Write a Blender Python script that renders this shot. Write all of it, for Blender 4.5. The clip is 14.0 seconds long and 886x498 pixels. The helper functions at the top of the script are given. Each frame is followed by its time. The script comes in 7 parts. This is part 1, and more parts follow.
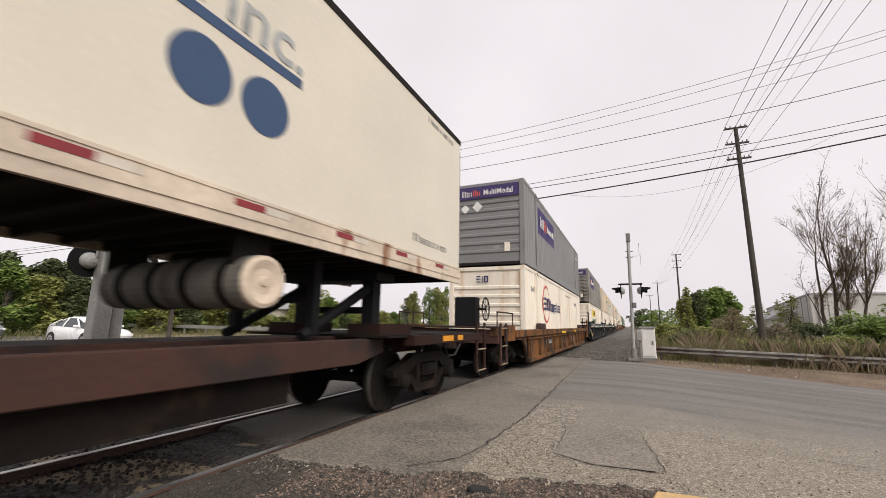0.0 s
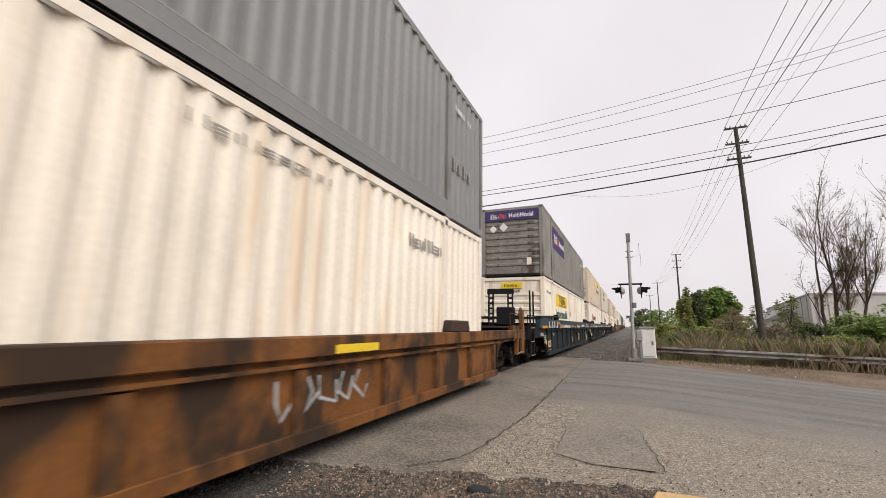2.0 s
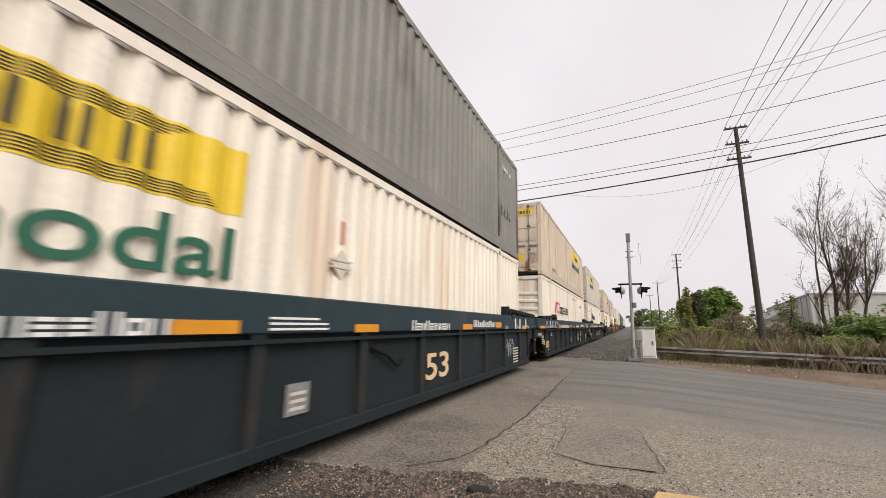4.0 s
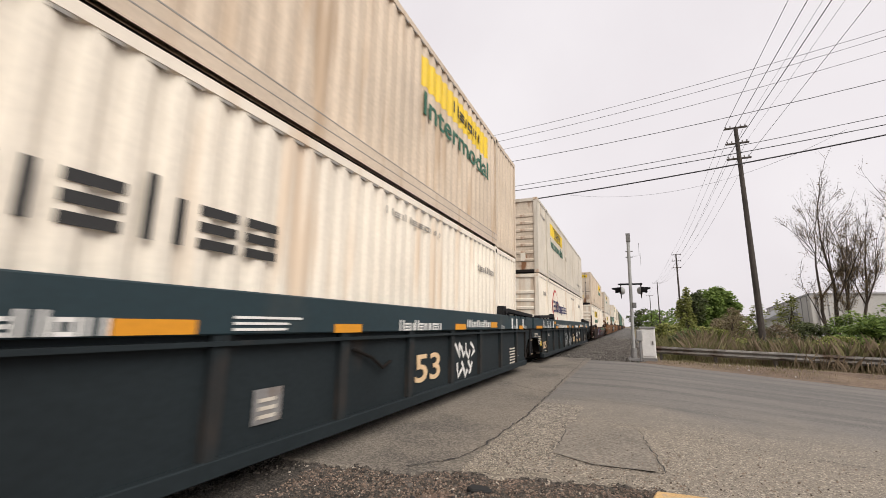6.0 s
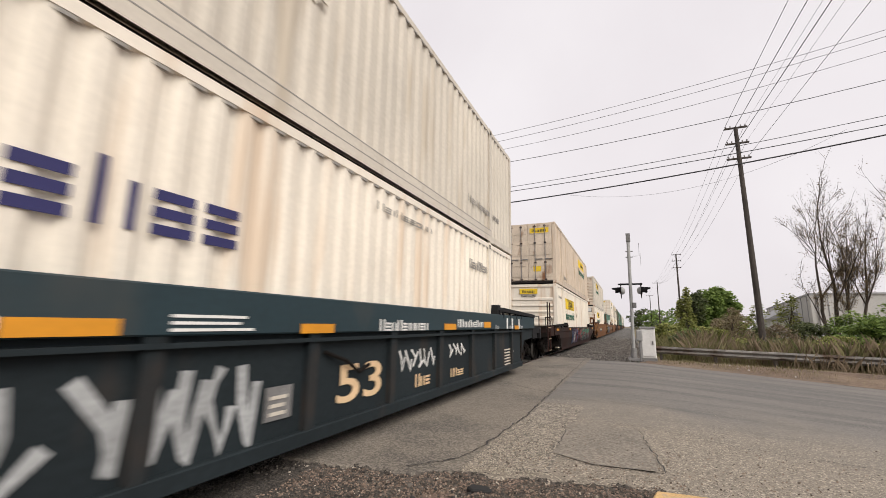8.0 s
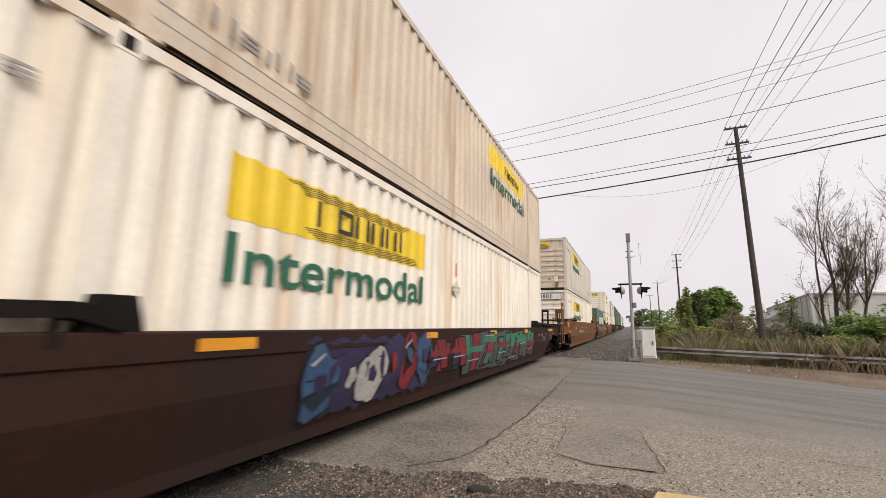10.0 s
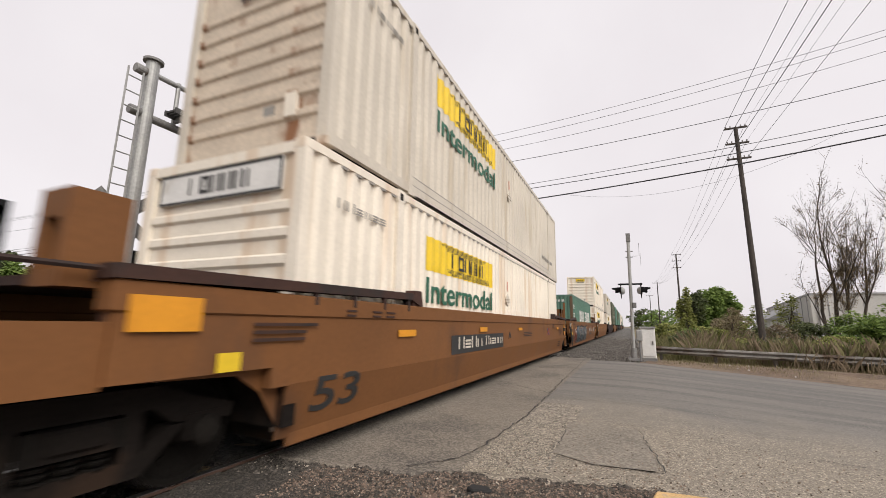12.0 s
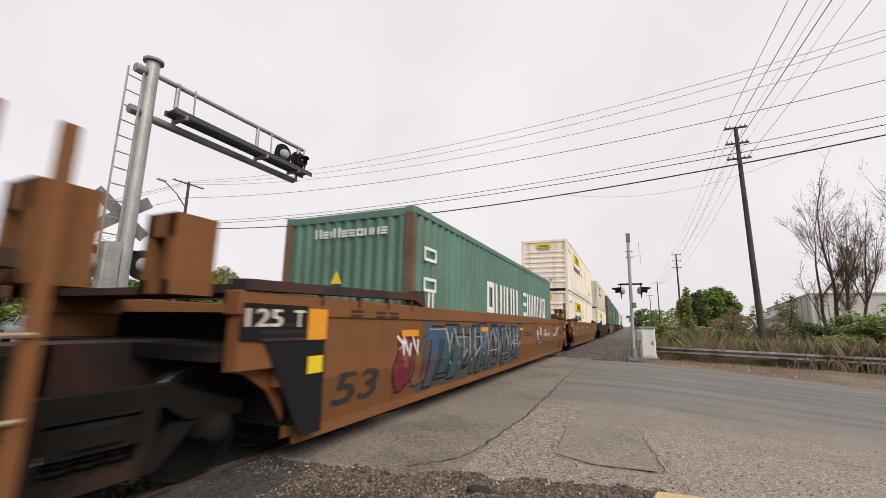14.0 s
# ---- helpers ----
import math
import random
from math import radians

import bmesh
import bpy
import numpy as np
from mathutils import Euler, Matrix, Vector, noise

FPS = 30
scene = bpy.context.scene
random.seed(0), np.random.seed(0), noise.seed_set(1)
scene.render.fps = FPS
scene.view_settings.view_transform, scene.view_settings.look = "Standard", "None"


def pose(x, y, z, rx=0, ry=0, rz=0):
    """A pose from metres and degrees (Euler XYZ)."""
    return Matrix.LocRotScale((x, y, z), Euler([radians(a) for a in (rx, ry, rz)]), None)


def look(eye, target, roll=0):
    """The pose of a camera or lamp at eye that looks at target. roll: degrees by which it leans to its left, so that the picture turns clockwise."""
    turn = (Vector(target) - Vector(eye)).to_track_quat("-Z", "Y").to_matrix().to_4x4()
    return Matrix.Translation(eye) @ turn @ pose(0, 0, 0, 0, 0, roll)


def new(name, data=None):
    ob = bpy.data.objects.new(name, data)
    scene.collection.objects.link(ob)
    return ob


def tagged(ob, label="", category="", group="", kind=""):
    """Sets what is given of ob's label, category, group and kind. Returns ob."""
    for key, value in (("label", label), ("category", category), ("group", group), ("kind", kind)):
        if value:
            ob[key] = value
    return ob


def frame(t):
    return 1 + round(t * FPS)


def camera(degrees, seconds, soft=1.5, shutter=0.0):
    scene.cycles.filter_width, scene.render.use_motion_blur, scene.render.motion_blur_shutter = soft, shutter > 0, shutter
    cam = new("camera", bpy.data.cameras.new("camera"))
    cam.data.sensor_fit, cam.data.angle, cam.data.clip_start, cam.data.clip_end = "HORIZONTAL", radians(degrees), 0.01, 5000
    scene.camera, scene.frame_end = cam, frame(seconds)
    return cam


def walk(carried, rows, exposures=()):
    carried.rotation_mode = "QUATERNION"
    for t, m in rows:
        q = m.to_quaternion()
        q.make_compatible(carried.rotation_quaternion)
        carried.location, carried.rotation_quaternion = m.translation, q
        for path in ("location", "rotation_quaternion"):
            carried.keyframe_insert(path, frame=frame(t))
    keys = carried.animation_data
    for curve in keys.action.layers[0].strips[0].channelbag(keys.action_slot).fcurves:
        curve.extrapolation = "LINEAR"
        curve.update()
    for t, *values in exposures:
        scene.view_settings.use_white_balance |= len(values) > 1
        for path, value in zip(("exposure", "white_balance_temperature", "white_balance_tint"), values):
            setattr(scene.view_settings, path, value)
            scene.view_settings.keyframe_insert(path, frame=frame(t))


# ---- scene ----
# ---------- camera ----------
cam = camera(94.23, 14.0, soft=0.85, shutter=0.2)
EYE = (0.0, 0.0, 1.323)
YAW, PITCH, ROLL = radians(-24.14), radians(10.25), 0.955
AIM = (EYE[0] + math.sin(YAW) * math.cos(PITCH), EYE[1] + math.cos(YAW) * math.cos(PITCH), EYE[2] + math.sin(PITCH))
walk(cam, [(0.0, look(EYE, AIM, ROLL)), (14.0, look(EYE, AIM, ROLL))])

# ---------- world and sun: a bright overcast sky ----------
world = bpy.data.worlds.new("overcast")
scene.world = world
world.use_nodes = True
wn, wl = world.node_tree.nodes, world.node_tree.links
sky = wn.new("ShaderNodeTexSky")
sky.sky_type = "NISHITA"
sky.sun_disc = False
sky.sun_elevation, sky.sun_rotation = radians(42), radians(125)
sky.dust_density, sky.air_density = 4.0, 1.0
grey = wn.new("ShaderNodeHueSaturation")
grey.inputs["Saturation"].default_value = 0.06
cloud = wn.new("ShaderNodeMix")
cloud.data_type = "RGBA"
cloud.inputs[0].default_value = 0.82
cnoise = wn.new("ShaderNodeTexNoise")
cnoise.inputs["Scale"].default_value, cnoise.inputs["Detail"].default_value = 2.2, 5
cramp = wn.new("ShaderNodeValToRGB")
cramp.color_ramp.elements[0].position, cramp.color_ramp.elements[0].color = 0.3, (7.2, 6.72, 6.98, 1)
cramp.color_ramp.elements[1].position, cramp.color_ramp.elements[1].color = 0.75, (8.2, 7.8, 8.0, 1)
wl.new(sky.outputs[0], grey.inputs["Color"])
wl.new(cnoise.outputs["Fac"], cramp.inputs[0])
wl.new(grey.outputs[0], cloud.inputs[6])
wl.new(cramp.outputs[0], cloud.inputs[7])
wl.new(cloud.outputs[2], wn["Background"].inputs["Color"])
wn["Background"].inputs["Strength"].default_value = 0.1
sun_data = bpy.data.lights.new("sun", "SUN")
sun_data.energy, sun_data.angle, sun_data.color = 2.3, radians(40), (1.0, 0.94, 0.86)
sun = new("sun", sun_data)
sun.matrix_world = look((20, -14, 22), (0, 0, 0))
scene.view_settings.exposure = 0.35

# ---------- materials ----------


def material(name, base, rough=0.6, metal=0.0, vary=0.25, big=1.2, fine=40.0, bump=0.15, stain=None, stain_at=0.62, stain_scale=1.6, streak=0.0, spec=0.4, depth=0.01, rand=0.0, along=0.0):
    """Colour with variation at two scales, relief, and a stain of another colour where a broad noise is high; streak stretches it downwards."""
    m = bpy.data.materials.new(name)
    m.use_nodes = True
    n, l = m.node_tree.nodes, m.node_tree.links
    b = n["Principled BSDF"]
    b.inputs["Roughness"].default_value, b.inputs["Metallic"].default_value = rough, metal
    b.inputs["Specular IOR Level"].default_value = spec
    tc = n.new("ShaderNodeTexCoord")
    def noise_tex(scale, detail, stretch=None):
        t = n.new("ShaderNodeTexNoise")
        t.inputs["Scale"].default_value, t.inputs["Detail"].default_value = scale, detail
        if stretch:
            mp = n.new("ShaderNodeMapping")
            mp.inputs["Scale"].default_value = stretch
            l.new(tc.outputs["Object"], mp.inputs[0])
            l.new(mp.outputs[0], t.inputs["Vector"])
        else:
            l.new(tc.outputs["Object"], t.inputs["Vector"])
        return t
    def ramp(src, lo, hi, c0, c1):
        r = n.new("ShaderNodeValToRGB")
        r.color_ramp.elements[0].position, r.color_ramp.elements[1].position = lo, hi
        r.color_ramp.elements[0].color, r.color_ramp.elements[1].color = (*c0, 1), (*c1, 1)
        l.new(src, r.inputs[0])
        return r
    def mix(kind, fac, a, c):
        x = n.new("ShaderNodeMix")
        x.data_type, x.blend_type = "RGBA", kind
        if isinstance(fac, float):
            x.inputs[0].default_value = fac
        else:
            l.new(fac, x.inputs[0])
        for sock, v in ((x.inputs[6], a), (x.inputs[7], c)):
            if isinstance(v, tuple):
                sock.default_value = (*v, 1)
            else:
                l.new(v, sock)
        return x.outputs[2]
    n1, n2 = noise_tex(big, 5), noise_tex(fine, 4)
    lo, hi = 1 - vary, 1 + vary * 0.6
    col = mix("MULTIPLY", 1.0, tuple(base), ramp(n1.outputs["Fac"], 0.3, 0.7, (lo,) * 3, (hi,) * 3).outputs[0])
    col = mix("MULTIPLY", 1.0, col, ramp(n2.outputs["Fac"], 0.32, 0.7, (1 - vary * 0.7,) * 3, (1 + vary * 0.4,) * 3).outputs[0])
    if stain:
        n3 = noise_tex(stain_scale, 7, (1, 1, 1 - streak) if streak else (along, 1, 1) if along else None)
        col = mix("MIX", ramp(n3.outputs["Fac"], stain_at, stain_at + 0.12, (0, 0, 0), (1, 1, 1)).outputs[0], col, tuple(stain))
    if rand:
        oi = n.new("ShaderNodeObjectInfo")
        col = mix("MULTIPLY", 1.0, col, ramp(oi.outputs["Random"], 0, 1, (1 - rand,) * 3, (1 + rand,) * 3).outputs[0])
    l.new(col, b.inputs["Base Color"])
    if bump:
        bp = n.new("ShaderNodeBump")
        bp.inputs["Strength"].default_value, bp.inputs["Distance"].default_value = bump, depth
        l.new(n2.outputs["Fac"], bp.inputs["Height"])
        l.new(bp.outputs[0], b.inputs["Normal"])
    rr = n.new("ShaderNodeMapRange")
    rr.inputs["To Min"].default_value, rr.inputs["To Max"].default_value = max(0.05, rough - 0.12), min(1, rough + 0.12)
    l.new(n1.outputs["Fac"], rr.inputs[0])
    l.new(rr.outputs[0], b.inputs["Roughness"])
    return m


def leaf_material(name, base, tint):
    m = bpy.data.materials.new(name)
    m.use_nodes = True
    n, l = m.node_tree.nodes, m.node_tree.links
    b = n["Principled BSDF"]
    b.inputs["Roughness"].default_value = 0.6
    b.inputs["Specular IOR Level"].default_value = 0.25
    g = n.new("ShaderNodeNewGeometry")
    r = n.new("ShaderNodeValToRGB")
    r.color_ramp.elements[0].color, r.color_ramp.elements[1].color = (*base, 1), (*tint, 1)
    l.new(g.outputs["Random Per Island"], r.inputs[0])
    l.new(r.outputs[0], b.inputs["Base Color"])
    tr = n.new("ShaderNodeBsdfTranslucent")
    l.new(r.outputs[0], tr.inputs["Color"])
    ms = n.new("ShaderNodeMixShader")
    ms.inputs[0].default_value = 0.35
    l.new(b.outputs[0], ms.inputs[1])
    l.new(tr.outputs[0], ms.inputs[2])
    l.new(ms.outputs[0], n["Material Output"].inputs["Surface"])
    return m


def glow(name, color, strength):
    m = bpy.data.materials.new(name)
    m.use_nodes = True
    b = m.node_tree.nodes["Principled BSDF"]
    b.inputs["Base Color"].default_value = (*color, 1)
    b.inputs["Emission Color"].default_value = (*color, 1)
    b.inputs["Emission Strength"].default_value = strength
    return m


def speckle(m, scale, light, dark, amount):
    """Adds stone chips to a ground material: light and dark cells of a fine Voronoi."""
    n, l = m.node_tree.nodes, m.node_tree.links
    b = n["Principled BSDF"]
    src = b.inputs["Base Color"].links[0].from_socket
    tc = next(x for x in n if x.type == "TEX_COORD")
    v = n.new("ShaderNodeTexVoronoi")
    v.inputs["Scale"].default_value = scale
    l.new(tc.outputs["Object"], v.inputs["Vector"])
    r = n.new("ShaderNodeValToRGB")
    r.color_ramp.interpolation = "CONSTANT"
    els = r.color_ramp.elements
    els[0].position, els[0].color = 0.0, (*dark, 1)
    els[1].position, els[1].color = 0.42, (*[0.5 * (a + c) for a, c in zip(light, dark)], 1)
    e = els.new(0.72)
    e.color = (*light, 1)
    sep = n.new("ShaderNodeSeparateColor")
    l.new(v.outputs["Color"], sep.inputs[0])
    l.new(sep.outputs[0], r.inputs[0])
    x = n.new("ShaderNodeMix")
    x.data_type = "RGBA"
    x.inputs[0].default_value = amount
    l.new(src, x.inputs[6])
    l.new(r.outputs[0], x.inputs[7])
    l.new(x.outputs[2], b.inputs["Base Color"])
    return m


M = {}
M["asphalt"] = speckle(material("asphalt", (0.173, 0.159, 0.143), 0.85, vary=0.22, big=0.45, fine=90, bump=0.4, stain=(0.105, 0.099, 0.093), stain_at=0.46, stain_scale=1.5, along=0.03), 55, (0.25, 0.23, 0.205), (0.055, 0.052, 0.048), 0.28)


def ravelled(m, near, far):
    """Wears the near border of a road down to coarse bedded stones: pale chips in brown-grey binder, fading out over a ragged line across y."""
    n, l = m.node_tree.nodes, m.node_tree.links
    b = n["Principled BSDF"]
    src = b.inputs["Base Color"].links[0].from_socket
    tc = next(x for x in n if x.type == "TEX_COORD")
    sep = n.new("ShaderNodeSeparateXYZ")
    l.new(tc.outputs["Object"], sep.inputs[0])
    wob = n.new("ShaderNodeTexNoise")
    wob.inputs["Scale"].default_value, wob.inputs["Detail"].default_value = 0.7, 6
    l.new(tc.outputs["Object"], wob.inputs["Vector"])
    add = n.new("ShaderNodeMath")
    add.operation = "MULTIPLY_ADD"
    l.new(wob.outputs["Fac"], add.inputs[0])
    add.inputs[1].default_value = 3.6
    l.new(sep.outputs["Y"], add.inputs[2])
    edge = n.new("ShaderNodeMapRange")
    edge.inputs["From Min"].default_value, edge.inputs["From Max"].default_value = near + 1.8, far + 1.8
    edge.inputs["To Min"].default_value, edge.inputs["To Max"].default_value = 1.0, 0.0
    l.new(add.outputs[0], edge.inputs[0])
    v = n.new("ShaderNodeTexVoronoi")
    v.inputs["Scale"].default_value = 70
    l.new(tc.outputs["Object"], v.inputs["Vector"])
    grey = n.new("ShaderNodeSeparateColor")
    l.new(v.outputs["Color"], grey.inputs[0])
    r = n.new("ShaderNodeValToRGB")
    r.color_ramp.interpolation = "CONSTANT"
    els = r.color_ramp.elements
    els[0].position, els[0].color = 0.0, (0.125, 0.108, 0.088, 1)
    els[1].position, els[1].color = 0.22, (0.19, 0.165, 0.132, 1)
    for at, c in ((0.55, (0.24, 0.207, 0.165, 1)), (0.9, (0.40, 0.35, 0.28, 1))):
        els.new(at).color = c
    l.new(grey.outputs[0], r.inputs[0])
    x = n.new("ShaderNodeMix")
    x.data_type = "RGBA"
    l.new(edge.outputs[0], x.inputs[0])
    l.new(src, x.inputs[6])
    l.new(r.outputs[0], x.inputs[7])
    l.new(x.outputs[2], b.inputs["Base Color"])
    return m


ravelled(M["asphalt"], 6.0, 8.8)
M["worn_asphalt"] = speckle(material("worn_asphalt", (0.19, 0.168, 0.138), 0.9, vary=0.3, big=0.9, fine=70, bump=0.7), 42, (0.46, 0.4, 0.33), (0.05, 0.045, 0.04), 0.5)
M["panel"] = speckle(material("panel", (0.176, 0.15, 0.119), 0.88, vary=0.25, big=0.6, fine=80, bump=0.4, stain=(0.09, 0.078, 0.064), stain_at=0.5, stain_scale=0.7), 60, (0.36, 0.32, 0.27), (0.07, 0.065, 0.06), 0.35)
M["patch"] = speckle(material("patch", (0.2, 0.176, 0.145), 0.9, vary=0.22, big=1.5, fine=90, bump=0.4), 50, (0.34, 0.3, 0.25), (0.085, 0.075, 0.065), 0.35)
M["tar"] = material("tar", (0.035, 0.033, 0.032), 0.8, vary=0.3, bump=0.3)
M["dirt"] = speckle(material("dirt", (0.12, 0.088, 0.068), 0.95, vary=0.4, big=1.3, fine=50, bump=0.8, depth=0.03, stain=(0.19, 0.09, 0.062), stain_at=0.47, stain_scale=1.4), 60, (0.3, 0.25, 0.22), (0.04, 0.035, 0.03), 0.4)
M["ballast"] = speckle(material("ballast", (0.085, 0.078, 0.07), 0.95, vary=0.4, big=0.8, fine=40, bump=1.0, depth=0.04), 22, (0.26, 0.245, 0.23), (0.04, 0.037, 0.035), 0.6)
M["field"] = material("field", (0.13, 0.125, 0.06), 0.95, vary=0.4, big=0.25, fine=12, bump=0.6, depth=0.05, stain=(0.2, 0.155, 0.10), stain_at=0.42, stain_scale=0.6)
M["rail"] = material("rail", (0.1, 0.06, 0.045), 0.7, 0.3, vary=0.4, fine=60)
M["rail_top"] = material("rail_top", (0.4, 0.385, 0.37), 0.38, 1.0, vary=0.1, bump=0.05)
M["tie"] = material("tie", (0.07, 0.055, 0.045), 0.9, vary=0.4, fine=30, bump=0.6)
M["kerb_yellow"] = material("kerb_yellow", (0.55, 0.36, 0.16), 0.8, vary=0.3, fine=50, stain=(0.3, 0.27, 0.24), stain_at=0.52, stain_scale=5)
# panel and ballast between the rails: shade under the train put into the colours
M["panel_shaded"] = speckle(material("panel_shaded", (0.05, 0.043, 0.036), 0.9, vary=0.3, big=0.8, fine=70, bump=0.5, stain=(0.028, 0.024, 0.02), stain_at=0.52, stain_scale=0.9), 60, (0.09, 0.08, 0.07), (0.03, 0.027, 0.025), 0.35)
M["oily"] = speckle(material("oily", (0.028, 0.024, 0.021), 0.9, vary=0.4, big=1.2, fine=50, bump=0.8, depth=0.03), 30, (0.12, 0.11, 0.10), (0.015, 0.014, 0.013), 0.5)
M["galvanised"] = material("galvanised", (0.36, 0.36, 0.35), 0.55, 0.45, vary=0.2, big=2, fine=18, bump=0.05)
M["galv_dull"] = material("galv_dull", (0.22, 0.215, 0.21), 0.7, 0.2, vary=0.35, big=1.5, fine=25, bump=0.1, stain=(0.15, 0.10, 0.07), stain_at=0.6, stain_scale=2.5)
M["black_metal"] = material("black_metal", (0.0095, 0.0095, 0.0105), 0.75, 0.0, vary=0.3, bump=0.1, spec=0.2)
M["white_box"] = material("white_box", (0.66, 0.65, 0.63), 0.6, vary=0.12, big=2, fine=20, bump=0.03, stain=(0.4, 0.36, 0.31), stain_at=0.62)
M["wood_pole"] = material("wood_pole", (0.06, 0.05, 0.043), 0.9, vary=0.35, big=1.5, fine=25, bump=0.5)
M["cable"] = material("cable", (0.03, 0.03, 0.032), 0.7, vary=0.1, bump=0)
M["insulator"] = material("insulator", (0.2, 0.19, 0.19), 0.3, vary=0.1)
M["red_light"] = glow("red_light", (1.0, 0.05, 0.03), 3.0)
M["dark_lens"] = material("dark_lens", (0.05, 0.012, 0.01), 0.2, vary=0.1)
M["lamp_grey"] = material("lamp_grey", (0.36, 0.36, 0.35), 0.5, vary=0.15)
M["bark"] = material("bark", (0.085, 0.068, 0.055), 0.95, vary=0.4, big=3, fine=30, bump=0.6)
M["leaf_a"] = leaf_material("leaf_a", (0.11, 0.13, 0.035), (0.37, 0.38, 0.12))
M["leaf_b"] = leaf_material("leaf_b", (0.07, 0.115, 0.03), (0.25, 0.34, 0.085))
M["leaf_c"] = leaf_material("leaf_c", (0.05, 0.062, 0.028), (0.14, 0.165, 0.07))
M["leaf_dry"] = leaf_material("leaf_dry", (0.12, 0.088, 0.055), (0.30, 0.235, 0.16))
M["bud"] = leaf_material("bud", (0.12, 0.08, 0.04), (0.25, 0.18, 0.09))
M["grass"] = leaf_material("grass", (0.085, 0.095, 0.035), (0.27, 0.24, 0.12))
M["straw"] = leaf_material("straw", (0.14, 0.11, 0.06), (0.38, 0.32, 0.2))
M["clad"] = material("clad", (0.43, 0.42, 0.40), 0.75, vary=0.12, big=0.3, fine=8, bump=0.05)
M["roof_grey"] = material("roof_grey", (0.3, 0.3, 0.3), 0.7, vary=0.15, big=0.4, fine=6)
M["glass_dark"] = material("glass_dark", (0.02, 0.025, 0.03), 0.08, vary=0.05, bump=0, spec=0.6)
M["car_white"] = material("car_white", (0.72, 0.72, 0.72), 0.25, vary=0.04, bump=0, spec=0.6)
M["car_silver"] = material("car_silver", (0.25, 0.26, 0.28), 0.3, 0.5, vary=0.05, bump=0)
M["rubber"] = material("rubber", (0.02, 0.02, 0.02), 0.85, vary=0.2, bump=0.1)
# train
GRIME = dict(big=0.7, fine=22, bump=0.06)
M["cream"] = material("cream", (0.75, 0.685, 0.585), 0.55, vary=0.1, stain=(0.62, 0.50, 0.38), stain_at=0.54, stain_scale=3.0, streak=0.92, **GRIME)
M["cream_dirty"] = material("cream_dirty", (0.58, 0.48, 0.375), 0.6, vary=0.16, stain=(0.43, 0.32, 0.22), stain_at=0.54, stain_scale=3.0, streak=0.9, **GRIME)
M["cream_grey"] = material("cream_grey", (0.56, 0.51, 0.435), 0.6, vary=0.12, stain=(0.44, 0.38, 0.30), stain_at=0.55, stain_scale=3.0, streak=0.9, **GRIME)
M["trailer_white"] = material("trailer_white", (0.62, 0.575, 0.48), 0.45, vary=0.06, stain=(0.46, 0.41, 0.33), stain_at=0.66, stain_scale=0.8, streak=0.8, **GRIME)
M["box_grey"] = material("box_grey", (0.20, 0.20, 0.20), 0.55, vary=0.13, stain=(0.14, 0.13, 0.12), stain_at=0.63, stain_scale=1.2, streak=0.7, **GRIME)
M["box_grey_dirty"] = material("box_grey_dirty", (0.215, 0.205, 0.185), 0.6, vary=0.2, stain=(0.10, 0.085, 0.065), stain_at=0.6, stain_scale=1.2, streak=0.7, **GRIME)
M["box_green"] = material("box_green", (0.085, 0.175, 0.13), 0.6, vary=0.25, stain=(0.16, 0.2, 0.16), stain_at=0.6, stain_scale=1.5, streak=0.6, **GRIME)
M["box_olive"] = material("box_olive", (0.09, 0.095, 0.06), 0.6, vary=0.25, **GRIME)
M["cream_rusty"] = material("cream_rusty", (0.58, 0.49, 0.39), 0.65, vary=0.2, big=1.2, fine=18, bump=0.1, stain=(0.22, 0.10, 0.045), stain_at=0.56, stain_scale=2.2, streak=0.6)
M["grey_grime"] = material("grey_grime", (0.2, 0.188, 0.165), 0.7, vary=0.25, big=1.5, fine=18, bump=0.1, stain=(0.055, 0.045, 0.035), stain_at=0.52, stain_scale=2.0, streak=0.7)
M["post_rust"] = material("post_rust", (0.13, 0.085, 0.05), 0.75, vary=0.3, big=1.5, fine=20, bump=0.1)
# near-black: shade of gaps put into a colour; also used for straps and outlines
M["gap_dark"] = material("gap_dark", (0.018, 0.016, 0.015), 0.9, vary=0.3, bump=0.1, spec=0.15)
M["car_orange"] = material("car_orange", (0.175, 0.07, 0.019), 0.75, spec=0.25, vary=0.3, stain=(0.034, 0.02, 0.012), stain_at=0.45, stain_scale=1.9, streak=0.5, **GRIME)
M["car_tan"] = material("car_tan", (0.165, 0.07, 0.024), 0.72, spec=0.25, vary=0.14, stain=(0.10, 0.048, 0.024), stain_at=0.6, stain_scale=0.9, streak=0.4, **GRIME)
M["car_brown"] = material("car_brown", (0.027, 0.0108, 0.0078), 0.75, spec=0.2, vary=0.3, stain=(0.019, 0.011, 0.009), stain_at=0.52, stain_scale=1.1, streak=0.5, **GRIME)
M["car_rust"] = material("car_rust", (0.05, 0.021, 0.014), 0.8, vary=0.3, stain=(0.022, 0.014, 0.012), stain_at=0.48, stain_scale=1.4, **GRIME)
M["car_teal"] = material("car_teal", (0.013, 0.031, 0.039), 0.6, vary=0.18, stain=(0.035, 0.042, 0.042), stain_at=0.6, stain_scale=1.0, streak=0.5, **GRIME)
M["car_charcoal"] = material("car_charcoal", (0.0145, 0.0205, 0.0235), 0.75, spec=0.2, vary=0.25, stain=(0.036, 0.03, 0.026), stain_at=0.62, stain_scale=1.2, streak=0.5, **GRIME)
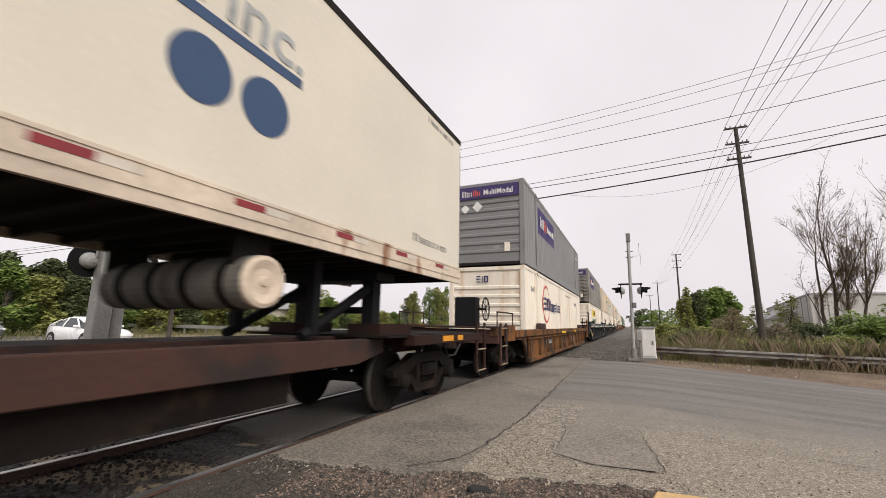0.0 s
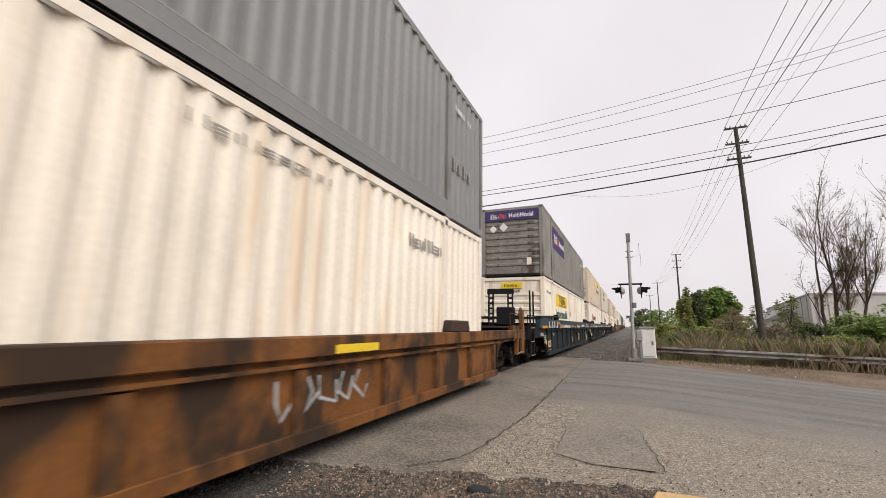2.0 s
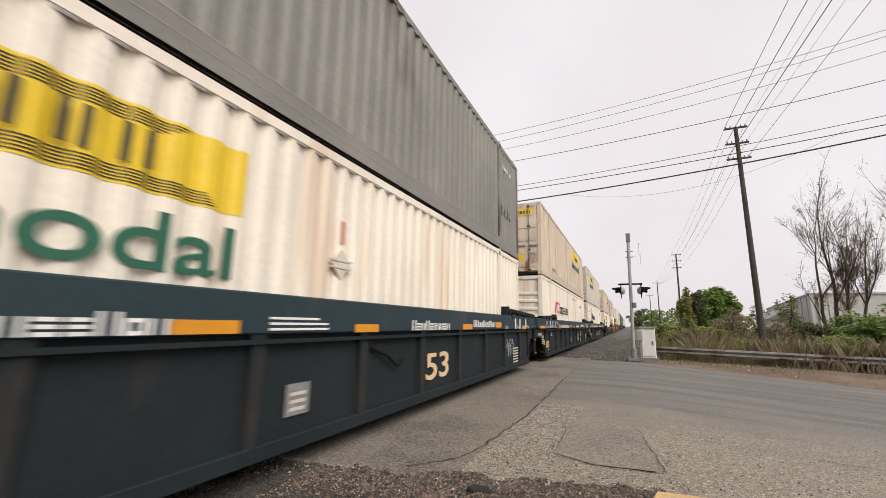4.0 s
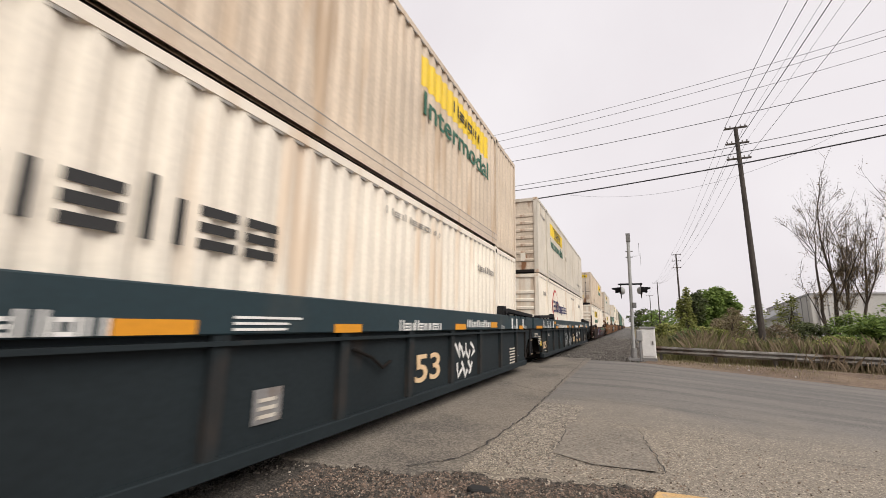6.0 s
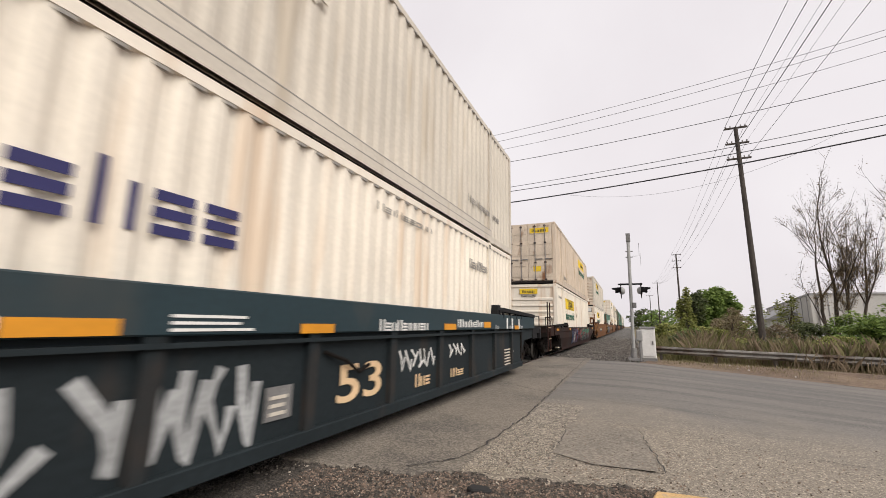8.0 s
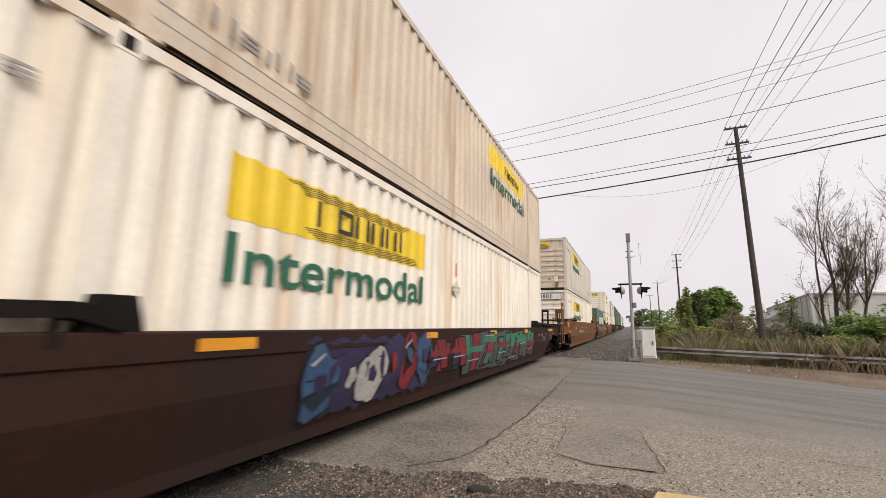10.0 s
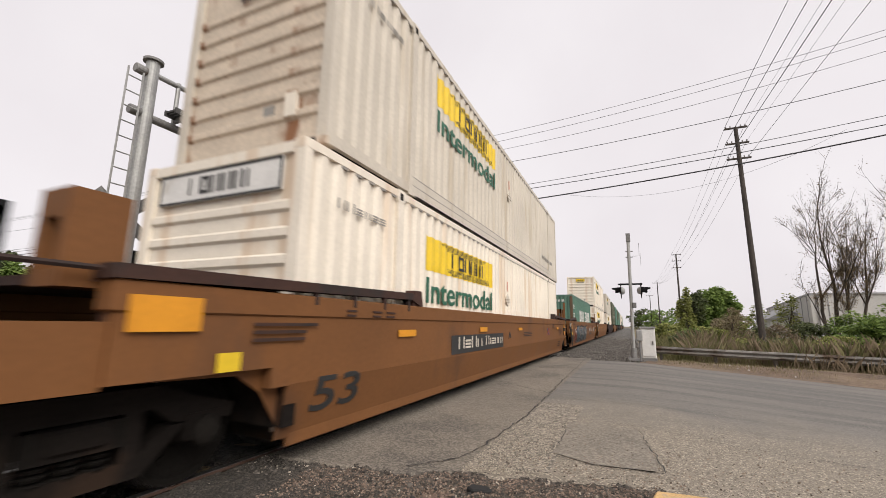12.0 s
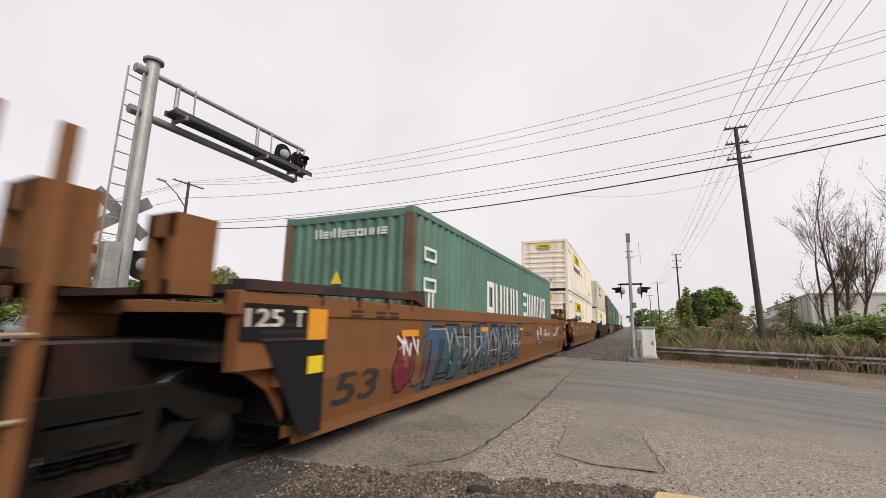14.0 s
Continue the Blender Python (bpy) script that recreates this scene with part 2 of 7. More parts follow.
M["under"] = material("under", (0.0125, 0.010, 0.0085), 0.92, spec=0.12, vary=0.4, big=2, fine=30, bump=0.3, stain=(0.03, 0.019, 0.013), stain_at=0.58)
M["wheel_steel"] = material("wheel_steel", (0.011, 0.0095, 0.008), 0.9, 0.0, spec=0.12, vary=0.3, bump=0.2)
M["tread"] = material("tread", (0.36, 0.34, 0.32), 0.35, 0.9, vary=0.1, bump=0.05)
M["grab_worn"] = material("grab_worn", (0.3, 0.23, 0.15), 0.55, 0.2, vary=0.3)
FLAT = dict(vary=0.1, big=3, fine=30, bump=0.03)
M["yellow"] = material("yellow", (0.72, 0.50, 0.025), 0.5, **FLAT)
M["amber"] = material("amber", (0.62, 0.26, 0.015), 0.55, **FLAT)
M["ink"] = material("ink", (0.025, 0.025, 0.025), 0.6, **FLAT)
M["ink_faded"] = material("ink_faded", (0.27, 0.255, 0.235), 0.6, **FLAT)
M["green_ink"] = material("green_ink", (0.02, 0.11, 0.065), 0.55, **FLAT)
M["navy"] = material("navy", (0.025, 0.024, 0.105), 0.55, **FLAT)
M["purple"] = material("purple", (0.04, 0.026, 0.11), 0.55, **FLAT)
M["blue"] = material("blue", (0.032, 0.065, 0.14), 0.5, **FLAT)
M["red"] = material("red", (0.50, 0.04, 0.05), 0.55, **FLAT)
M["rose"] = material("rose", (0.62, 0.09, 0.14), 0.55, **FLAT)
M["maroon"] = material("maroon", (0.22, 0.025, 0.03), 0.5, **FLAT)
M["orange_red"] = material("orange_red", (0.65, 0.09, 0.03), 0.55, **FLAT)
M["faded_red"] = material("faded_red", (0.6, 0.3, 0.22), 0.6, **FLAT)
M["white_ink"] = material("white_ink", (0.72, 0.71, 0.68), 0.6, **FLAT)
M["cream_ink"] = material("cream_ink", (0.66, 0.47, 0.28), 0.6, **FLAT)
M["grey_ink"] = material("grey_ink", (0.36, 0.37, 0.37), 0.65, vary=0.3, big=3, fine=25, bump=0.03)
M["spray_green"] = material("spray_green", (0.03, 0.15, 0.085), 0.6, vary=0.3, big=2, fine=20, bump=0.03)
M["spray_teal"] = material("spray_teal", (0.025, 0.07, 0.085), 0.6, vary=0.3, big=2, fine=20, bump=0.03)
M["spray_violet"] = material("spray_violet", (0.025, 0.018, 0.055), 0.6, vary=0.3, big=2, fine=20, bump=0.03)
M["spray_red"] = material("spray_red", (0.16, 0.012, 0.02), 0.6, vary=0.3, big=2, fine=20, bump=0.03)
M["spray_grey"] = material("spray_grey", (0.055, 0.06, 0.065), 0.65, vary=0.3, big=2, fine=20, bump=0.03)

M["spray_blue"] = material("spray_blue", (0.03, 0.07, 0.14), 0.6, vary=0.3, big=2, fine=20, bump=0.03)
M["spray_white"] = material("spray_white", (0.33, 0.31, 0.29), 0.65, vary=0.3, big=2, fine=20, bump=0.03)
M["print_brown"] = material("print_brown", (0.12, 0.085, 0.07), 0.7, vary=0.3, big=3, fine=25, bump=0.02)
M["guard_steel"] = material("guard_steel", (0.33, 0.31, 0.285), 0.65, 0.15, vary=0.25, big=1.2, fine=20, bump=0.08, stain=(0.12, 0.08, 0.055), stain_at=0.52, stain_scale=1.3)

# ---------- mesh helpers ----------


def box(bm, x0, x1, y0, y1, z0, z1, skew=None):
    """An axis-aligned block."""
    v = [bm.verts.new((x, y, z)) for z in (z0, z1) for y in (y0, y1) for x in (x0, x1)]
    for f in ((0, 2, 3, 1), (4, 5, 7, 6), (0, 1, 5, 4), (2, 6, 7, 3), (0, 4, 6, 2), (1, 3, 7, 5)):
        bm.faces.new([v[i] for i in f])
    return v


def tube(bm, pts, r, seg=8, r1=None):
    """A round bar along points, tapering to r1."""
    pts = [Vector(p) for p in pts]
    rings = []
    for i, p in enumerate(pts):
        d = (pts[min(i + 1, len(pts) - 1)] - pts[max(i - 1, 0)]).normalized()
        a = d.cross(Vector((0, 0, 1)) if abs(d.z) < 0.95 else Vector((1, 0, 0))).normalized()
        c = d.cross(a)
        rr = r if r1 is None else r + (r1 - r) * i / (len(pts) - 1)
        rings.append([bm.verts.new(p + rr * (math.cos(k * math.tau / seg) * a + math.sin(k * math.tau / seg) * c)) for k in range(seg)])
    for q, w in zip(rings, rings[1:]):
        for k in range(seg):
            bm.faces.new((q[k], q[(k + 1) % seg], w[(k + 1) % seg], w[k]))
    bm.faces.new(rings[0][::-1])
    bm.faces.new(rings[-1])


def lathe(bm, prof, axis, at, seg=24, caps=True):
    """Turns (distance along axis, radius) pairs about an axis "x", "y" or "z" through at."""
    rings = []
    for d, r in prof:
        ring = []
        for k in range(seg):
            c, s = r * math.cos(k * math.tau / seg), r * math.sin(k * math.tau / seg)
            p = {"x": (d, c, s), "y": (c, d, s), "z": (c, s, d)}[axis]
            ring.append(bm.verts.new(Vector(at) + Vector(p)))
        rings.append(ring)
    for q, w in zip(rings, rings[1:]):
        for k in range(seg):
            bm.faces.new((q[k], q[(k + 1) % seg], w[(k + 1) % seg], w[k]))
    if caps:
        bm.faces.new(rings[0][::-1])
        bm.faces.new(rings[-1])


def prism(bm, outline, a, b, axis="x"):
    """A flat outline (pairs) pushed from a to b along an axis; pairs are (y, z), (x, z) or (x, y)."""
    def at(p, d):
        return {"x": (d, p[0], p[1]), "y": (p[0], d, p[1]), "z": (p[0], p[1], d)}[axis]
    lo, hi = [bm.verts.new(at(p, a)) for p in outline], [bm.verts.new(at(p, b)) for p in outline]
    n = len(outline)
    for k in range(n):
        bm.faces.new((lo[k], lo[(k + 1) % n], hi[(k + 1) % n], hi[k]))
    bm.faces.new(lo[::-1])
    bm.faces.new(hi)


def rounded(bm, width=0.008):
    """Softens the hard edges of a block-built mesh."""
    bmesh.ops.recalc_face_normals(bm, faces=bm.faces)
    edges = [e for e in bm.edges if len(e.link_faces) == 2 and e.calc_face_angle(0) > 0.6]
    bmesh.ops.bevel(bm, geom=edges, offset=width, segments=1, affect="EDGES", clamp_overlap=True)


def to_mesh(name, bm, mat, smooth=False):
    bmesh.ops.recalc_face_normals(bm, faces=bm.faces)
    me = bpy.data.meshes.new(name)
    bm.to_mesh(me)
    bm.free()
    me.materials.append(mat)
    if smooth:
        me.shade_smooth()
    return me


def part(name, bm, mat, parent, label="", smooth=False):
    """One mesh object under a thing or a part; bm may be a finished mesh that several parts share."""
    me = bm if isinstance(bm, bpy.types.Mesh) else to_mesh(name, bm, mat, smooth)
    ob = new(name, me)
    ob.parent = parent
    if label:
        tagged(ob, label)
    return ob


def thing(name, label, category, group="", at=None, kind=""):
    ob = new(name)
    ob.empty_display_size = 0.2
    if at is not None:
        ob.matrix_basis = at
    return tagged(ob, label, category, group, kind)


def built(fn, *args):
    bm = bmesh.new()
    fn(bm, *args)
    return bm


def blocks(*rows):
    bm = bmesh.new()
    for r in rows:
        box(bm, *r)
    return bm


def letters(text, size, mat, depth=0.004):
    """A word as a mesh in the plane x = 0, read from +x, running towards +y, its foot at z = 0."""
    cu = bpy.data.curves.new("word", "FONT")
    cu.body, cu.size, cu.extrude, cu.offset = text, size, depth, size * 0.012
    ob = bpy.data.objects.new("word", cu)
    scene.collection.objects.link(ob)
    me = bpy.data.meshes.new_from_object(ob.evaluated_get(bpy.context.evaluated_depsgraph_get()))
    bpy.data.objects.remove(ob)
    me.transform(Matrix(((0, 0, 1, 0), (1, 0, 0, 0), (0, 1, 0, 0), (0, 0, 0, 1))))
    me.materials.clear()
    me.materials.append(mat)
    return me


def fit_word(me, y0, y1, z0, z1, x):
    """Stretches a word to a field."""
    co = np.array([v.co for v in me.vertices])
    lo, hi = co.min(0), co.max(0)
    me.transform(Matrix.Translation((x, y0, z0)) @ Matrix.Diagonal((1, (y1 - y0) / (hi[1] - lo[1]), (z1 - z0) / (hi[2] - lo[2]), 1)) @ Matrix.Translation((0, -lo[1], -lo[2])))
    return me
# ---------- the train ----------
TRACK_X = -4.24
CW, CH = 1.2955, 2.908
PITCH_Y, WAVE = 0.278, 0.042
WHEEL_R = 0.457
train = []          # (thing, place along the train, height)
wheels = []         # (wheelset, its place in its car)


def travelled(t):
    return 10.25 * t - 0.015 * t * t


def wave_x(y):
    """Depth of a container's corrugated side at y."""
    f = (y / PITCH_Y) % 1.0
    if f < 0.30:
        return 0.0
    if f < 0.5:
        return -WAVE * (f - 0.30) / 0.20
    if f < 0.80:
        return -WAVE
    return -WAVE * (1 - (f - 0.80) / 0.20)


def corrugated(bm, y0, y1, z0, z1, x, side=1, lift=0.0):
    ys = {y0, y1}
    k = math.floor(y0 / PITCH_Y)
    while k * PITCH_Y < y1:
        for f in (0.0, 0.30, 0.5, 0.80):
            y = (k + f) * PITCH_Y
            if y0 < y < y1:
                ys.add(y)
        k += 1
    ys = sorted(ys)
    lo = [bm.verts.new((side * (x + wave_x(y) + lift), y, z0)) for y in ys]
    hi = [bm.verts.new((side * (x + wave_x(y) + lift), y, z1)) for y in ys]
    for i in range(len(ys) - 1):
        bm.faces.new((lo[i], lo[i + 1], hi[i + 1], hi[i]))


CACHE = {}


def shared(key, mat, make):
    """One mesh for all alike parts."""
    k = (key, mat.name)
    if k not in CACHE:
        CACHE[k] = to_mesh(key[0], make(), mat)
    return CACHE[k]


def container(s, z, label, paint, length=16.154, height=CH, nose="ribs", dirty=None, decor=(), post=None, group="stacked freight containers"):
    """A freight container whose leading end stands at s along the train."""
    ob = thing("freight_container", label, "container", group)
    L, H, W = length, height, CW
    p, long = M[paint], length > 13
    pd = M[dirty] if dirty else p
    post_w = 0.1
    for side in (1, -1):
        def panel(side=side):
            bm = bmesh.new()
            corrugated(bm, post_w, L - post_w, 0.14, H - 0.09, W - 0.004, side)
            return bm
        part("side_panel", shared(("side_panel", L, H, side), p, panel), None, ob)
        part("top_rail", shared(("top_rail", L, H, side), p, lambda side=side: blocks((side * (W - 0.05), side * (W + 0.004), 0.05, L - 0.05, H - 0.10, H))), None, ob)
        lo, hi = (2.0, L - 2.0) if long else (0.05, L - 0.05)
        part("bottom_rail", shared(("bottom_rail", L, side), p, lambda side=side, lo=lo, hi=hi: blocks((side * (W - 0.06), side * (W + 0.005), 0.05, L - 0.05, 0.02, 0.16), *([(side * (W - 0.05), side * (W + 0.012), lo, hi, 0.02, 0.30)] if long else []))), None, ob)
        if long:
            for y in (1.98, L - 1.98):
                part("lift_post", shared(("lift_post", H, side), p, lambda side=side: blocks((side * (W - 0.05), side * (W + 0.010), -0.085, 0.085, 0.02, H - 0.1), (side * (W - 0.05), side * (W + 0.014), -0.1, 0.1, H - 0.16, H + 0.015), (side * (W - 0.05), side * (W + 0.014), -0.1, 0.1, -0.012, 0.14))), None, ob).location.y = y
                # raised near-black block stands for the shaded hole of the pocket
                part("lifting_pocket", shared(("lifting_pocket", side), M["gap_dark"], lambda side=side: blocks((side * W, side * (W + 0.018), -0.045, 0.045, -0.05, 0.05))), None, ob).location = (0, y, H - 0.085)
            # thin dark strips painting the shadow lines along the bottom rail
            part("rail_groove", shared(("rail_groove", L, side), M["ink_faded"], lambda side=side, lo=lo, hi=hi: blocks((side * (W - 0.02), side * (W + 0.014), lo, hi, 0.285, 0.30), (side * (W - 0.02), side * (W + 0.014), lo, hi, 0.15, 0.162))), None, ob)
            # a row of bolted dark clips under the top rail
            def clips(side=side):
                bm = bmesh.new()
                for k in range(int((L - 1) / 0.278)):
                    y = 0.6 + k * 0.278
                    box(bm, side * (W - 0.03), side * (W + 0.007), y, y + 0.12, H - 0.135, H - 0.108)
                return bm
            tagged(part("clip_band", shared(("clip_band", L, side), M["ink_faded"], clips), None, ob), kind="stuff")
    part("roof", shared(("roof", L, H), p, lambda: blocks((-W + 0.04, W - 0.04, 0.05, L - 0.05, H - 0.05, H - 0.012))), None, ob)
    part("floor_frame", shared(("floor_frame", L), M["gap_dark"], lambda: blocks((-W + 0.05, W - 0.05, 0.06, L - 0.06, 0.03, 0.13))), None, ob)
    # corner posts and castings
    for y in (0.0, L):
        d = 1 if y == 0 else -1
        for side in (1, -1):
            cx = side * (W - 0.075)
            part("corner_post", shared(("corner_post", H, d, side), M[post] if post and d > 0 else p, lambda d=d, side=side: blocks((side * (W - 0.15), side * W, *sorted((0, d * 0.12)), 0.1, H - 0.1))), None, ob).location.y = y
            for zz in (0.0, H - 0.118):
                c = part("corner_casting", shared(("corner_casting",), pd, lambda: built(lambda bm: (box(bm, -0.081, 0.081, -0.089, 0.089, 0, 0.118), rounded(bm, 0.012)))), None, ob)
                c.location = (side * (W - 0.079), y + d * 0.085, zz)
    # the two ends
    for y, d in ((0.0, 1), (L, -1)):
        part("end_wall", shared(("end_wall", H), pd, lambda: blocks((-W + 0.14, W - 0.14, -0.015, 0.015, 0.1, H - 0.08))), None, ob).location.y = y + d * 0.065
        part("end_header", shared(("end_header", L), p, lambda: blocks((-W + 0.14, W - 0.14, -0.03, 0.03, -0.06, 0.06))), None, ob).location = (0, y + d * 0.035, H - 0.08)
        # sill coloured near-black to paint the shadow line below the container
        part("end_sill", shared(("end_sill", L), M["gap_dark"], lambda: blocks((-W + 0.14, W - 0.14, -0.03, 0.03, -0.07, 0.02))), None, ob).location = (0, y + d * 0.035, 0.09)
    if nose == "ribs":
        for k in range(7):
            zr = 0.42 + k * (H - 0.9) / 7
            part("end_rib", shared(("end_rib",), pd, lambda: built(lambda bm: prism(bm, [(0.055, -0.02), (0.055, 0.13), (0.018, 0.10), (0.018, 0.02)], -W + 0.17, W - 0.17))), None, ob).location.z = zr
        part("document_box", blocks((0.62, 0.80, 0.0, 0.05, 0.45, 0.75)), M["cream"], ob)
        part("vent_cover", blocks((0.25, 0.42, 0.03, 0.052, 0.5, 0.66)), M["ink_faded"], ob)
    elif nose == "doors":
        for x0, x1 in ((-W + 0.16, -0.008), (0.008, W - 0.16)):
            door = part("door", blocks((x0, x1, 0.01, 0.05, 0.15, H - 0.12)), pd, ob)
            for k in range(5):
                zr = 0.3 + k * 0.52
                part("door_panel", blocks((x0 + 0.08, x1 - 0.08, -0.006, 0.012, zr, zr + 0.4)), pd, door)
            for f in (0.3, 0.72):
                x = x0 + (x1 - x0) * f
                part("lock_rod", built(lambda bm: tube(bm, [(x, -0.03, 0.1), (x, -0.03, H - 0.08)], 0.017)), M["galv_dull"], door)
                part("rod_handle", blocks((x - 0.02, x + 0.3 * (x1 - x0), -0.05, -0.02, 1.12, 1.16)), M["galv_dull"], door)
                for zz in (0.14, 0.95, 1.9, H - 0.2):
                    part("rod_bracket", blocks((x - 0.05, x + 0.05, -0.045, 0.012, zz, zz + 0.06)), M["car_rust"], door)
    elif nose == "waves":
        bm = bmesh.new()
        n = 22
        vs = []
        for k in range(n * 2 + 1):
            x = -W + 0.15 + k * (2 * W - 0.3) / (n * 2)
            y = 0.01 if (k // 2) % 2 else 0.045
            vs.append((bm.verts.new((x, y, 0.16)), bm.verts.new((x, y, H - 0.13))))
        for a, b in zip(vs, vs[1:]):
            bm.faces.new((a[0], b[0], b[1], a[1]))
        part("wave_panel", bm, p, ob)
    for d in decor:
        d(ob, L, H)
    train.append((ob, s, z))
    return ob


# ---------- lettering and marks on the containers ----------


def field(ob, mat, y0, y1, z0, z1, lift=0.003, name="colour_field"):
    bm = bmesh.new()
    corrugated(bm, y0, y1, z0, z1, CW - 0.004, 1, lift)
    return part(name, bm, M[mat], ob)


def glyph(bm, ch, a, w, z0, h, x):
    """One plain shape of a row: uprights, dashes or a square loop. Capitals stand full height, small ones three quarters, j hangs below."""
    top = z0 + h if ch.isupper() else z0 + h * 0.74
    low = z0 - h * 0.22 if ch == "j" else z0
    t = min(w * 0.24, h * 0.2)

    def bar(y0, y1, lo, hi):
        box(bm, x - 0.004, x + 0.003, y0, y1, lo, hi)
    k = ch.lower()
    if k == "i":
        bar(a + w * 0.5 - t * 0.6, a + w * 0.5 + t * 0.6, low, top)
    elif k == "h":
        bar(a + w * 0.08, a + w * 0.08 + t, low, top)
        bar(a + w * 0.9 - t, a + w * 0.9, low, top)
    elif k == "s":
        for f in (0.0, 0.5, 1.0):
            c = low + t * 0.45 + (top - low - t * 0.9) * f
            bar(a + w * 0.1, a + w * 0.88, c - t * 0.42, c + t * 0.42)
    else:
        bar(a + w * 0.08, a + w * 0.08 + t, z0, top)
        bar(a + w * 0.9 - t, a + w * 0.9, low, top)
        for c in (z0 + t * 0.45, top - t * 0.45):
            bar(a + w * 0.08 + t, a + w * 0.9 - t, c - t * 0.45, c + t * 0.45)


def strokes(ob, mat, y0, y1, z0, z1, n, x=CW + 0.003, seed=1, name="mark", row=""):
    """Stands for lettering: a row of plain bars and dashes, as wide as the words; row names the shapes, else they vary."""
    rnd = random.Random(seed)
    bm = bmesh.new()
    row = row or "".join("H" if k == 0 else rnd.choice("hsiHsoh") for k in range(n))
    wide = [0.5 if c in "iI" else 0.6 if c == " " else 1.0 for c in row]
    step, a = (y1 - y0) / sum(wide), y0
    for c, w in zip(row, wide):
        if c != " ":
            glyph(bm, c, a, w * step, z0, z1 - z0, x)
        a += w * step
    return tagged(part(name, bm, M[mat], ob), kind="stuff")


def word(ob, text, mat, y0, y1, z0, z1, x=CW + 0.004):
    return part("lettering", fit_word(letters(text, 1.0, M[mat]), y0, y1, z0, z1, x), None, ob)


def end_word(ob, text, mat, x0, x1, z0, z1, y=-0.004):
    me = fit_word(letters(text, 1.0, M[mat]), x0, x1, z0, z1, 0)
    me.transform(Matrix.Translation((0, y, 0)) @ Matrix.Rotation(-math.pi / 2, 4, "Z"))
    return part("lettering", me, None, ob)


def end_strokes(ob, mat, x0, x1, z0, z1, n, y=-0.002, seed=2, row=""):
    p = strokes(ob, mat, x0, x1, z0, z1, n, 0.0, seed, "mark", row)
    p.data.transform(Matrix.Translation((0, y, 0)) @ Matrix.Rotation(-math.pi / 2, 4, "Z"))


def holder(ob, y, z):
    """A placard holder: a pale diamond plate with a bar, and a faded red label over it."""
    part("placard_holder", built(lambda bm: (prism(bm, [(y - 0.17, z), (y, z - 0.17), (y + 0.17, z), (y, z + 0.17)], CW - 0.02, CW + 0.012), box(bm, CW, CW + 0.02, y - 0.2, y + 0.2, z + 0.03, z + 0.05), box(bm, CW, CW + 0.02, y - 0.2, y + 0.2, z - 0.05, z - 0.03))), M["cream_grey"], ob)
    part("label_plate", blocks((CW, CW + 0.005, y - 0.03, y + 0.05, z + 0.24, z + 0.5)), M["faded_red"], ob)


def yellow_sign(word_below=True, bottom=1.87, framed_end=False):
    """A yellow panel with fine black stripes and bars for the name, and the word below it."""
    def do(ob, L, H):
        z0 = bottom
        field(ob, "yellow", 2.84, 6.46, z0, z0 + 0.57, 0.004)
        for k in range(5):
            field(ob, "ink", 3.5 + 0.06 * k, 5.95 - 0.05 * k, z0 + 0.535 - k * 0.022, z0 + 0.544 - k * 0.022, 0.008, "stripe")
            field(ob, "ink", 3.9 - 0.03 * k, 6.2 - 0.02 * k, z0 + 0.02 + k * 0.022, z0 + 0.029 + k * 0.022, 0.008, "stripe")
        strokes(ob, "ink", 3.85, 5.75, z0 + 0.15, z0 + 0.42, 6, CW + 0.008, 5, "mark", "I OHHHI")
        if word_below:
            word(ob, "Intermodal", "green_ink", 2.87, 6.40, z0 - 0.54, z0 - 0.12)
        if framed_end:
            part("end_sign", blocks((-1.0, 1.0, 0.002, 0.03, H - 0.54, H - 0.16)), M["white_box"], ob)
            part("sign_border", blocks((-1.0, 1.0, -0.004, 0.002, H - 0.19, H - 0.16), (-1.0, 1.0, -0.004, 0.002, H - 0.54, H - 0.51), (-1.0, -0.97, -0.004, 0.002, H - 0.51, H - 0.19), (0.97, 1.0, -0.004, 0.002, H - 0.51, H - 0.19)), M["ink"], ob)
            end_strokes(ob, "ink", -0.5, 0.55, H - 0.45, H - 0.24, 6, -0.004, 3, "I OHHHI")
        else:
            bm = blocks((-0.42, 0.42, 0.004, 0.03, H - 0.46, H - 0.22))
            part("end_sign", bm, M["yellow"], ob)
            end_strokes(ob, "ink", -0.3, 0.3, H - 0.41, H - 0.28, 6, 0.002, 3)
            end_word(ob, "Intermodal", "ink", -0.33, 0.33, H - 0.6, H - 0.5, 0.002)
        holder(ob, 7.8, 1.65)
        strokes(ob, "ink_faded", 12.6, 14.9, 0.62, 0.78, 11, CW + 0.004, 8)
        strokes(ob, "ink_faded", 0.55, 1.6, H - 0.62, H - 0.5, 7, CW + 0.004, 9)
    return do


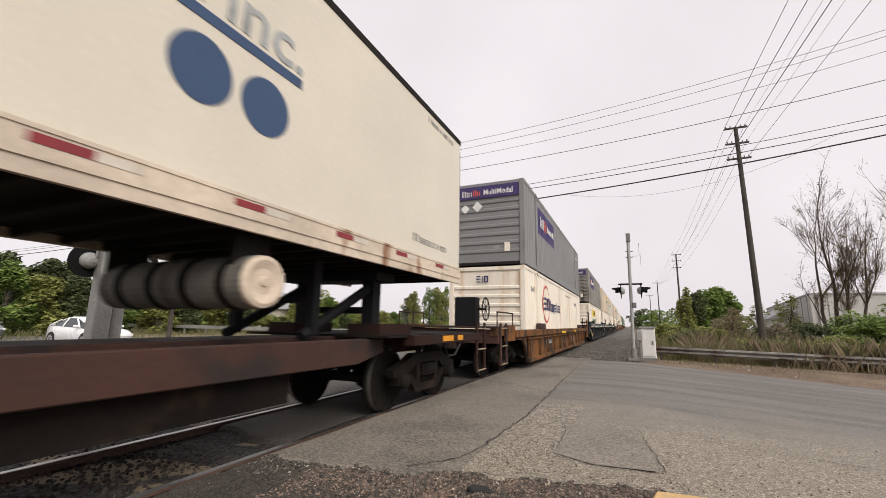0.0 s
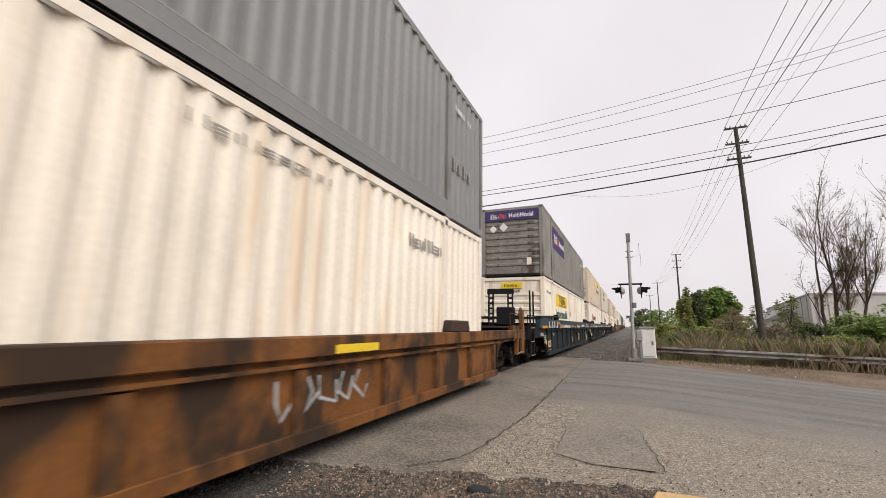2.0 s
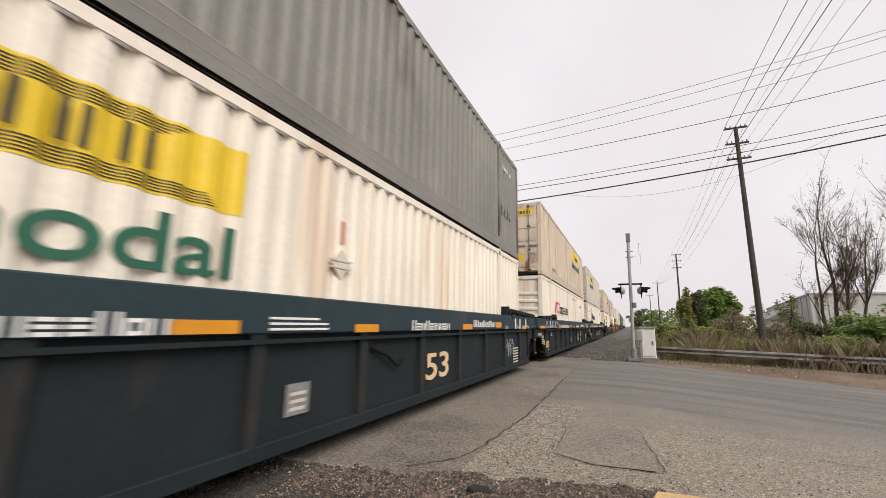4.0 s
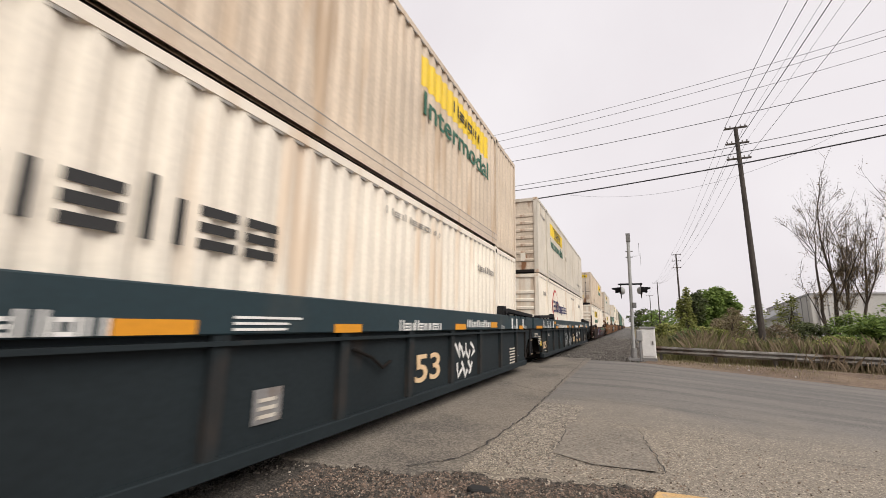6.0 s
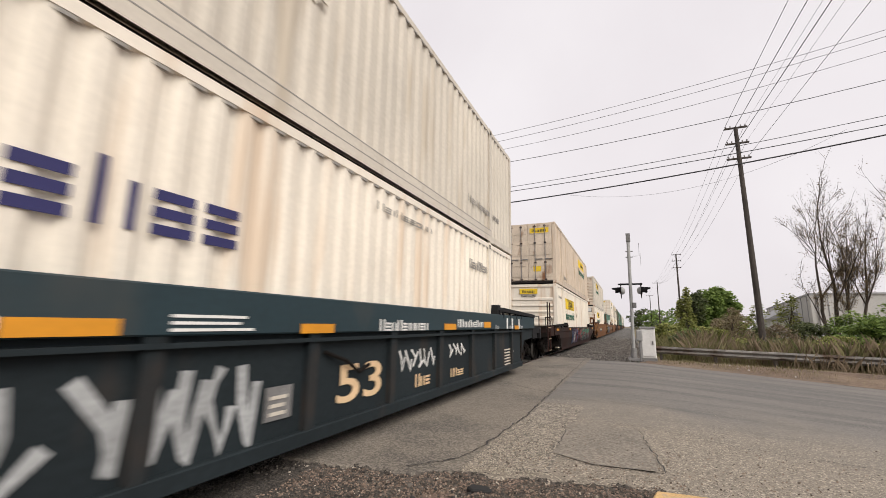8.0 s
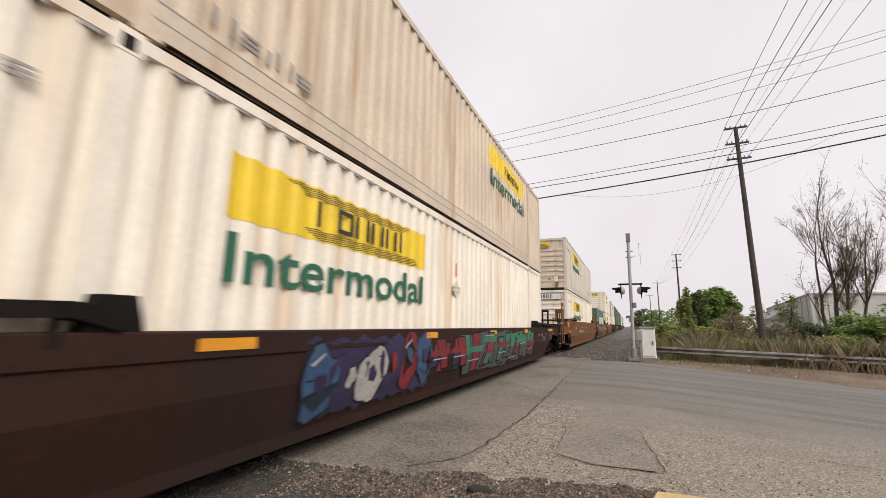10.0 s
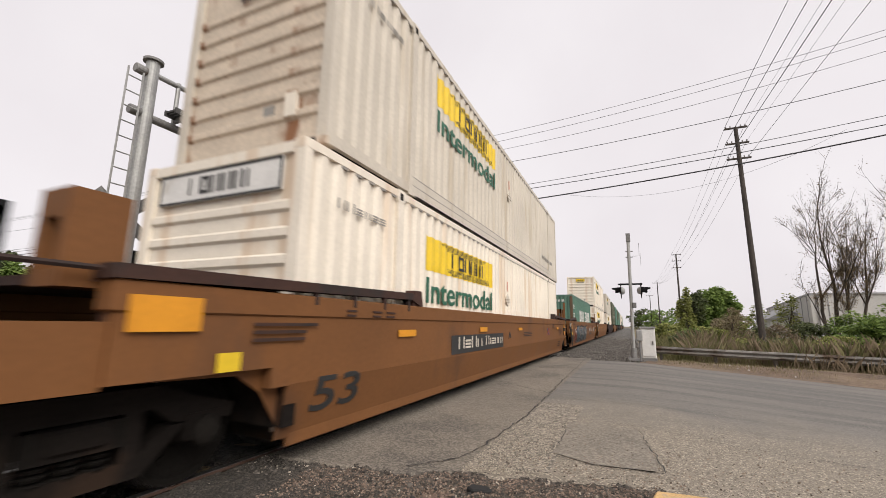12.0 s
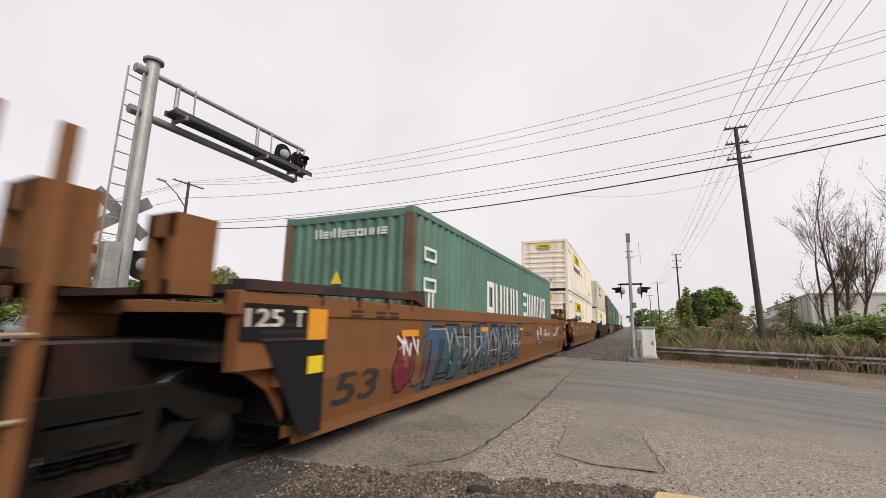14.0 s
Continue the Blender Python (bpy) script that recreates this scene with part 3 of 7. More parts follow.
def ring_sign(ob, L, H):
    """A red ring breaking up into dots, and navy bars for a name."""
    bm = bmesh.new()
    cy, cz, r = 3.72, 1.83, 0.69
    for k in range(40):
        a = radians(62 + k * 6.2)
        w = 0.095 * (1 - abs(k - 17) / 42) + 0.012
        q = [(cy + (r + d) * math.cos(b), cz + (r + d) * math.sin(b)) for b, d in ((a, -w / 2), (a + radians(6.4), -w / 2), (a + radians(6.4), w / 2), (a, w / 2))]
        prism(bm, q, CW - 0.002, CW + 0.006)
    for k in range(9):
        a = radians(52 - k * 14)
        c = (cy + r * math.cos(a), cz + r * math.sin(a))
        d = 0.035 if k % 2 else 0.022
        box(bm, CW - 0.002, CW + 0.006, c[0] - d, c[0] + d, c[1] - d, c[1] + d)
    tagged(part("red_ring", bm, M["red"], ob), kind="stuff")
    strokes(ob, "navy", 3.22, 4.55, 1.60, 2.08, 3, CW + 0.005, 11, "mark", "SIO")
    strokes(ob, "navy", 4.62, 7.3, 1.58, 2.02, 9, CW + 0.005, 12, "mark", "IojisIiss")
    end_strokes(ob, "navy", -0.34, 0.1, H - 0.54, H - 0.32, 3, 0.003, 4, "SIO")
    strokes(ob, "ink_faded", 9.3, 11.0, H - 0.42, H - 0.31, 9, CW + 0.004, 8)
    strokes(ob, "ink_faded", 12.8, 14.0, H - 0.75, H - 0.55, 7, CW + 0.004, 10)
    strokes(ob, "ink_faded", 0.9, 1.5, H - 0.75, H - 0.6, 4, CW + 0.004, 10)


def rose_sign(ob, L, H):
    """Three broad rose strokes and dark bars for a name."""
    bm = bmesh.new()
    y, z0, z1 = 2.8, 1.56, 2.06
    prism(bm, [(y, z0), (y + 0.14, z0), (y + 0.5, z1), (y + 0.36, z1)], CW - 0.002, CW + 0.006)
    prism(bm, [(y + 0.2, z0), (y + 0.34, z0), (y + 0.7, z1), (y + 0.56, z1)], CW - 0.002, CW + 0.006)
    box(bm, CW - 0.002, CW + 0.006, y + 0.68, y + 0.79, z0, z1)
    box(bm, CW - 0.002, CW + 0.006, y + 0.79, y + 1.0, z1 - 0.1, z1)
    box(bm, CW - 0.002, CW + 0.006, y + 1.06, y + 1.36, z0, z0 + 0.1)
    box(bm, CW - 0.002, CW + 0.006, y + 1.06, y + 1.36, z1 - 0.1, z1)
    tagged(part("mark", bm, M["rose"], ob), kind="stuff")
    strokes(ob, "ink", 4.2, 7.2, 1.54, 2.0, 9, CW + 0.005, 12, "mark", "IojisIiss")
    end_strokes(ob, "ink_faded", -0.5, 0.35, H - 0.62, H - 0.48, 8, 0.003, 4)
    strokes(ob, "ink_faded", 9.0, 10.8, H - 0.42, H - 0.31, 9, CW + 0.004, 8)
    strokes(ob, "ink_faded", 12.8, 14.0, H - 0.75, H - 0.6, 7, CW + 0.004, 10)


def purple_sign(ob, L, H):
    """Purple panels on the side and across the end, with white and orange-red bars."""
    field(ob, "purple", 2.42, 6.1, H - 1.4, H - 0.36, 0.004)
    strokes(ob, "white_ink", 2.7, 3.5, H - 1.08, H - 0.66, 3, CW + 0.008, 21)
    strokes(ob, "orange_red", 3.55, 4.1, H - 1.08, H - 0.66, 2, CW + 0.008, 22)
    strokes(ob, "white_ink", 4.25, 5.85, H - 1.0, H - 0.74, 10, CW + 0.008, 23)
    part("end_sign", blocks((-W_IN, W_IN, 0.0, 0.03, H - 0.56, H - 0.12)), M["purple"], ob)
    end_strokes(ob, "white_ink", -0.9, -0.52, H - 0.47, H - 0.25, 3, -0.003, 5)
    end_strokes(ob, "orange_red", -0.50, -0.22, H - 0.47, H - 0.25, 2, -0.003, 6)
    end_word(ob, "MultiModal", "white_ink", -0.1, 0.92, H - 0.45, H - 0.26, -0.003)
    for x, zz, r in ((-0.33, H - 0.85, 0.19), (-0.78, H - 0.9, 0.16)):
        bm = bmesh.new()
        prism(bm, [(x - r, zz), (x, zz - r), (x + r, zz), (x, zz + r)], 0.004, 0.012, "y")
        part("placard", bm, M["white_box"], ob)
    strokes(ob, "white_ink", 14.2, 15.4, H - 0.62, H - 0.48, 4, CW + 0.004, 30)
    strokes(ob, "ink_faded", 14.2, 15.3, 1.0, 1.3, 4, CW + 0.004, 31)


W_IN = CW - 0.17


def green_marks(ob, L, H):
    strokes(ob, "white_ink", 0.55, 0.8, 0.62, 1.5, 1, CW + 0.004, 40)
    for k in range(2):
        z = 1.45 + k * 0.5
        bm = blocks((CW, CW + 0.007, 0.4, 0.86, z + 0.24, z + 0.29), (CW, CW + 0.007, 0.4, 0.45, z + 0.06, z + 0.29), (CW, CW + 0.007, 0.81, 0.86, z + 0.06, z + 0.29), (CW, CW + 0.007, 0.4, 0.86, z + 0.06, z + 0.11))
        part("mark", bm, M["white_ink"], ob)
    strokes(ob, "white_ink", 3.6, 6.6, 1.28, 2.0, 5, CW + 0.004, 41, "mark", "OHIHH")
    strokes(ob, "white_ink", 7.2, 10.9, 1.28, 2.0, 6, CW + 0.004, 42, "mark", "SHIHHIHO")
    end_strokes(ob, "white_ink", -0.62, 0.85, H - 0.42, H - 0.26, 10, 0.0, 8)
    bm = bmesh.new()
    prism(bm, [(-0.22, H - 1.2), (0.0, H - 1.2), (-0.11, H - 0.98)], -0.006, 0.002, "y")
    part("placard", bm, M["yellow"], ob)


# ---------- running gear ----------


def wheel_mesh(sd):
    bm = bmesh.new()
    x = sd * 0.7175
    lathe(bm, [(x - sd * 0.045, 0.05), (x - sd * 0.045, WHEEL_R + 0.025), (x - sd * 0.01, WHEEL_R + 0.025), (x, WHEEL_R), (x + sd * 0.09, WHEEL_R - 0.004), (x + sd * 0.095, WHEEL_R - 0.06), (x + sd * 0.05, WHEEL_R - 0.075), (x + sd * 0.045, 0.17), (x + sd * 0.10, 0.13), (x + sd * 0.10, 0.05)], "x", (0, 0, 0), 28)
    for k in range(5):
        a = k * math.tau / 5
        c = Vector((x + sd * 0.052, 0.27 * math.cos(a), 0.27 * math.sin(a)))
        box(bm, c.x - 0.01, c.x + 0.01, c.y - 0.03, c.y + 0.03, c.z - 0.03, c.z + 0.03)
    return bm


def tread_mesh(sd):
    x = sd * 0.7175
    return built(lambda bm: lathe(bm, [(x + sd * 0.004, WHEEL_R - 0.01), (x + sd * 0.004, WHEEL_R + 0.002), (x + sd * 0.07, WHEEL_R), (x + sd * 0.07, WHEEL_R - 0.012)], "x", (0, 0, 0), 28, False))


def side_frame(bm, sd):
    x0, x1 = sorted((sd * 0.92, sd * 1.06))
    r = WHEEL_R
    prism(bm, [(-1.12, r + 0.06), (-0.62, r + 0.10), (-0.45, r + 0.22), (0.45, r + 0.22), (0.62, r + 0.10), (1.12, r + 0.06), (1.14, r + 0.17), (0.75, r + 0.28), (0.5, r + 0.38), (-0.5, r + 0.38), (-0.75, r + 0.28), (-1.14, r + 0.17)], x0, x1)
    prism(bm, [(-0.72, r + 0.08), (-0.42, r - 0.22), (0.42, r - 0.22), (0.72, r + 0.08), (0.58, r + 0.08), (0.36, r - 0.1), (-0.36, r - 0.1), (-0.58, r + 0.08)], x0, x1)
    for y in (-0.34, 0.34):
        box(bm, x0, x1, y - 0.06, y + 0.06, r - 0.12, r + 0.26)
    for y in (-0.87, 0.87):
        box(bm, x0 - 0.01, x1 + 0.01, y - 0.15, y + 0.15, r - 0.06, r + 0.14)


def bogie(car, y):
    """A two-axle freight bogie under a car."""
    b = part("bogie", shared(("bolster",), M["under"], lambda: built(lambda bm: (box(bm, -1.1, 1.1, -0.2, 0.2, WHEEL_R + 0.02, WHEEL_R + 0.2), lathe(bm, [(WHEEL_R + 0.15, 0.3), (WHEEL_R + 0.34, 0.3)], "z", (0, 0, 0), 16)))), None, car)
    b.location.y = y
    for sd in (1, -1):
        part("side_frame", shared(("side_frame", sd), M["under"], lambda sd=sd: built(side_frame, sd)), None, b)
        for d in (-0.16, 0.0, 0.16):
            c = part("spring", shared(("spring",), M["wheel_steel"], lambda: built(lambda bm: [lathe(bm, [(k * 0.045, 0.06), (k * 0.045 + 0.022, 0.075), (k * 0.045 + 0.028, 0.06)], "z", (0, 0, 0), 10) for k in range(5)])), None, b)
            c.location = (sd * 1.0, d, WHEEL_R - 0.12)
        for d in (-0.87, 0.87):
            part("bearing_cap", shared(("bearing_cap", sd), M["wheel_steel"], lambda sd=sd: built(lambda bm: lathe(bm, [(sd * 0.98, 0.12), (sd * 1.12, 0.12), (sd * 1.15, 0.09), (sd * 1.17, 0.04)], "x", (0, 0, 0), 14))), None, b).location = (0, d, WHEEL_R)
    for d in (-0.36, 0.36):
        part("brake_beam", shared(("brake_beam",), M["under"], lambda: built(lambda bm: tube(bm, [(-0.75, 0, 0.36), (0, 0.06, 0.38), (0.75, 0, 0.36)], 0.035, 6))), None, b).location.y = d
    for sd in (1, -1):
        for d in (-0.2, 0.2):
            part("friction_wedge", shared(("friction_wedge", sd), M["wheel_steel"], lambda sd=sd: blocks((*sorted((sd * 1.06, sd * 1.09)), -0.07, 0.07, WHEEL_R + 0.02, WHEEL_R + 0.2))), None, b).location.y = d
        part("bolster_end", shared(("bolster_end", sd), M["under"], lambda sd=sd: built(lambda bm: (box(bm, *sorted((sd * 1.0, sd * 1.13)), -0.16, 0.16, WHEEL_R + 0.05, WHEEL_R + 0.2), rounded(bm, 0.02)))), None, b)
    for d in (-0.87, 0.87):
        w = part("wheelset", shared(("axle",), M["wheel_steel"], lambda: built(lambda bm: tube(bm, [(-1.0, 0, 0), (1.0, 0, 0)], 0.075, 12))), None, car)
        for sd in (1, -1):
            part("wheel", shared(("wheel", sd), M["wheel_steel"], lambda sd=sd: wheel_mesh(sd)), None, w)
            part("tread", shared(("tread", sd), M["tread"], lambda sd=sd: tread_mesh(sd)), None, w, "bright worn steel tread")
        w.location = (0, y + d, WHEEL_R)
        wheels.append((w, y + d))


def coupler(car, y, d):
    bm = blocks((-0.13, 0.13, *sorted((y, y + d * 0.55)), 0.78, 0.98), (-0.2, 0.2, *sorted((y + d * 0.45, y + d * 0.8)), 0.74, 1.02))
    part("coupler", bm, M["under"], car)
    bm = bmesh.new()
    tube(bm, [(0.45, y, 0.85), (0.42, y + d * 0.3, 0.6), (0.25, y + d * 0.75, 0.55)], 0.025)
    part("air_hose", bm, M["rubber"], car)


def ladder(car, x, y, d, paint, z0=0.4, z1=2.35, tall=True):
    """A corner ladder of two uprights with worn rungs."""
    lo, hi = sorted((y, y + d * 0.55))
    bm = blocks((x - 0.02, x + 0.02, lo - 0.045, lo + 0.045, z0, z1 if tall else 1.35), (x - 0.02, x + 0.02, hi - 0.045, hi + 0.045, z0, z1 if tall else 1.35))
    rounded(bm, 0.008)
    lad = part("ladder", bm, M[paint], car)
    for k in range(3):
        z = z0 + 0.04 + k * 0.42
        part("rung", built(lambda bm: tube(bm, [(x + 0.03, lo, z), (x + 0.03, hi, z)], 0.016, 6)), M["grab_worn"], lad)


def post_frame(car, y, paint, z0=1.5, z1=2.1):
    """Upright guide boxes with a square hole at each side of the well's end."""
    for sd in (1, -1):
        x = sd * 1.1
        bm = blocks((x - 0.17, x - 0.09, y - 0.17, y + 0.17, z0, z1), (x + 0.09, x + 0.17, y - 0.17, y + 0.17, z0, z1), (x - 0.17, x + 0.17, y - 0.17, y + 0.17, z1 - 0.18, z1), (x - 0.17, x + 0.17, y - 0.17, y + 0.17, z0, z0 + 0.1))
        part("guide_post", bm, M[paint], car)


def ladder_frame(car, y, paint, z0=1.2, z1=2.5):
    """An upright frame beside the hand brake, of two slotted posts under a beam."""
    for x in (-0.2, 0.5):
        bm = blocks((x - 0.1, x - 0.06, y - 0.05, y + 0.05, z0, z1), (x + 0.06, x + 0.1, y - 0.05, y + 0.05, z0, z1))
        post = part("slotted_post", bm, M[paint], car)
        for k in range(7):
            part("rung", blocks((x - 0.06, x + 0.06, y - 0.03, y + 0.03, z0 + 0.1 + k * 0.18, z0 + 0.17 + k * 0.18)), M[paint], post)
    part("frame_beam", blocks((-0.32, 0.62, y - 0.07, y + 0.07, z1 - 0.02, z1 + 0.16)), M[paint], car)


def brake_stand(car, y, paint, z0=1.25, z1=2.0):
    """A hand-brake housing with its wheel."""
    part("brake_housing", built(lambda bm: (box(bm, 0.15, 0.75, y - 0.14, y + 0.14, z0, z1), rounded(bm, 0.03))), M[paint], car)
    bm = bmesh.new()
    ring = [(0.95, y + 0.28 * math.cos(k * math.tau / 20), z1 - 0.3 + 0.28 * math.sin(k * math.tau / 20)) for k in range(21)]
    tube(bm, ring, 0.018, 6)
    for k in range(4):
        a = k * math.tau / 8
        tube(bm, [(0.95, y - 0.28 * math.cos(a), z1 - 0.3 - 0.28 * math.sin(a)), (0.95, y + 0.28 * math.cos(a), z1 - 0.3 + 0.28 * math.sin(a))], 0.01, 5)
    tube(bm, [(0.75, y, z1 - 0.3), (0.97, y, z1 - 0.3)], 0.03, 8)
    part("brake_wheel", bm, M["black_metal"], car)


# ---------- well cars ----------


def well_side(car, u0, L, top, paint, style, lower=None, ext=(1.9, 1.9)):
    """Both sides of one well: u0 is where the well's space begins."""
    lo = lower or paint
    X0, X1 = 1.33, 1.46
    for sd in (1, -1):
        xs = lambda a, b: sorted((sd * a, sd * b))
        bm = bmesh.new()
        a, b = u0 - 0.35, u0 + L + 0.35
        e0, e1 = u0 - ext[0], u0 + L + ext[1]
        cutback = 0.85 if style == "smooth" and top < 1.4 else 0.0
        sill = [(e0, 0.92), (a - 0.55, 0.88), (a - 0.30, 0.72), (a + cutback, 0.28), (b - cutback, 0.28), (b + 0.30, 0.72), (b + 0.5, 0.88), (e1, 0.92), (e1, top - 0.2), (e0, top - 0.2)]
        inset = 0.06 if style != "smooth" else 0.12
        prism(bm, sill, *xs(X0, X1 - inset))
        part("side_web", bm, M[lo], car)
        part("top_chord", built(lambda bm: (box(bm, *xs(X0 - 0.03, X1 + 0.02), e0 - 0.03, e1 + 0.03, top - (0.34 if style == "banded" else 0.2), top), rounded(bm, 0.012))), M[paint], car)
        part("bottom_chord", built(lambda bm: (box(bm, *xs(X0 - 0.02, X1 + (0.012 if style != "smooth" else -0.105)), a + 0.05 + cutback, b - 0.05 - cutback, 0.2, 0.33), rounded(bm, 0.01))), M[lo], car)
        if style == "smooth":
            part("side_plate", blocks((*xs(X1 - 0.1, X1), a - 0.3, b + 0.3, 0.76, top - 0.2), (*xs(X1 - 0.1, X1), e0, a - 0.3, 0.93, top - 0.2), (*xs(X1 - 0.1, X1), b + 0.3, e1, 0.93, top - 0.2)), M[lo], car)
            bm = bmesh.new()
            prism(bm, [((X1 + 0.003) * sd, 0.77), ((X1 - 0.112) * sd, 0.29), ((X1 - 0.125) * sd, 0.29), ((X1 - 0.1) * sd, 0.77)], a - 0.1, b + 0.1, "y")
            for v in bm.verts:
                if v.co.z < 0.4:
                    v.co.y += cutback if v.co.y < (a + b) / 2 else -cutback
            part("skirt", bm, M[lo], car)
        else:
            n = 11
            for k in range(n if style == "banded" else n + 1):
                y = a + 0.25 + (k + (0.42 if style == "banded" else 0)) * (b - a - 0.5) / n
                rib = shared(("rib", top, sd, style), M[lo], lambda: built(lambda bm: prism(bm, [(-0.055, 0.30), (0.055, 0.30), (0.075, top - 0.3), (-0.075, top - 0.3)], *xs(X1 - 0.07, X1 + 0.005))))
                part("rib", rib, None, car).location.y = y
            part("lip", blocks((*xs(X1 - 0.06, X1 + 0.03), a - 0.2, b + 0.2, top - (0.42 if style == "banded" else 0.28), top - (0.385 if style == "banded" else 0.25))), M[lo], car)
    # floor of the well, end bulkheads
    for y0, y1 in ((u0 - 0.2, u0 + 1.6), (u0 + L - 1.6, u0 + L + 0.2), (u0 + L / 2 - 0.5, u0 + L / 2 + 0.5)):
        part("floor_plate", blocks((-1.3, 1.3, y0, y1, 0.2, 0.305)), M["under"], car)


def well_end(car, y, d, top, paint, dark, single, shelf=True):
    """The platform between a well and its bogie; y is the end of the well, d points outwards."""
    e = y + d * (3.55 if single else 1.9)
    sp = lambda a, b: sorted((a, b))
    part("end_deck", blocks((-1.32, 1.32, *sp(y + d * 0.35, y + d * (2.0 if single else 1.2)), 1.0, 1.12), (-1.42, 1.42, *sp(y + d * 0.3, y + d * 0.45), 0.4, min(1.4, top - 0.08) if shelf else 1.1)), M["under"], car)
    part("centre_sill", blocks((-0.32, 0.32, *sp(y + d * 0.4, e - d * 0.1), 0.72, 1.12)), M[dark], car)
    if single:
        part("end_sill", built(lambda bm: (box(bm, -1.40, 1.40, *sp(e - d * 0.32, e - d * 0.12), 0.86, 1.2), rounded(bm, 0.015))), M[dark], car)
        part("walkway", blocks((-1.38, 1.38, *sp(y + d * 1.95, e - d * 0.05), 1.22, 1.27)), M[dark], car)
        for sd in (1, -1):
            part("side_bracket", blocks((*sp(sd * 1.30, sd * 1.42), *sp(y + d * 1.9, y + d * 2.6), 0.9, 1.3), (*sp(sd * 1.2, sd * 1.38), *sp(y + d * 2.6, e - d * 0.1), 1.05, 1.22)), M[dark if paint == "car_teal" else paint], car)
            bm = bmesh.new()
            tube(bm, [(sd * 1.35, y + d * 1.9, 1.27), (sd * 1.35, y + d * 1.9, 1.62), (sd * 1.35, e - d * 0.2, 1.62), (sd * 1.35, e - d * 0.2, 1.27)], 0.02, 6)
            part("handrail", bm, M[dark], car)
        coupler(car, e - d * 0.1, d)
    if shelf:
        for sd in (1, -1):
            bm = bmesh.new()
            q = y + d * (1.95 if single else 1.1)
            prism(bm, [(q, top + 0.0), (y - d * 1.75, top + 0.08), (y - d * 2.0, top + 0.0), (y - d * 2.0, top + 0.11), (y - d * 1.75, top + 0.17), (q, top + 0.09)], *sp(sd * 1.31, sd * 1.50))
            part("guide_shelf", bm, M[dark], car)
            for k in range(4):
                yy = y + d * 0.2 - d * k * 0.62
                part("shelf_gusset", blocks((*sp(sd * 1.44, sd * 1.485), yy, yy + 0.05, top - 0.08, top + 0.08)), M[dark], car)
            bm = bmesh.new()
            yc = y - d * 1.98
            prism(bm, [(yc - 0.16, top), (yc + 0.16, top), (yc + 0.1, top + 0.22), (yc - 0.1, top + 0.22)], *sp(sd * 1.31, sd * 1.47))
            part("locator", bm, M[dark], car)
        part("end_cover", blocks((-1.3, 1.3, *sp(y + d * 0.5, y + d * (1.95 if single else 1.1)), top - 0.02, top + 0.05)), M[dark], car)


def plates(car, mat, rows, x=1.468, name="marking"):
    """Flat painted fields on the near side: each (y0, y1, z0, z1)."""
    for y0, y1, z0, z1 in rows:
        part(name, blocks((x, x + 0.004, y0, y1, z0, z1)), M[mat], car)


def small_print(car, mat, y0, y1, z0, z1, n, x=1.468):
    """Lines of small print as plain bars."""
    bm = bmesh.new()
    h = (z1 - z0) / n
    rnd = random.Random(int(y0 * 100) + n)
    for k in range(n):
        box(bm, x, x + 0.004, y0, y0 + (y1 - y0) * rnd.uniform(0.7, 1.0), z0 + k * h, z0 + k * h + h * 0.45)
    part("marking", bm, M[mat], car)


def lean_in(car):
    """Lays the painted marks of a smooth car against its inward-leaning lower face."""
    for c in car.children:
        if c.name.split(".")[0] in ("graffiti", "lettering", "marking", "mark") and c.data.users == 1:
            for v in c.data.vertices:
                if v.co.z < 0.765:
                    v.co.x -= (0.765 - v.co.z) * 0.236


def well_car(s0, fronts, lengths, top, paint, dark, style, label, lower=None, single=(True, True), shelf=True, inner=(1.9, 1.1), group="well cars of the train"):
    """One car: s0 is its origin along the train, fronts the wells' places from it. An articulated car has several wells on shared bogies."""
    car = thing("well_car", label, "rail car", group)
    for i, (u, L) in enumerate(zip(fronts, lengths)):
        first, last = i == 0 and single[0], i == len(fronts) - 1 and single[1]
        well_side(car, u, L, top, paint, style, lower, (1.9 if first else inner[0], 1.9 if last else inner[1]))
        well_end(car, u, -1, top, paint, dark, first, shelf)
        well_end(car, u + L, 1, top, paint, dark, last, shelf)
        if first:
            bogie(car, u - 1.8)
        if last:
            bogie(car, u + L + 1.8)
        if i + 1 < len(fronts):
            bogie(car, (u + L + fronts[i + 1]) / 2)
    train.append((car, s0, 0.0))
    return car
# ---------- the train, car by car ----------
ZB, ZT = 0.31, 3.262     # floors of the lower and the upper containers
L53, L40 = 16.154, 12.192


def blob(cy, cz, ry, rz, rnd, n=18, jag=0.25):
    """A closed uneven outline round a middle."""
    ph = [rnd.uniform(0, 6.3) for _ in range(3)]
    out = []
    for k in range(n):
        a = k * math.tau / n
        q = 1 + jag * (0.5 * math.sin(2 * a + ph[0]) + 0.35 * math.sin(3 * a + ph[1]) + 0.3 * math.sin(5 * a + ph[2]))
        out.append((cy + ry * q * math.cos(a), cz + rz * q * math.sin(a)))
    return out


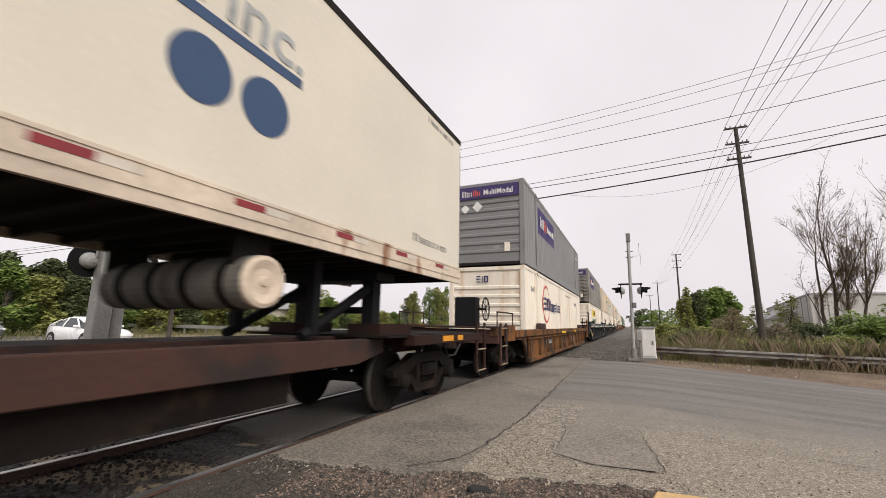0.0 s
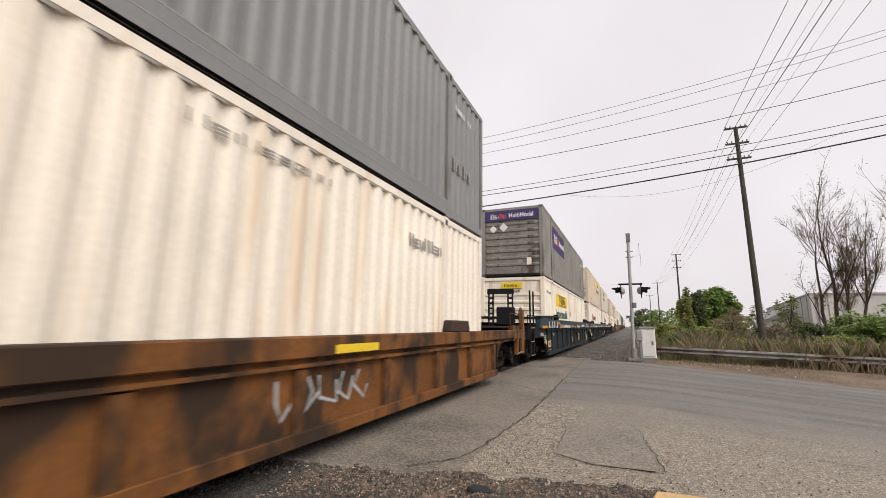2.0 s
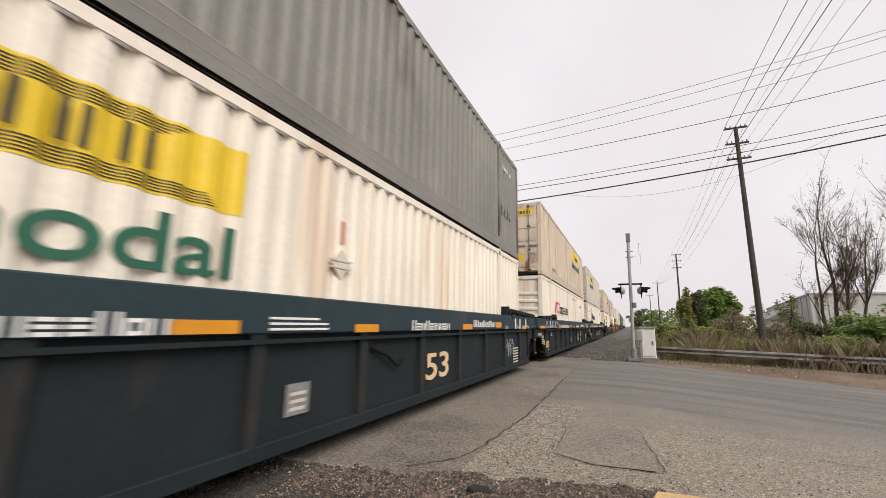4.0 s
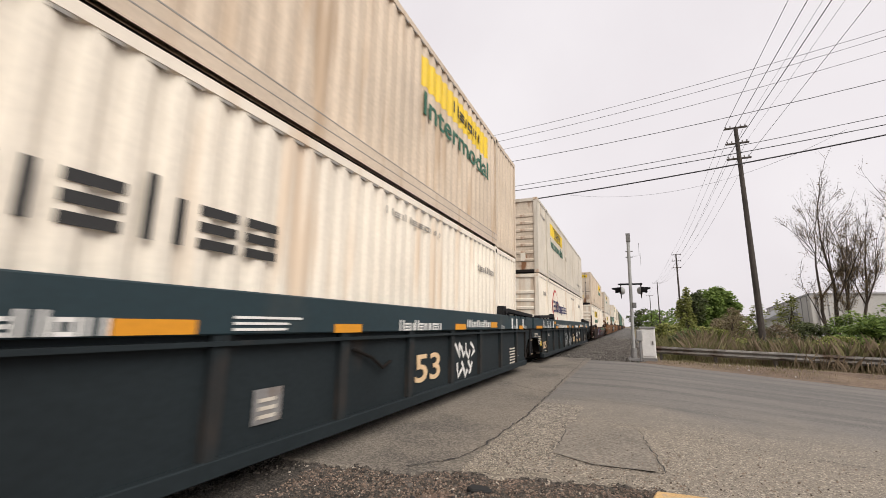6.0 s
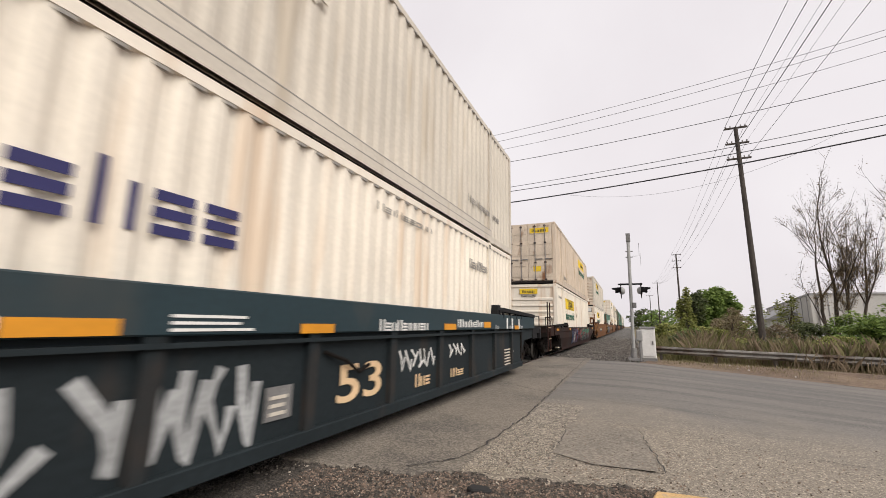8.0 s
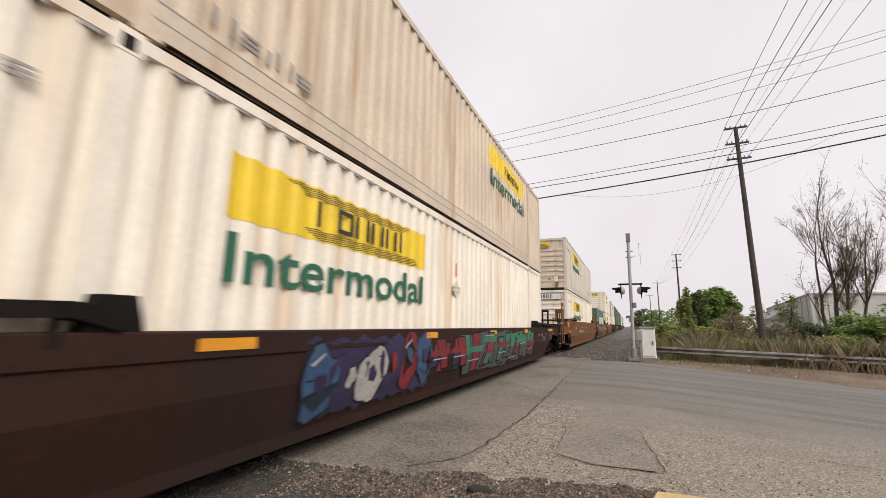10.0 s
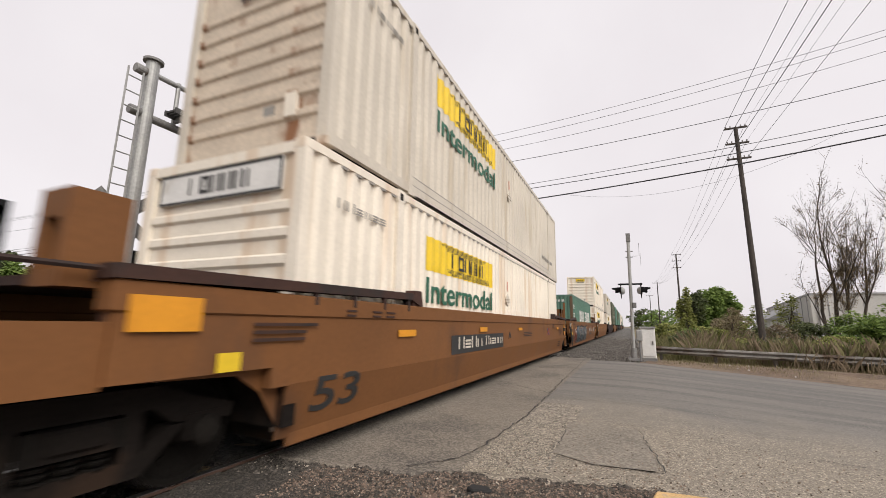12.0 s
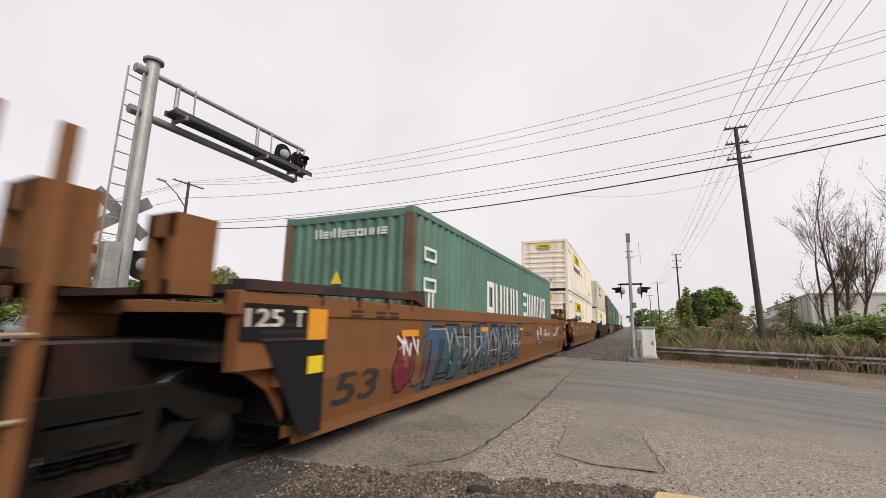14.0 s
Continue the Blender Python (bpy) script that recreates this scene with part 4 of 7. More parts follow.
def graffiti(car, y0, y1, z0, z1, colours, n, seed, x=1.472, ground="spray_grey"):
    """Sprayed lettering: a wavy ground colour, fat leaning shapes on it, dark edges and pale touches."""
    rnd = random.Random(seed)
    w, h = (y1 - y0) / n, z1 - z0
    top = [(y0 + (y1 - y0) * k / 24, z1 - h * 0.10 * abs(math.sin(k * 0.9 + seed))) for k in range(25)]
    low = [(y0 + (y1 - y0) * k / 24, z0 + h * 0.10 * abs(math.sin(k * 1.3 + seed))) for k in range(24, -1, -1)]
    part("graffiti", built(lambda bm: prism(bm, top + low, x, x + 0.002)), M[ground], car)
    for k in range(n):
        c = y0 + (k + 0.5) * w
        zc = z0 + h * rnd.uniform(0.42, 0.58)
        sh = blob(c, zc, w * rnd.uniform(0.5, 0.62), h * rnd.uniform(0.36, 0.44), rnd)
        lean = rnd.uniform(-0.3, 0.4) * w / h
        sh = [(p[0] + (p[1] - zc) * lean, min(z1, max(z0, p[1]))) for p in sh]
        big = [(c + (p[0] - c) * 1.09, min(z1, max(z0, zc + (p[1] - zc) * 1.09))) for p in sh]
        lay = x + 0.003 + 0.0012 * (k % 3)
        part("graffiti", built(lambda bm: prism(bm, big, x, lay)), M["spray_violet" if k % 2 else "gap_dark"], car)
        part("graffiti", built(lambda bm: prism(bm, sh, x, lay + 0.0006)), M[colours[k % len(colours)]], car)
        hole = blob(c + rnd.uniform(-.12, .12) * w, zc + rnd.uniform(-.1, .1) * h, w * 0.16, h * 0.13, rnd, 12, 0.4)
        part("graffiti", built(lambda bm: prism(bm, hole, x, lay + 0.0012)), M[colours[(k + 1) % len(colours)]], car)
        if k % 2 == 0:
            t = rnd.uniform(0.015, 0.03)
            a, b = c - w * 0.35, zc + h * 0.22
            part("graffiti", built(lambda bm: prism(bm, [(a, b), (a + w * 0.4, b + h * 0.12), (a + w * 0.42, b + h * 0.12 - t), (a + 0.02, b - t)], x, lay + 0.0018)), M["spray_white"], car)


def block_letters(car, y0, y1, z0, z1, n, seed, x, ground, upper, lower, edge="gap_dark", bend=0.765):
    """Sprayed wild-style letters: leaning fat bars with dark edges, brighter in their upper half, on a sprayed ground."""
    rnd = random.Random(seed)
    w, h = (y1 - y0) / n, z1 - z0

    def slab_of(bm, ya, yb, za, zb, wa, wb, lay):
        """A leaning bar, broken where the side of the car bends."""
        zs = sorted({za, zb, *([bend] if za < bend < zb else [])})
        for p, q in zip(zs, zs[1:]):
            f, g = (p - za) / (zb - za), (q - za) / (zb - za)
            cp, cq, hp, hq = ya + (yb - ya) * f, ya + (yb - ya) * g, wa + (wb - wa) * f, wa + (wb - wa) * g
            prism(bm, [(cp - hp, p), (cp + hp, p), (cq + hq, q), (cq - hq, q)], x, lay)

    for k in range(14):
        a = y0 + (y1 - y0) * (k + 0.5) / 14
        part("graffiti", built(slab_of, a, a, z0 + h * rnd.uniform(0, 0.12), z1 - h * rnd.uniform(0, 0.1), (y1 - y0) / 27, (y1 - y0) / 27, x + 0.002), M[ground], car)
    j = 0
    for k in range(n):
        c = y0 + (k + 0.5) * w
        for _ in range(3):
            lay = x + 0.0035 + 0.0014 * (j % 5)
            j += 1
            lean = rnd.uniform(-0.3, 0.45) * w
            a = c + rnd.uniform(-0.36, 0.36) * w
            za, zb = z0 + h * rnd.uniform(0.05, 0.3), z1 - h * rnd.uniform(0.02, 0.25)
            wa, wb = w * rnd.uniform(0.09, 0.2), w * rnd.uniform(0.12, 0.24)
            part("graffiti", built(slab_of, a - lean * 0.06, a + lean * 1.06, za - 0.03, min(z1, zb + 0.03), wa + 0.035, wb + 0.035, lay), M[edge], car)
            zm = za + (zb - za) * rnd.uniform(0.4, 0.6)
            f = (zm - za) / (zb - za)
            am, wm = a + lean * f, wa + (wb - wa) * f
            part("graffiti", built(slab_of, a, am, za, zm, wa, wm, lay + 0.0007), M[lower[j % len(lower)]], car)
            part("graffiti", built(slab_of, am, a + lean, zm, zb, wm, wb, lay + 0.0007), M[upper[j % len(upper)]], car)
        zc = z0 + h * rnd.uniform(0.35, 0.8)
        part("graffiti", built(slab_of, c, c + 0.1 * w, zc, zc + h * 0.13, w * 0.45, w * 0.4, x + 0.0112), M[upper[k % len(upper)]], car)
        zc = z0 + h * rnd.uniform(0.1, 0.9)
        part("graffiti", built(slab_of, c, c, zc, zc + 0.018, w * 0.3, w * 0.3, x + 0.0125), M["spray_white"], car)


def scrawl(car, y0, y1, z0, z1, mat, n, seed, x=1.42, r=0.02):
    """A hand-sprayed tag of bent strokes."""
    rnd = random.Random(seed)
    bm = bmesh.new()
    w = (y1 - y0) / n
    for k in range(n):
        pts = [(x, y0 + (k + rnd.uniform(-.1, .5)) * w, z1), (x, y0 + (k + rnd.uniform(0, .9)) * w, z0 + (z1 - z0) * rnd.uniform(.3, .7)), (x, y0 + (k + rnd.uniform(.2, 1.1)) * w, z0 + (z1 - z0) * rnd.uniform(0, .2)), (x, y0 + (k + 1.0) * w, z0 + (z1 - z0) * rnd.uniform(.4, .9))]
        tube(bm, pts, r, 4)
    for v in bm.verts:
        v.co.x = x + (v.co.x - x) * 0.003 / r
    tagged(part("graffiti", bm, M[mat], car), kind="stuff")


# spine car with the road trailer on it
spine = thing("spine_car", "rust-brown spine car with a trailer hitch, carrying a road trailer", "rail car")
part("spine_beam", built(lambda bm: (prism(bm, [(-9.0, 0.80), (-6.5, 0.42), (3.2, 0.42), (4.2, 0.80), (8.7, 0.80), (8.7, 1.12), (-9.0, 1.12)], -0.42, 0.42), rounded(bm, 0.015))), M["car_rust"], spine)
for sd in (1, -1):
    part("side_beam", built(lambda bm: (prism(bm, [(-7.6, 0.78), (4.6, 0.78), (5.2, 0.9), (5.2, 1.1), (-7.6, 1.1)], *sorted((sd * 0.86, sd * 1.0))), rounded(bm, 0.012))), M["car_rust"], spine)
    part("lower_beam", blocks((*sorted((sd * 0.7, sd * 0.82)), -6.8, 3.6, 0.45, 0.78)), M["under"], spine)
    part("bolster_arm", blocks((*sorted((sd * 0.42, sd * 1.3)), 5.6, 8.2, 0.98, 1.12), (*sorted((sd * 1.22, sd * 1.4)), 5.4, 8.3, 1.0, 1.14)), M["car_brown"], spine)
    plates(spine, "amber", [(6.4, 6.85, 1.03, 1.12), (7.05, 7.3, 1.03, 1.12)] if sd > 0 else [], 1.402)
    part("deck_box", blocks((*sorted((sd * 0.5, sd * 1.05)), 5.0, 5.9, 1.12, 1.3)), M["car_brown"], spine)
part("crossing_walk", blocks((-1.3, 1.3, 4.8, 8.6, 1.115, 1.15)), M["under"], spine)
hitch = part("hitch", blocks((-0.75, -0.55, 5.25, 5.45, 1.12, 1.98), (0.55, 0.75, 5.25, 5.45, 1.12, 1.98), (-0.9, 0.9, 5.1, 5.6, 1.94, 2.06), (-0.62, 0.62, 5.3, 5.4, 1.45, 1.55)), M["black_metal"], spine)
for sd in (1, -1):
    part("strut", built(lambda bm: tube(bm, [(sd * 0.65, 3.9, 1.14), (sd * 0.65, 5.3, 1.85)], 0.07, 6)), M["black_metal"], hitch)
bogie(spine, 6.55)
bogie(spine, -7.6)
coupler(spine, 8.6, 1)
ladder(spine, 1.36, 8.2, 0.9, "car_brown", 0.35, 1.2, False)
train.append((spine, 0.0, 0.0))

trailer = thing("road_trailer", "off-white box trailer with blue discs and red reflector tape", "trailer")
T0, T1, TZ0, TZ1 = -8.75, 7.4, 2.08, 5.02
part("box_body", built(lambda bm: (box(bm, -1.28, 1.28, T0, T1, TZ0 + 0.12, TZ1 - 0.06), rounded(bm, 0.03))), M["trailer_white"], trailer)
part("top_rail", blocks((-1.29, 1.29, T0, T1, TZ1 - 0.1, TZ1)), M["gap_dark"], trailer)
for sd in (1, -1):
    part("lower_rail", built(lambda bm: prism(bm, [(sd * x, TZ0 + z) for x, z in ((1.25, 0), (1.298, 0), (1.298, 0.1), (1.31, 0.1), (1.31, 0.14), (1.298, 0.14), (1.298, 0.27), (1.306, 0.27), (1.306, 0.3), (1.25, 0.3))], T0, T1, "y")), M["cream_rusty"], trailer)
    for k in range(12):
        y = T0 + 0.5 + k * 1.32
        part("reflector_tape", blocks((*sorted((sd * 1.29, sd * 1.302)), y, y + 0.32, TZ0 + 0.19, TZ0 + 0.25)), M["maroon"], trailer)
        part("reflector_tape", blocks((*sorted((sd * 1.29, sd * 1.302)), y + 0.32, y + 0.6, TZ0 + 0.19, TZ0 + 0.25)), M["cream_grey"], trailer)
# members and underside sheet take gap_dark: shade below the floor as colour
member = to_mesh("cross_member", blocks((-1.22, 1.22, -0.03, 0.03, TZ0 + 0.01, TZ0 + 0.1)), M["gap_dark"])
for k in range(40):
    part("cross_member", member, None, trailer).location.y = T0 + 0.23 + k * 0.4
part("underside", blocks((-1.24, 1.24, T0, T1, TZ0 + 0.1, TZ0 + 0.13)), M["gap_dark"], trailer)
for y, z, r, ry in ((1.9, 3.27, 0.27, 0.275), (2.54, 3.265, 0.26, 0.275)):
    bm = bmesh.new()
    prism(bm, [(y + ry * math.cos(k * math.tau / 32), z + r * math.sin(k * math.tau / 32) * 1.05) for k in range(32)], 1.281, 1.287)
    part("blue_disc", bm, M["blue"], trailer)
part("blue_bar", blocks((1.281, 1.287, 1.0, 2.95, 3.68, 3.78)), M["blue"], trailer)
word(trailer, "inc.", "grey_ink", 2.05, 2.95, 3.82, 4.25, 1.284)
strokes(trailer, "grey_ink", 0.2, 1.9, 3.82, 4.3, 6, 1.284, 60)
strokes(trailer, "ink_faded", 5.45, 6.75, 2.58, 2.7, 12, 1.284, 61)
strokes(trailer, "ink_faded", 5.9, 7.0, 4.75, 4.85, 9, 1.284, 62)
part("nose_bar", built(lambda bm: (tube(bm, [(1.2, T1 + 0.12, 2.9), (1.2, T1 + 0.12, 4.85), (1.2, T1, 4.95)], 0.025, 6), tube(bm, [(1.1, T1 + 0.12, 2.9), (1.1, T1, 2.8)], 0.025, 6))), M["black_metal"], trailer)
TANK = (0, 2.75, 1.67)
part("fuel_tank", built(lambda bm: lathe(bm, [(-0.95, 0.02), (-0.95, 0.2), (-0.9, 0.245), (1.18, 0.245), (1.22, 0.23)], "x", TANK, 28)), M["grey_grime"], trailer)
part("tank_cap", built(lambda bm: lathe(bm, [(1.2, 0.242), (1.235, 0.238), (1.25, 0.2), (1.225, 0.12), (1.23, 0.05), (1.25, 0.04)], "x", TANK, 28)), M["cream_dirty"], trailer, "dull cream tank end")
for x in (-0.6, -0.1, 0.4, 0.9):
    part("tank_strap", built(lambda bm: lathe(bm, [(x, 0.255), (x + 0.1, 0.255)], "x", TANK, 24)), M["gap_dark"], trailer)
for x in (-0.9, 1.0):
    part("tank_hanger", blocks((x, x + 0.06, 2.55, 2.95, 1.67, 2.12)), M["gap_dark"], trailer)
part("landing_gear", blocks((0.6, 0.72, 4.0, 4.12, 1.16, 2.1), (-0.72, -0.6, 4.0, 4.12, 1.16, 2.1), (-0.66, 0.66, 4.03, 4.09, 1.55, 1.62)), M["black_metal"], trailer)
for y in (-6.9, -5.6):
    for sd in (1, -1):
        part("tyre", built(lambda bm: lathe(bm, [(sd * 0.72, 0.3), (sd * 0.72, 0.48), (sd * 0.78, 0.51), (sd * 1.2, 0.51), (sd * 1.26, 0.48), (sd * 1.26, 0.3)], "x", (0, y, 1.65), 24)), M["rubber"], trailer)
train.append((trailer, 0.0, 0.0))

# orange car
orange = well_car(13.05, [0.0], [16.4], 1.18, "car_orange", "car_rust", "ribbed", "weathered orange well car with ribbed rusty sides", shelf=False)
plates(orange, "yellow", [(6.3, 7.5, 0.98, 1.08), (10.9, 11.7, 1.0, 1.09)], 1.484)
plates(orange, "ink", [(2.6, 4.1, 0.62, 0.8)], 1.41)
strokes(orange, "grey_ink", 2.75, 4.0, 0.64, 0.78, 8, 1.416, 70)
scrawl(orange, 7.2, 8.0, 0.5, 0.8, "grey_ink", 4, 3, 1.41)
scrawl(orange, 10.2, 11.6, 0.45, 0.8, "grey_ink", 5, 4, 1.41)
for y in (1.9, 14.4):
    part("lock_box", built(lambda bm: (prism(bm, [(y - 0.45, 1.18), (y + 0.45, 1.18), (y + 0.38, 1.38), (y - 0.38, 1.38)], 1.30, 1.49), rounded(bm, 0.02))), M["car_rust"], orange)
brake_stand(orange, -3.0, "black_metal")
ladder(orange, 1.42, -3.3, 0.9, "car_rust", 0.35, 1.3, False)
for y0, y1, z1 in ((19.2, 19.45, 1.75), (18.62, 18.76, 1.3)):
    part("corner_post", built(lambda bm: (box(bm, 1.36, 1.46, y0, y1, 0.52, z1), rounded(bm, 0.012))), M["car_orange"], orange)
part("step_bar", built(lambda bm: tube(bm, [(1.44, 18.65, 0.56), (1.44, 19.4, 0.57)], 0.022, 8)), M["grab_worn"], orange)

part("corner_beam", built(lambda bm: (box(bm, 1.3, 1.45, 18.3, 19.3, 0.94, 1.2), rounded(bm, 0.012))), M["car_orange"], orange)
container(12.95, ZB, "white corrugated container with a red ring and navy lettering", "cream", decor=[ring_sign])
container(13.05, ZT, "grey corrugated container with purple panels", "box_grey", decor=[purple_sign])

# teal articulated car, three wells
FEC = [36.8, 56.65, 76.25]
fec = well_car(36.8, [f - 36.8 for f in FEC], [16.25] * 3, 1.55, "car_teal", "black_metal", "banded", "dark teal three-unit well car with white lettering and graffiti", lower="car_charcoal")
for i, f in enumerate(FEC):
    u = f - 36.8
    four = i == 2
    for y0, y1, z0, z1 in ((-1.6, -0.62, 1.21, 1.30), (2.0, 2.35, 1.37, 1.47), (2.5, 3.0, 1.20, 1.29), (5.75, 6.28, 1.22, 1.32), (7.78, 8.25, 1.21, 1.30), (11.05, 11.55, 1.22, 1.32), (13.1, 13.55, 1.25, 1.37), (15.65, 16.1, 1.2, 1.3)):
        plates(fec, "amber", [(u + y0, u + y1, z0, z1)], 1.484)
    plates(fec, "white_ink", [(u + y, u + y + 0.11, 1.22, 1.48) for y in (-0.34, 0.46, 0.95, 1.7, 14.86, 15.34, 16.06)], 1.484)
    strokes(fec, "white_ink", u + 3.05, u + 3.4, 1.23, 1.36, 2, 1.486, 80)
    strokes(fec, "white_ink", u + 3.52, u + 5.75, 1.22, 1.36, 16, 1.486, 81)
    strokes(fec, "white_ink", u + 9.1, u + 10.45, 1.22, 1.36, 10, 1.486, 82)
    strokes(fec, "white_ink", u + 11.62, u + 13.05, 1.26, 1.40, 10, 1.486, 83)
    for yy in (-0.1, 0.6, 1.2, 13.9, 15.05, 16.25):
        strokes(fec, "grey_ink", u + yy, u + yy + 0.3, 1.22, 1.31, 3, 1.486, 84)
    small_print(fec, "white_ink", u + 2.5, u + 3.0, 1.33, 1.39, 2, 1.484)
    small_print(fec, "white_ink", u + 6.58, u + 7.35, 1.24, 1.38, 3, 1.484)
    small_print(fec, "cream_grey", u - 1.6, u - 0.9, 0.95, 1.07, 3, 1.41)
    small_print(fec, "cream_grey", u - 0.95, u - 0.5, 0.68, 0.98, 5, 1.41)
    small_print(fec, "cream_grey", u + 0.75, u + 1.3, 0.92, 1.02, 3, 1.41)
    small_print(fec, "cream_grey", u + 14.9, u + 15.8, 0.34, 0.76, 6, 1.41)
    word(fec, "125T", "cream_ink", u - 0.15, u + 0.78, 0.5, 0.74, 1.412)
    plates(fec, "cream_grey", [(u + 0.1, u + 0.6, 0.40, 0.42)], 1.41)
    plates(fec, "yellow", [(u - 0.62, u - 0.42, 0.62, 0.78)], 1.41)
    n53 = 8.45 if four else 9.72
    word(fec, "53", "cream_ink", u + n53, u + n53 + 0.85, 0.47, 0.87, 1.412)
    yp = 7.5 if four else 6.9
    part("data_plate", blocks((1.41, 1.416, u + yp, u + yp + 0.3, 0.48, 0.76)), M["galv_dull"], fec)
    small_print(fec, "cream_grey", u + yp + 0.05, u + yp + 0.25, 0.52, 0.72, 3, 1.418)
    part("round_cover", built(lambda bm: lathe(bm, [(1.40, 0.07), (1.415, 0.062)], "x", (0, u + 1.0, 0.66), 16)), M["car_charcoal"], fec)
    part("release_lever", built(lambda bm: tube(bm, [(1.43, u + 8.2, 1.02), (1.47, u + 8.5, 0.92), (1.47, u + 8.75, 0.78), (1.43, u + 9.0, 0.84)], 0.02, 6)), M["under"], fec)
scrawl(fec, 19.85 + 11.15, 19.85 + 12.25, 0.68, 0.97, "white_ink", 4, 5, 1.41, 0.034)
scrawl(fec, 19.85 + 11.3, 19.85 + 12.1, 0.36, 0.64, "white_ink", 3, 7, 1.41, 0.034)
scrawl(fec, 14.1, 15.0, 0.5, 0.95, "grey_ink", 5, 6, 1.41)
u5 = FEC[2] - 36.8
scrawl(fec, u5 + 3.45, u5 + 4.25, 0.45, 0.85, "spray_teal", 6, 8, 1.41)
scrawl(fec, u5 + 5.0, u5 + 6.4, 0.36, 0.97, "grey_ink", 4, 9, 1.41, 0.05)
scrawl(fec, u5 + 6.5, u5 + 7.4, 0.32, 0.97, "grey_ink", 4, 10, 1.41, 0.05)
scrawl(fec, u5 + 9.7, u5 + 10.85, 0.66, 0.95, "white_ink", 6, 11, 1.41)
scrawl(fec, u5 + 11.4, u5 + 12.2, 0.76, 0.97, "white_ink", 4, 12, 1.41)
strokes(fec, "cream_ink", u5 + 10.2, u5 + 10.7, 0.42, 0.6, 3, 1.412, 91)
strokes(fec, "cream_ink", u5 + 11.5, u5 + 12.1, 0.42, 0.56, 4, 1.412, 92)
brake_stand(fec, -2.6, "black_metal", 1.3, 1.9)
ladder_frame(fec, -2.2, "black_metal", 1.2, 2.4)
ladder(fec, 1.42, -3.3, 0.9, "black_metal", 0.35, 2.4)
for u in (19.85, u5):
    ladder_frame(fec, u - 1.9, "car_teal", 1.3, 2.3)
    ladder(fec, 1.42, u - 2.35, 0.35, "black_metal", 0.4, 1.35, False)
container(36.7, ZB, "white corrugated container with a yellow sign and green lettering", "cream", decor=[yellow_sign(bottom=1.87)])
container(36.8, ZT, "grime-streaked grey container with purple panels", "box_grey_dirty", dirty="grey_grime", decor=[purple_sign])
container(56.6, ZB, "white corrugated container with rose and black lettering", "cream", decor=[rose_sign])


def sign_far(ob, L, H):
    """The sign near the trailing end, as on a container that rides backwards."""
    field(ob, "yellow", 9.9, 13.5, 2.05, 2.6, 0.004)
    strokes(ob, "ink", 11.2, 12.8, 2.2, 2.44, 6, CW + 0.008, 5)
    word(ob, "Intermodal", "green_ink", 9.95, 13.45, 1.52, 1.95)
    part("end_sign", blocks((0.1, 1.0, -0.01, 0.02, H - 0.5, H - 0.25)), M["yellow"], ob)
    part("end_sign", blocks((0.25, 0.6, -0.01, 0.02, 0.55, 0.8)), M["yellow"], ob)
    end_strokes(ob, "ink", 0.2, 0.9, H - 0.45, H - 0.3, 6, -0.012, 3)
    strokes(ob, "ink_faded", 2.4, 3.6, 0.42, 0.6, 5, CW + 0.004, 8)


container(56.7, ZT, "sun-yellowed container with rusty doors and a yellow sign", "cream_dirty", nose="doors", dirty="cream_rusty", decor=[sign_far])
container(76.15, ZB, "white corrugated container with a red ring and navy lettering", "cream", decor=[ring_sign])
container(76.25, ZT, "cream corrugated container with a yellow sign, rust-stained end", "cream_grey", dirty="cream_rusty", decor=[yellow_sign(bottom=1.97)])

# brown car with graffiti
brown = well_car(100.5, [0.0], [16.4], 1.24, "car_brown", "under", "smooth", "brown well car covered with colourful graffiti")
plates(brown, "amber", [(-1.6, -1.0, 1.1, 1.19), (2.5, 3.0, 1.1, 1.19), (6.1, 6.5, 1.10, 1.19), (9.25, 9.7, 1.10, 1.19), (12.5, 12.9, 1.1, 1.19), (16.35, 17.25, 1.1, 1.19)], 1.484)
graffiti(brown, 3.6, 6.3, 0.35, 1.2, ["spray_blue", "spray_violet", "spray_white", "spray_violet", "spray_red"], 6, 21, 1.482, "spray_violet")
block_letters(brown, 6.2, 7.8, 0.5, 1.16, 2, 22, 1.482, "car_brown", ["spray_red"], ["spray_violet", "spray_red"])
block_letters(brown, 7.7, 13.7, 0.36, 1.19, 6, 23, 1.482, "spray_grey", ["spray_green", "spray_green", "spray_red"], ["spray_grey", "spray_green", "spray_red", "spray_grey"])
M["smear"] = material("smear", (0.14, 0.1, 0.078), 0.75, vary=0.45, big=4, fine=25, bump=0.03)
for y0, y1, z0, z1 in ((14.5, 14.82, 0.97, 1.06), (14.62, 14.8, 1.0, 1.08), (15.0, 15.3, 0.96, 1.05), (15.2, 15.36, 0.9, 1.09), (15.35, 15.7, 1.11, 1.16), (15.85, 16.06, 1.0, 1.06), (16.0, 16.08, 0.98, 1.09), (17.3, 17.6, 0.98, 1.12)):
    plates(brown, "smear", [(y0, y1, z0, z1)], 1.4645)
plates(brown, "smear", [(15.3, 15.9, 0.815, 0.83), (15.25, 15.85, 0.77, 0.785), (14.6, 15.2, 0.79, 0.8)], 1.4645)
plates(brown, "spray_grey", [(15.4, 15.82, 0.84, 0.93)], 1.4645)
small_print(brown, "print_brown", 16.5, 17.2, 0.8, 1.07, 4, 1.482)
ladder(brown, 1.42, -3.3, 0.9, "car_brown", 0.35, 2.2)
ladder(brown, 1.42, 19.6, -0.9, "car_brown", 0.5, 1.9)
